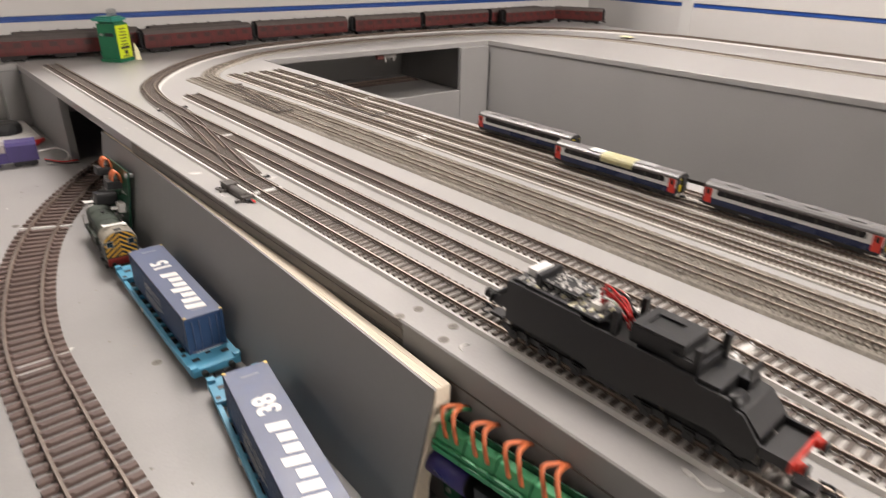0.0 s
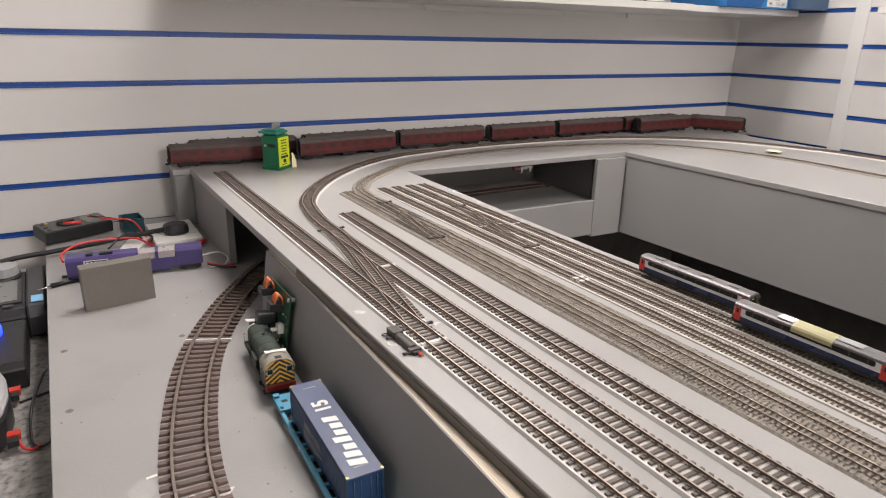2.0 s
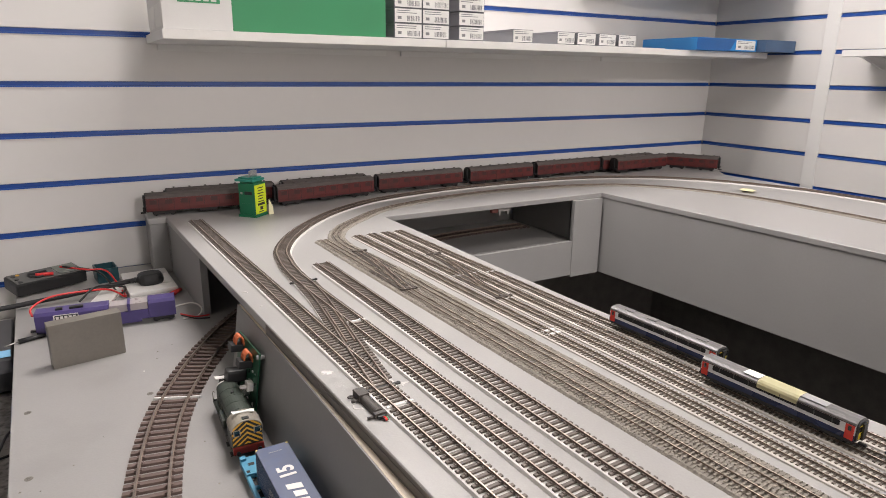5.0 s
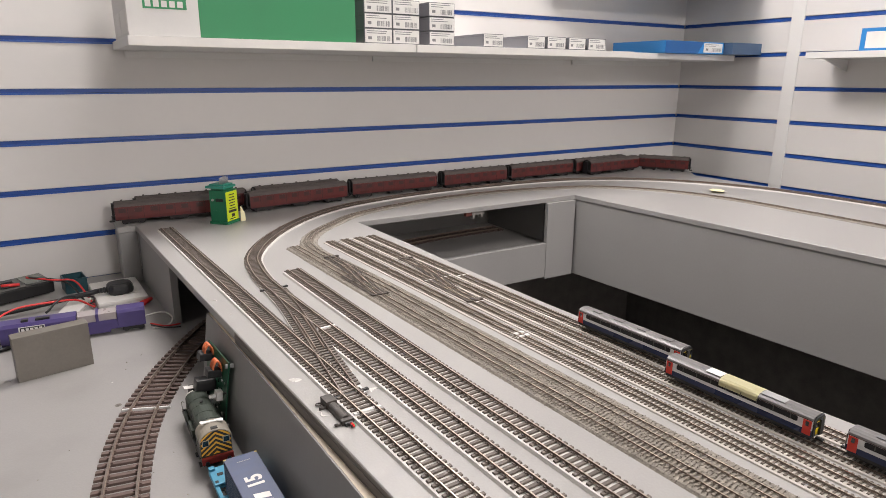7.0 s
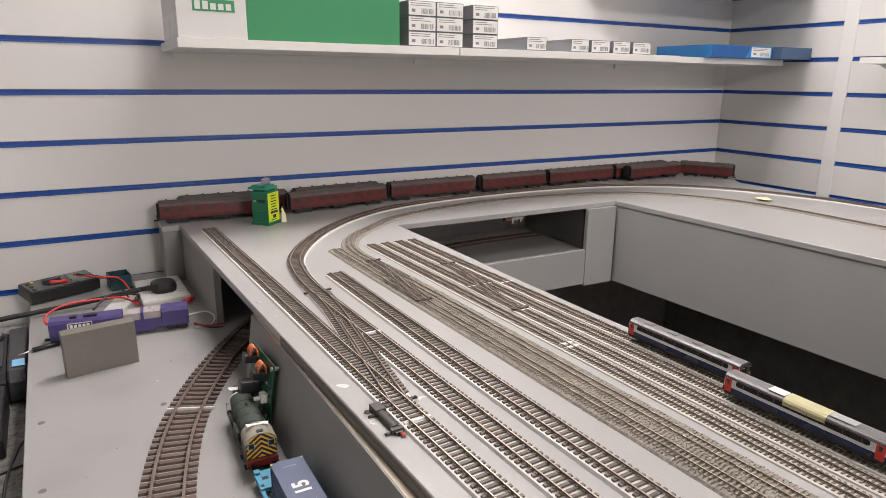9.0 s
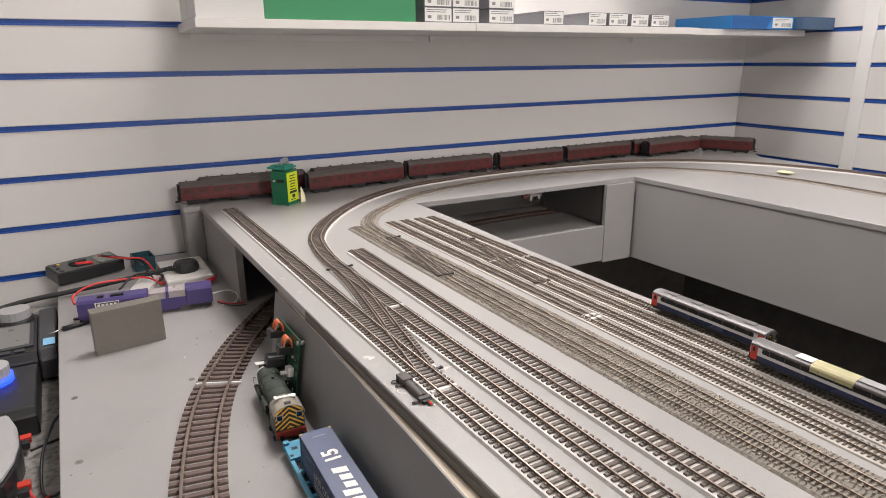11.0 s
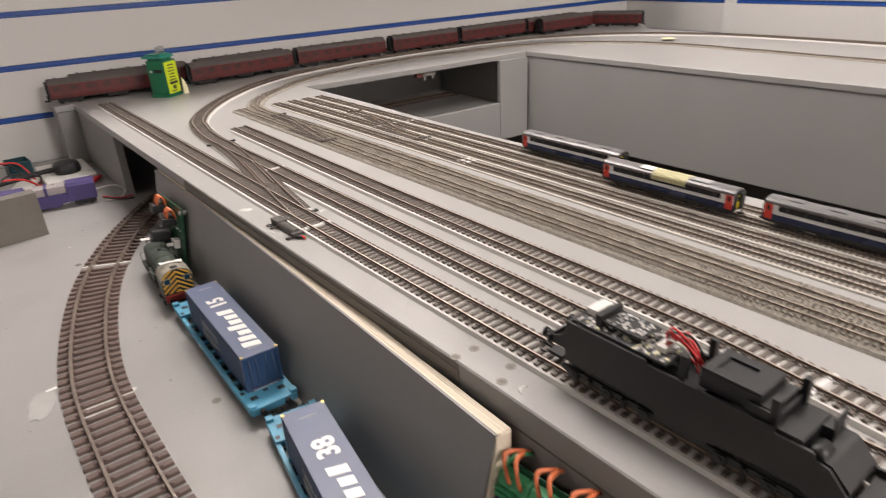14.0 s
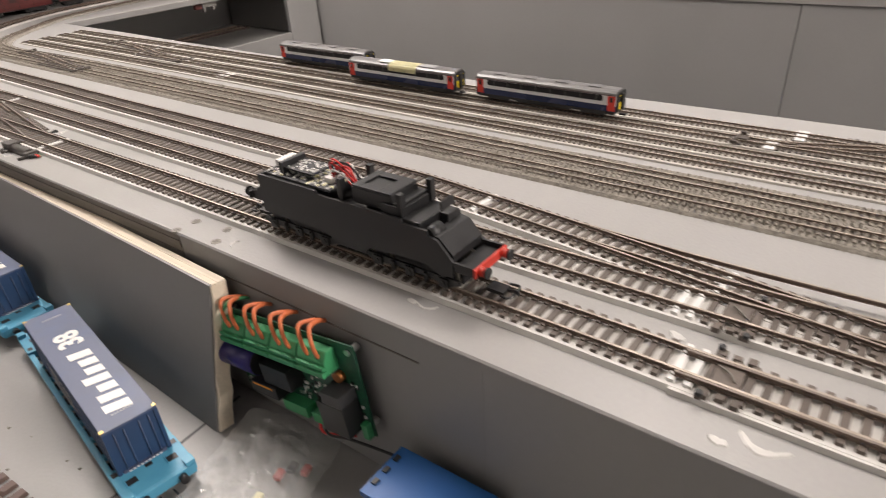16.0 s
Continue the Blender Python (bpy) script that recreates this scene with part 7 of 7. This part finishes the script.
def stock_box(x0, x1, z0, z1, depth, body, seed, label):
    y = SH_Y + 0.004
    ob = thing("stock_box", label, "box", group="boxes on the shelf")
    part("carton", box(x0, x1, y, y + depth, z0, z1, 0.0006), body, ob)
    part("lid_seam", box(x0 - 0.0003, x1 + 0.0003, y + 0.003, y + depth - 0.003, z1 - 0.005, z1 - 0.0045), DARKGREY, ob)
    end_print(ob, x0, x1, y, z0, z1, seed)


big = thing("large_carton", "large green and white cardboard carton on the shelf", "carton", group="boxes on the shelf")
part("green_part", box(-0.0685, 0.238, SH_Y + 0.004, SH_Y + 0.22, SH_Z + 0.0003, SH_Z + 0.155, 0.001), GREEN_BOX, big)
part("white_part", box(-0.188, -0.0687, SH_Y + 0.004, SH_Y + 0.22, SH_Z + 0.0003, SH_Z + 0.155, 0.001), CARD_WHITE, big)
pl = part("logo_field", box(-0.161, -0.089, SH_Y + 0.0034, SH_Y + 0.004, SH_Z + 0.046, SH_Z + 0.066), GREEN_BOX, big)
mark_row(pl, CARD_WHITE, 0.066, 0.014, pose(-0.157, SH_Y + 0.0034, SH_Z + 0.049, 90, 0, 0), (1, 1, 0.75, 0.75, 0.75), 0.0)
for y in (SH_Y + 0.012, SH_Y + 0.115):
    part("end_label", box(-0.1886, -0.188, y, y + 0.085, SH_Z + 0.006, SH_Z + 0.045), PAPER, big)
z = SH_Z + 0.0004
for r in range(3):
    stock_box(0.2575, 0.3225, z, z + 0.0295, 0.2, CARD_GREY, r, "dark grey model box with a white end label")
    stock_box(0.3235, 0.389, z, z + 0.0295, 0.2, CARD_GREY, 10 + r, "dark grey model box with a white end label")
    stock_box(0.4135 - 0.0005 * r, 0.479, z + 0.0002, z + 0.0292, 0.2, CARD_GREY, 20 + r, "dark grey model box with a white end label")
    z += 0.0299
for i, (x0, x1) in enumerate(((0.5595, 0.617), (0.6905, 0.7455), (0.7535, 0.814), (0.8245, 0.882), (0.8915, 0.953))):
    stock_box(x0, x1, SH_Z + 0.0004, SH_Z + 0.0295, 0.22, CARD_GREY, 40 + i, "slim model box with a white printed end label")


def blue_carton(x0, x1, y0, y1, z0, z1, end0, end1, body, label, grp="boxes on the shelf"):
    ob = thing("blue_carton", label, "carton", group=grp)
    part("carton", box(x0, x1, y0, y1, z0, z1, 0.0008), body, ob)
    if end0 is not None:
        end_print(ob, end0, end1, y0, z0 + 0.002, z1 - 0.002, 77)
    return ob


b0 = blue_carton(1.186, 1.450, SH_Y + 0.002, SH_Y + 0.20, SH_Z + 0.0004, SH_Z + 0.034, 1.354, 1.444, BLUE_CARD, "bright blue flat carton with a white end label")
fl = part("front_print", prism([(1.187, SH_Z + 0.0015), (1.330, SH_Z + 0.0015), (1.353, SH_Z + 0.033), (1.187, SH_Z + 0.033)], "y", SH_Y + 0.0012, SH_Y + 0.0019), BRIGHTBLUE, b0, "darker blue printed front")
blue_carton(1.4535, 1.598, SH_Y - 0.026, SH_Y + 0.15, SH_Z + 0.0004, SH_Z + 0.034, None, None, BLUE_CARD2, "grey-blue flat carton at the end of the shelf")
b4 = blue_carton(1.47, 1.585, 0.46, 0.755, SH_Z + 0.0004, SH_Z + 0.055, None, None, BLUE_CARD, "bright blue carton on the side shelf", "boxes on the shelf")
part("side_label", box(1.4694, 1.47, 0.60, 0.742, SH_Z + 0.006, SH_Z + 0.046), PAPER, b4)
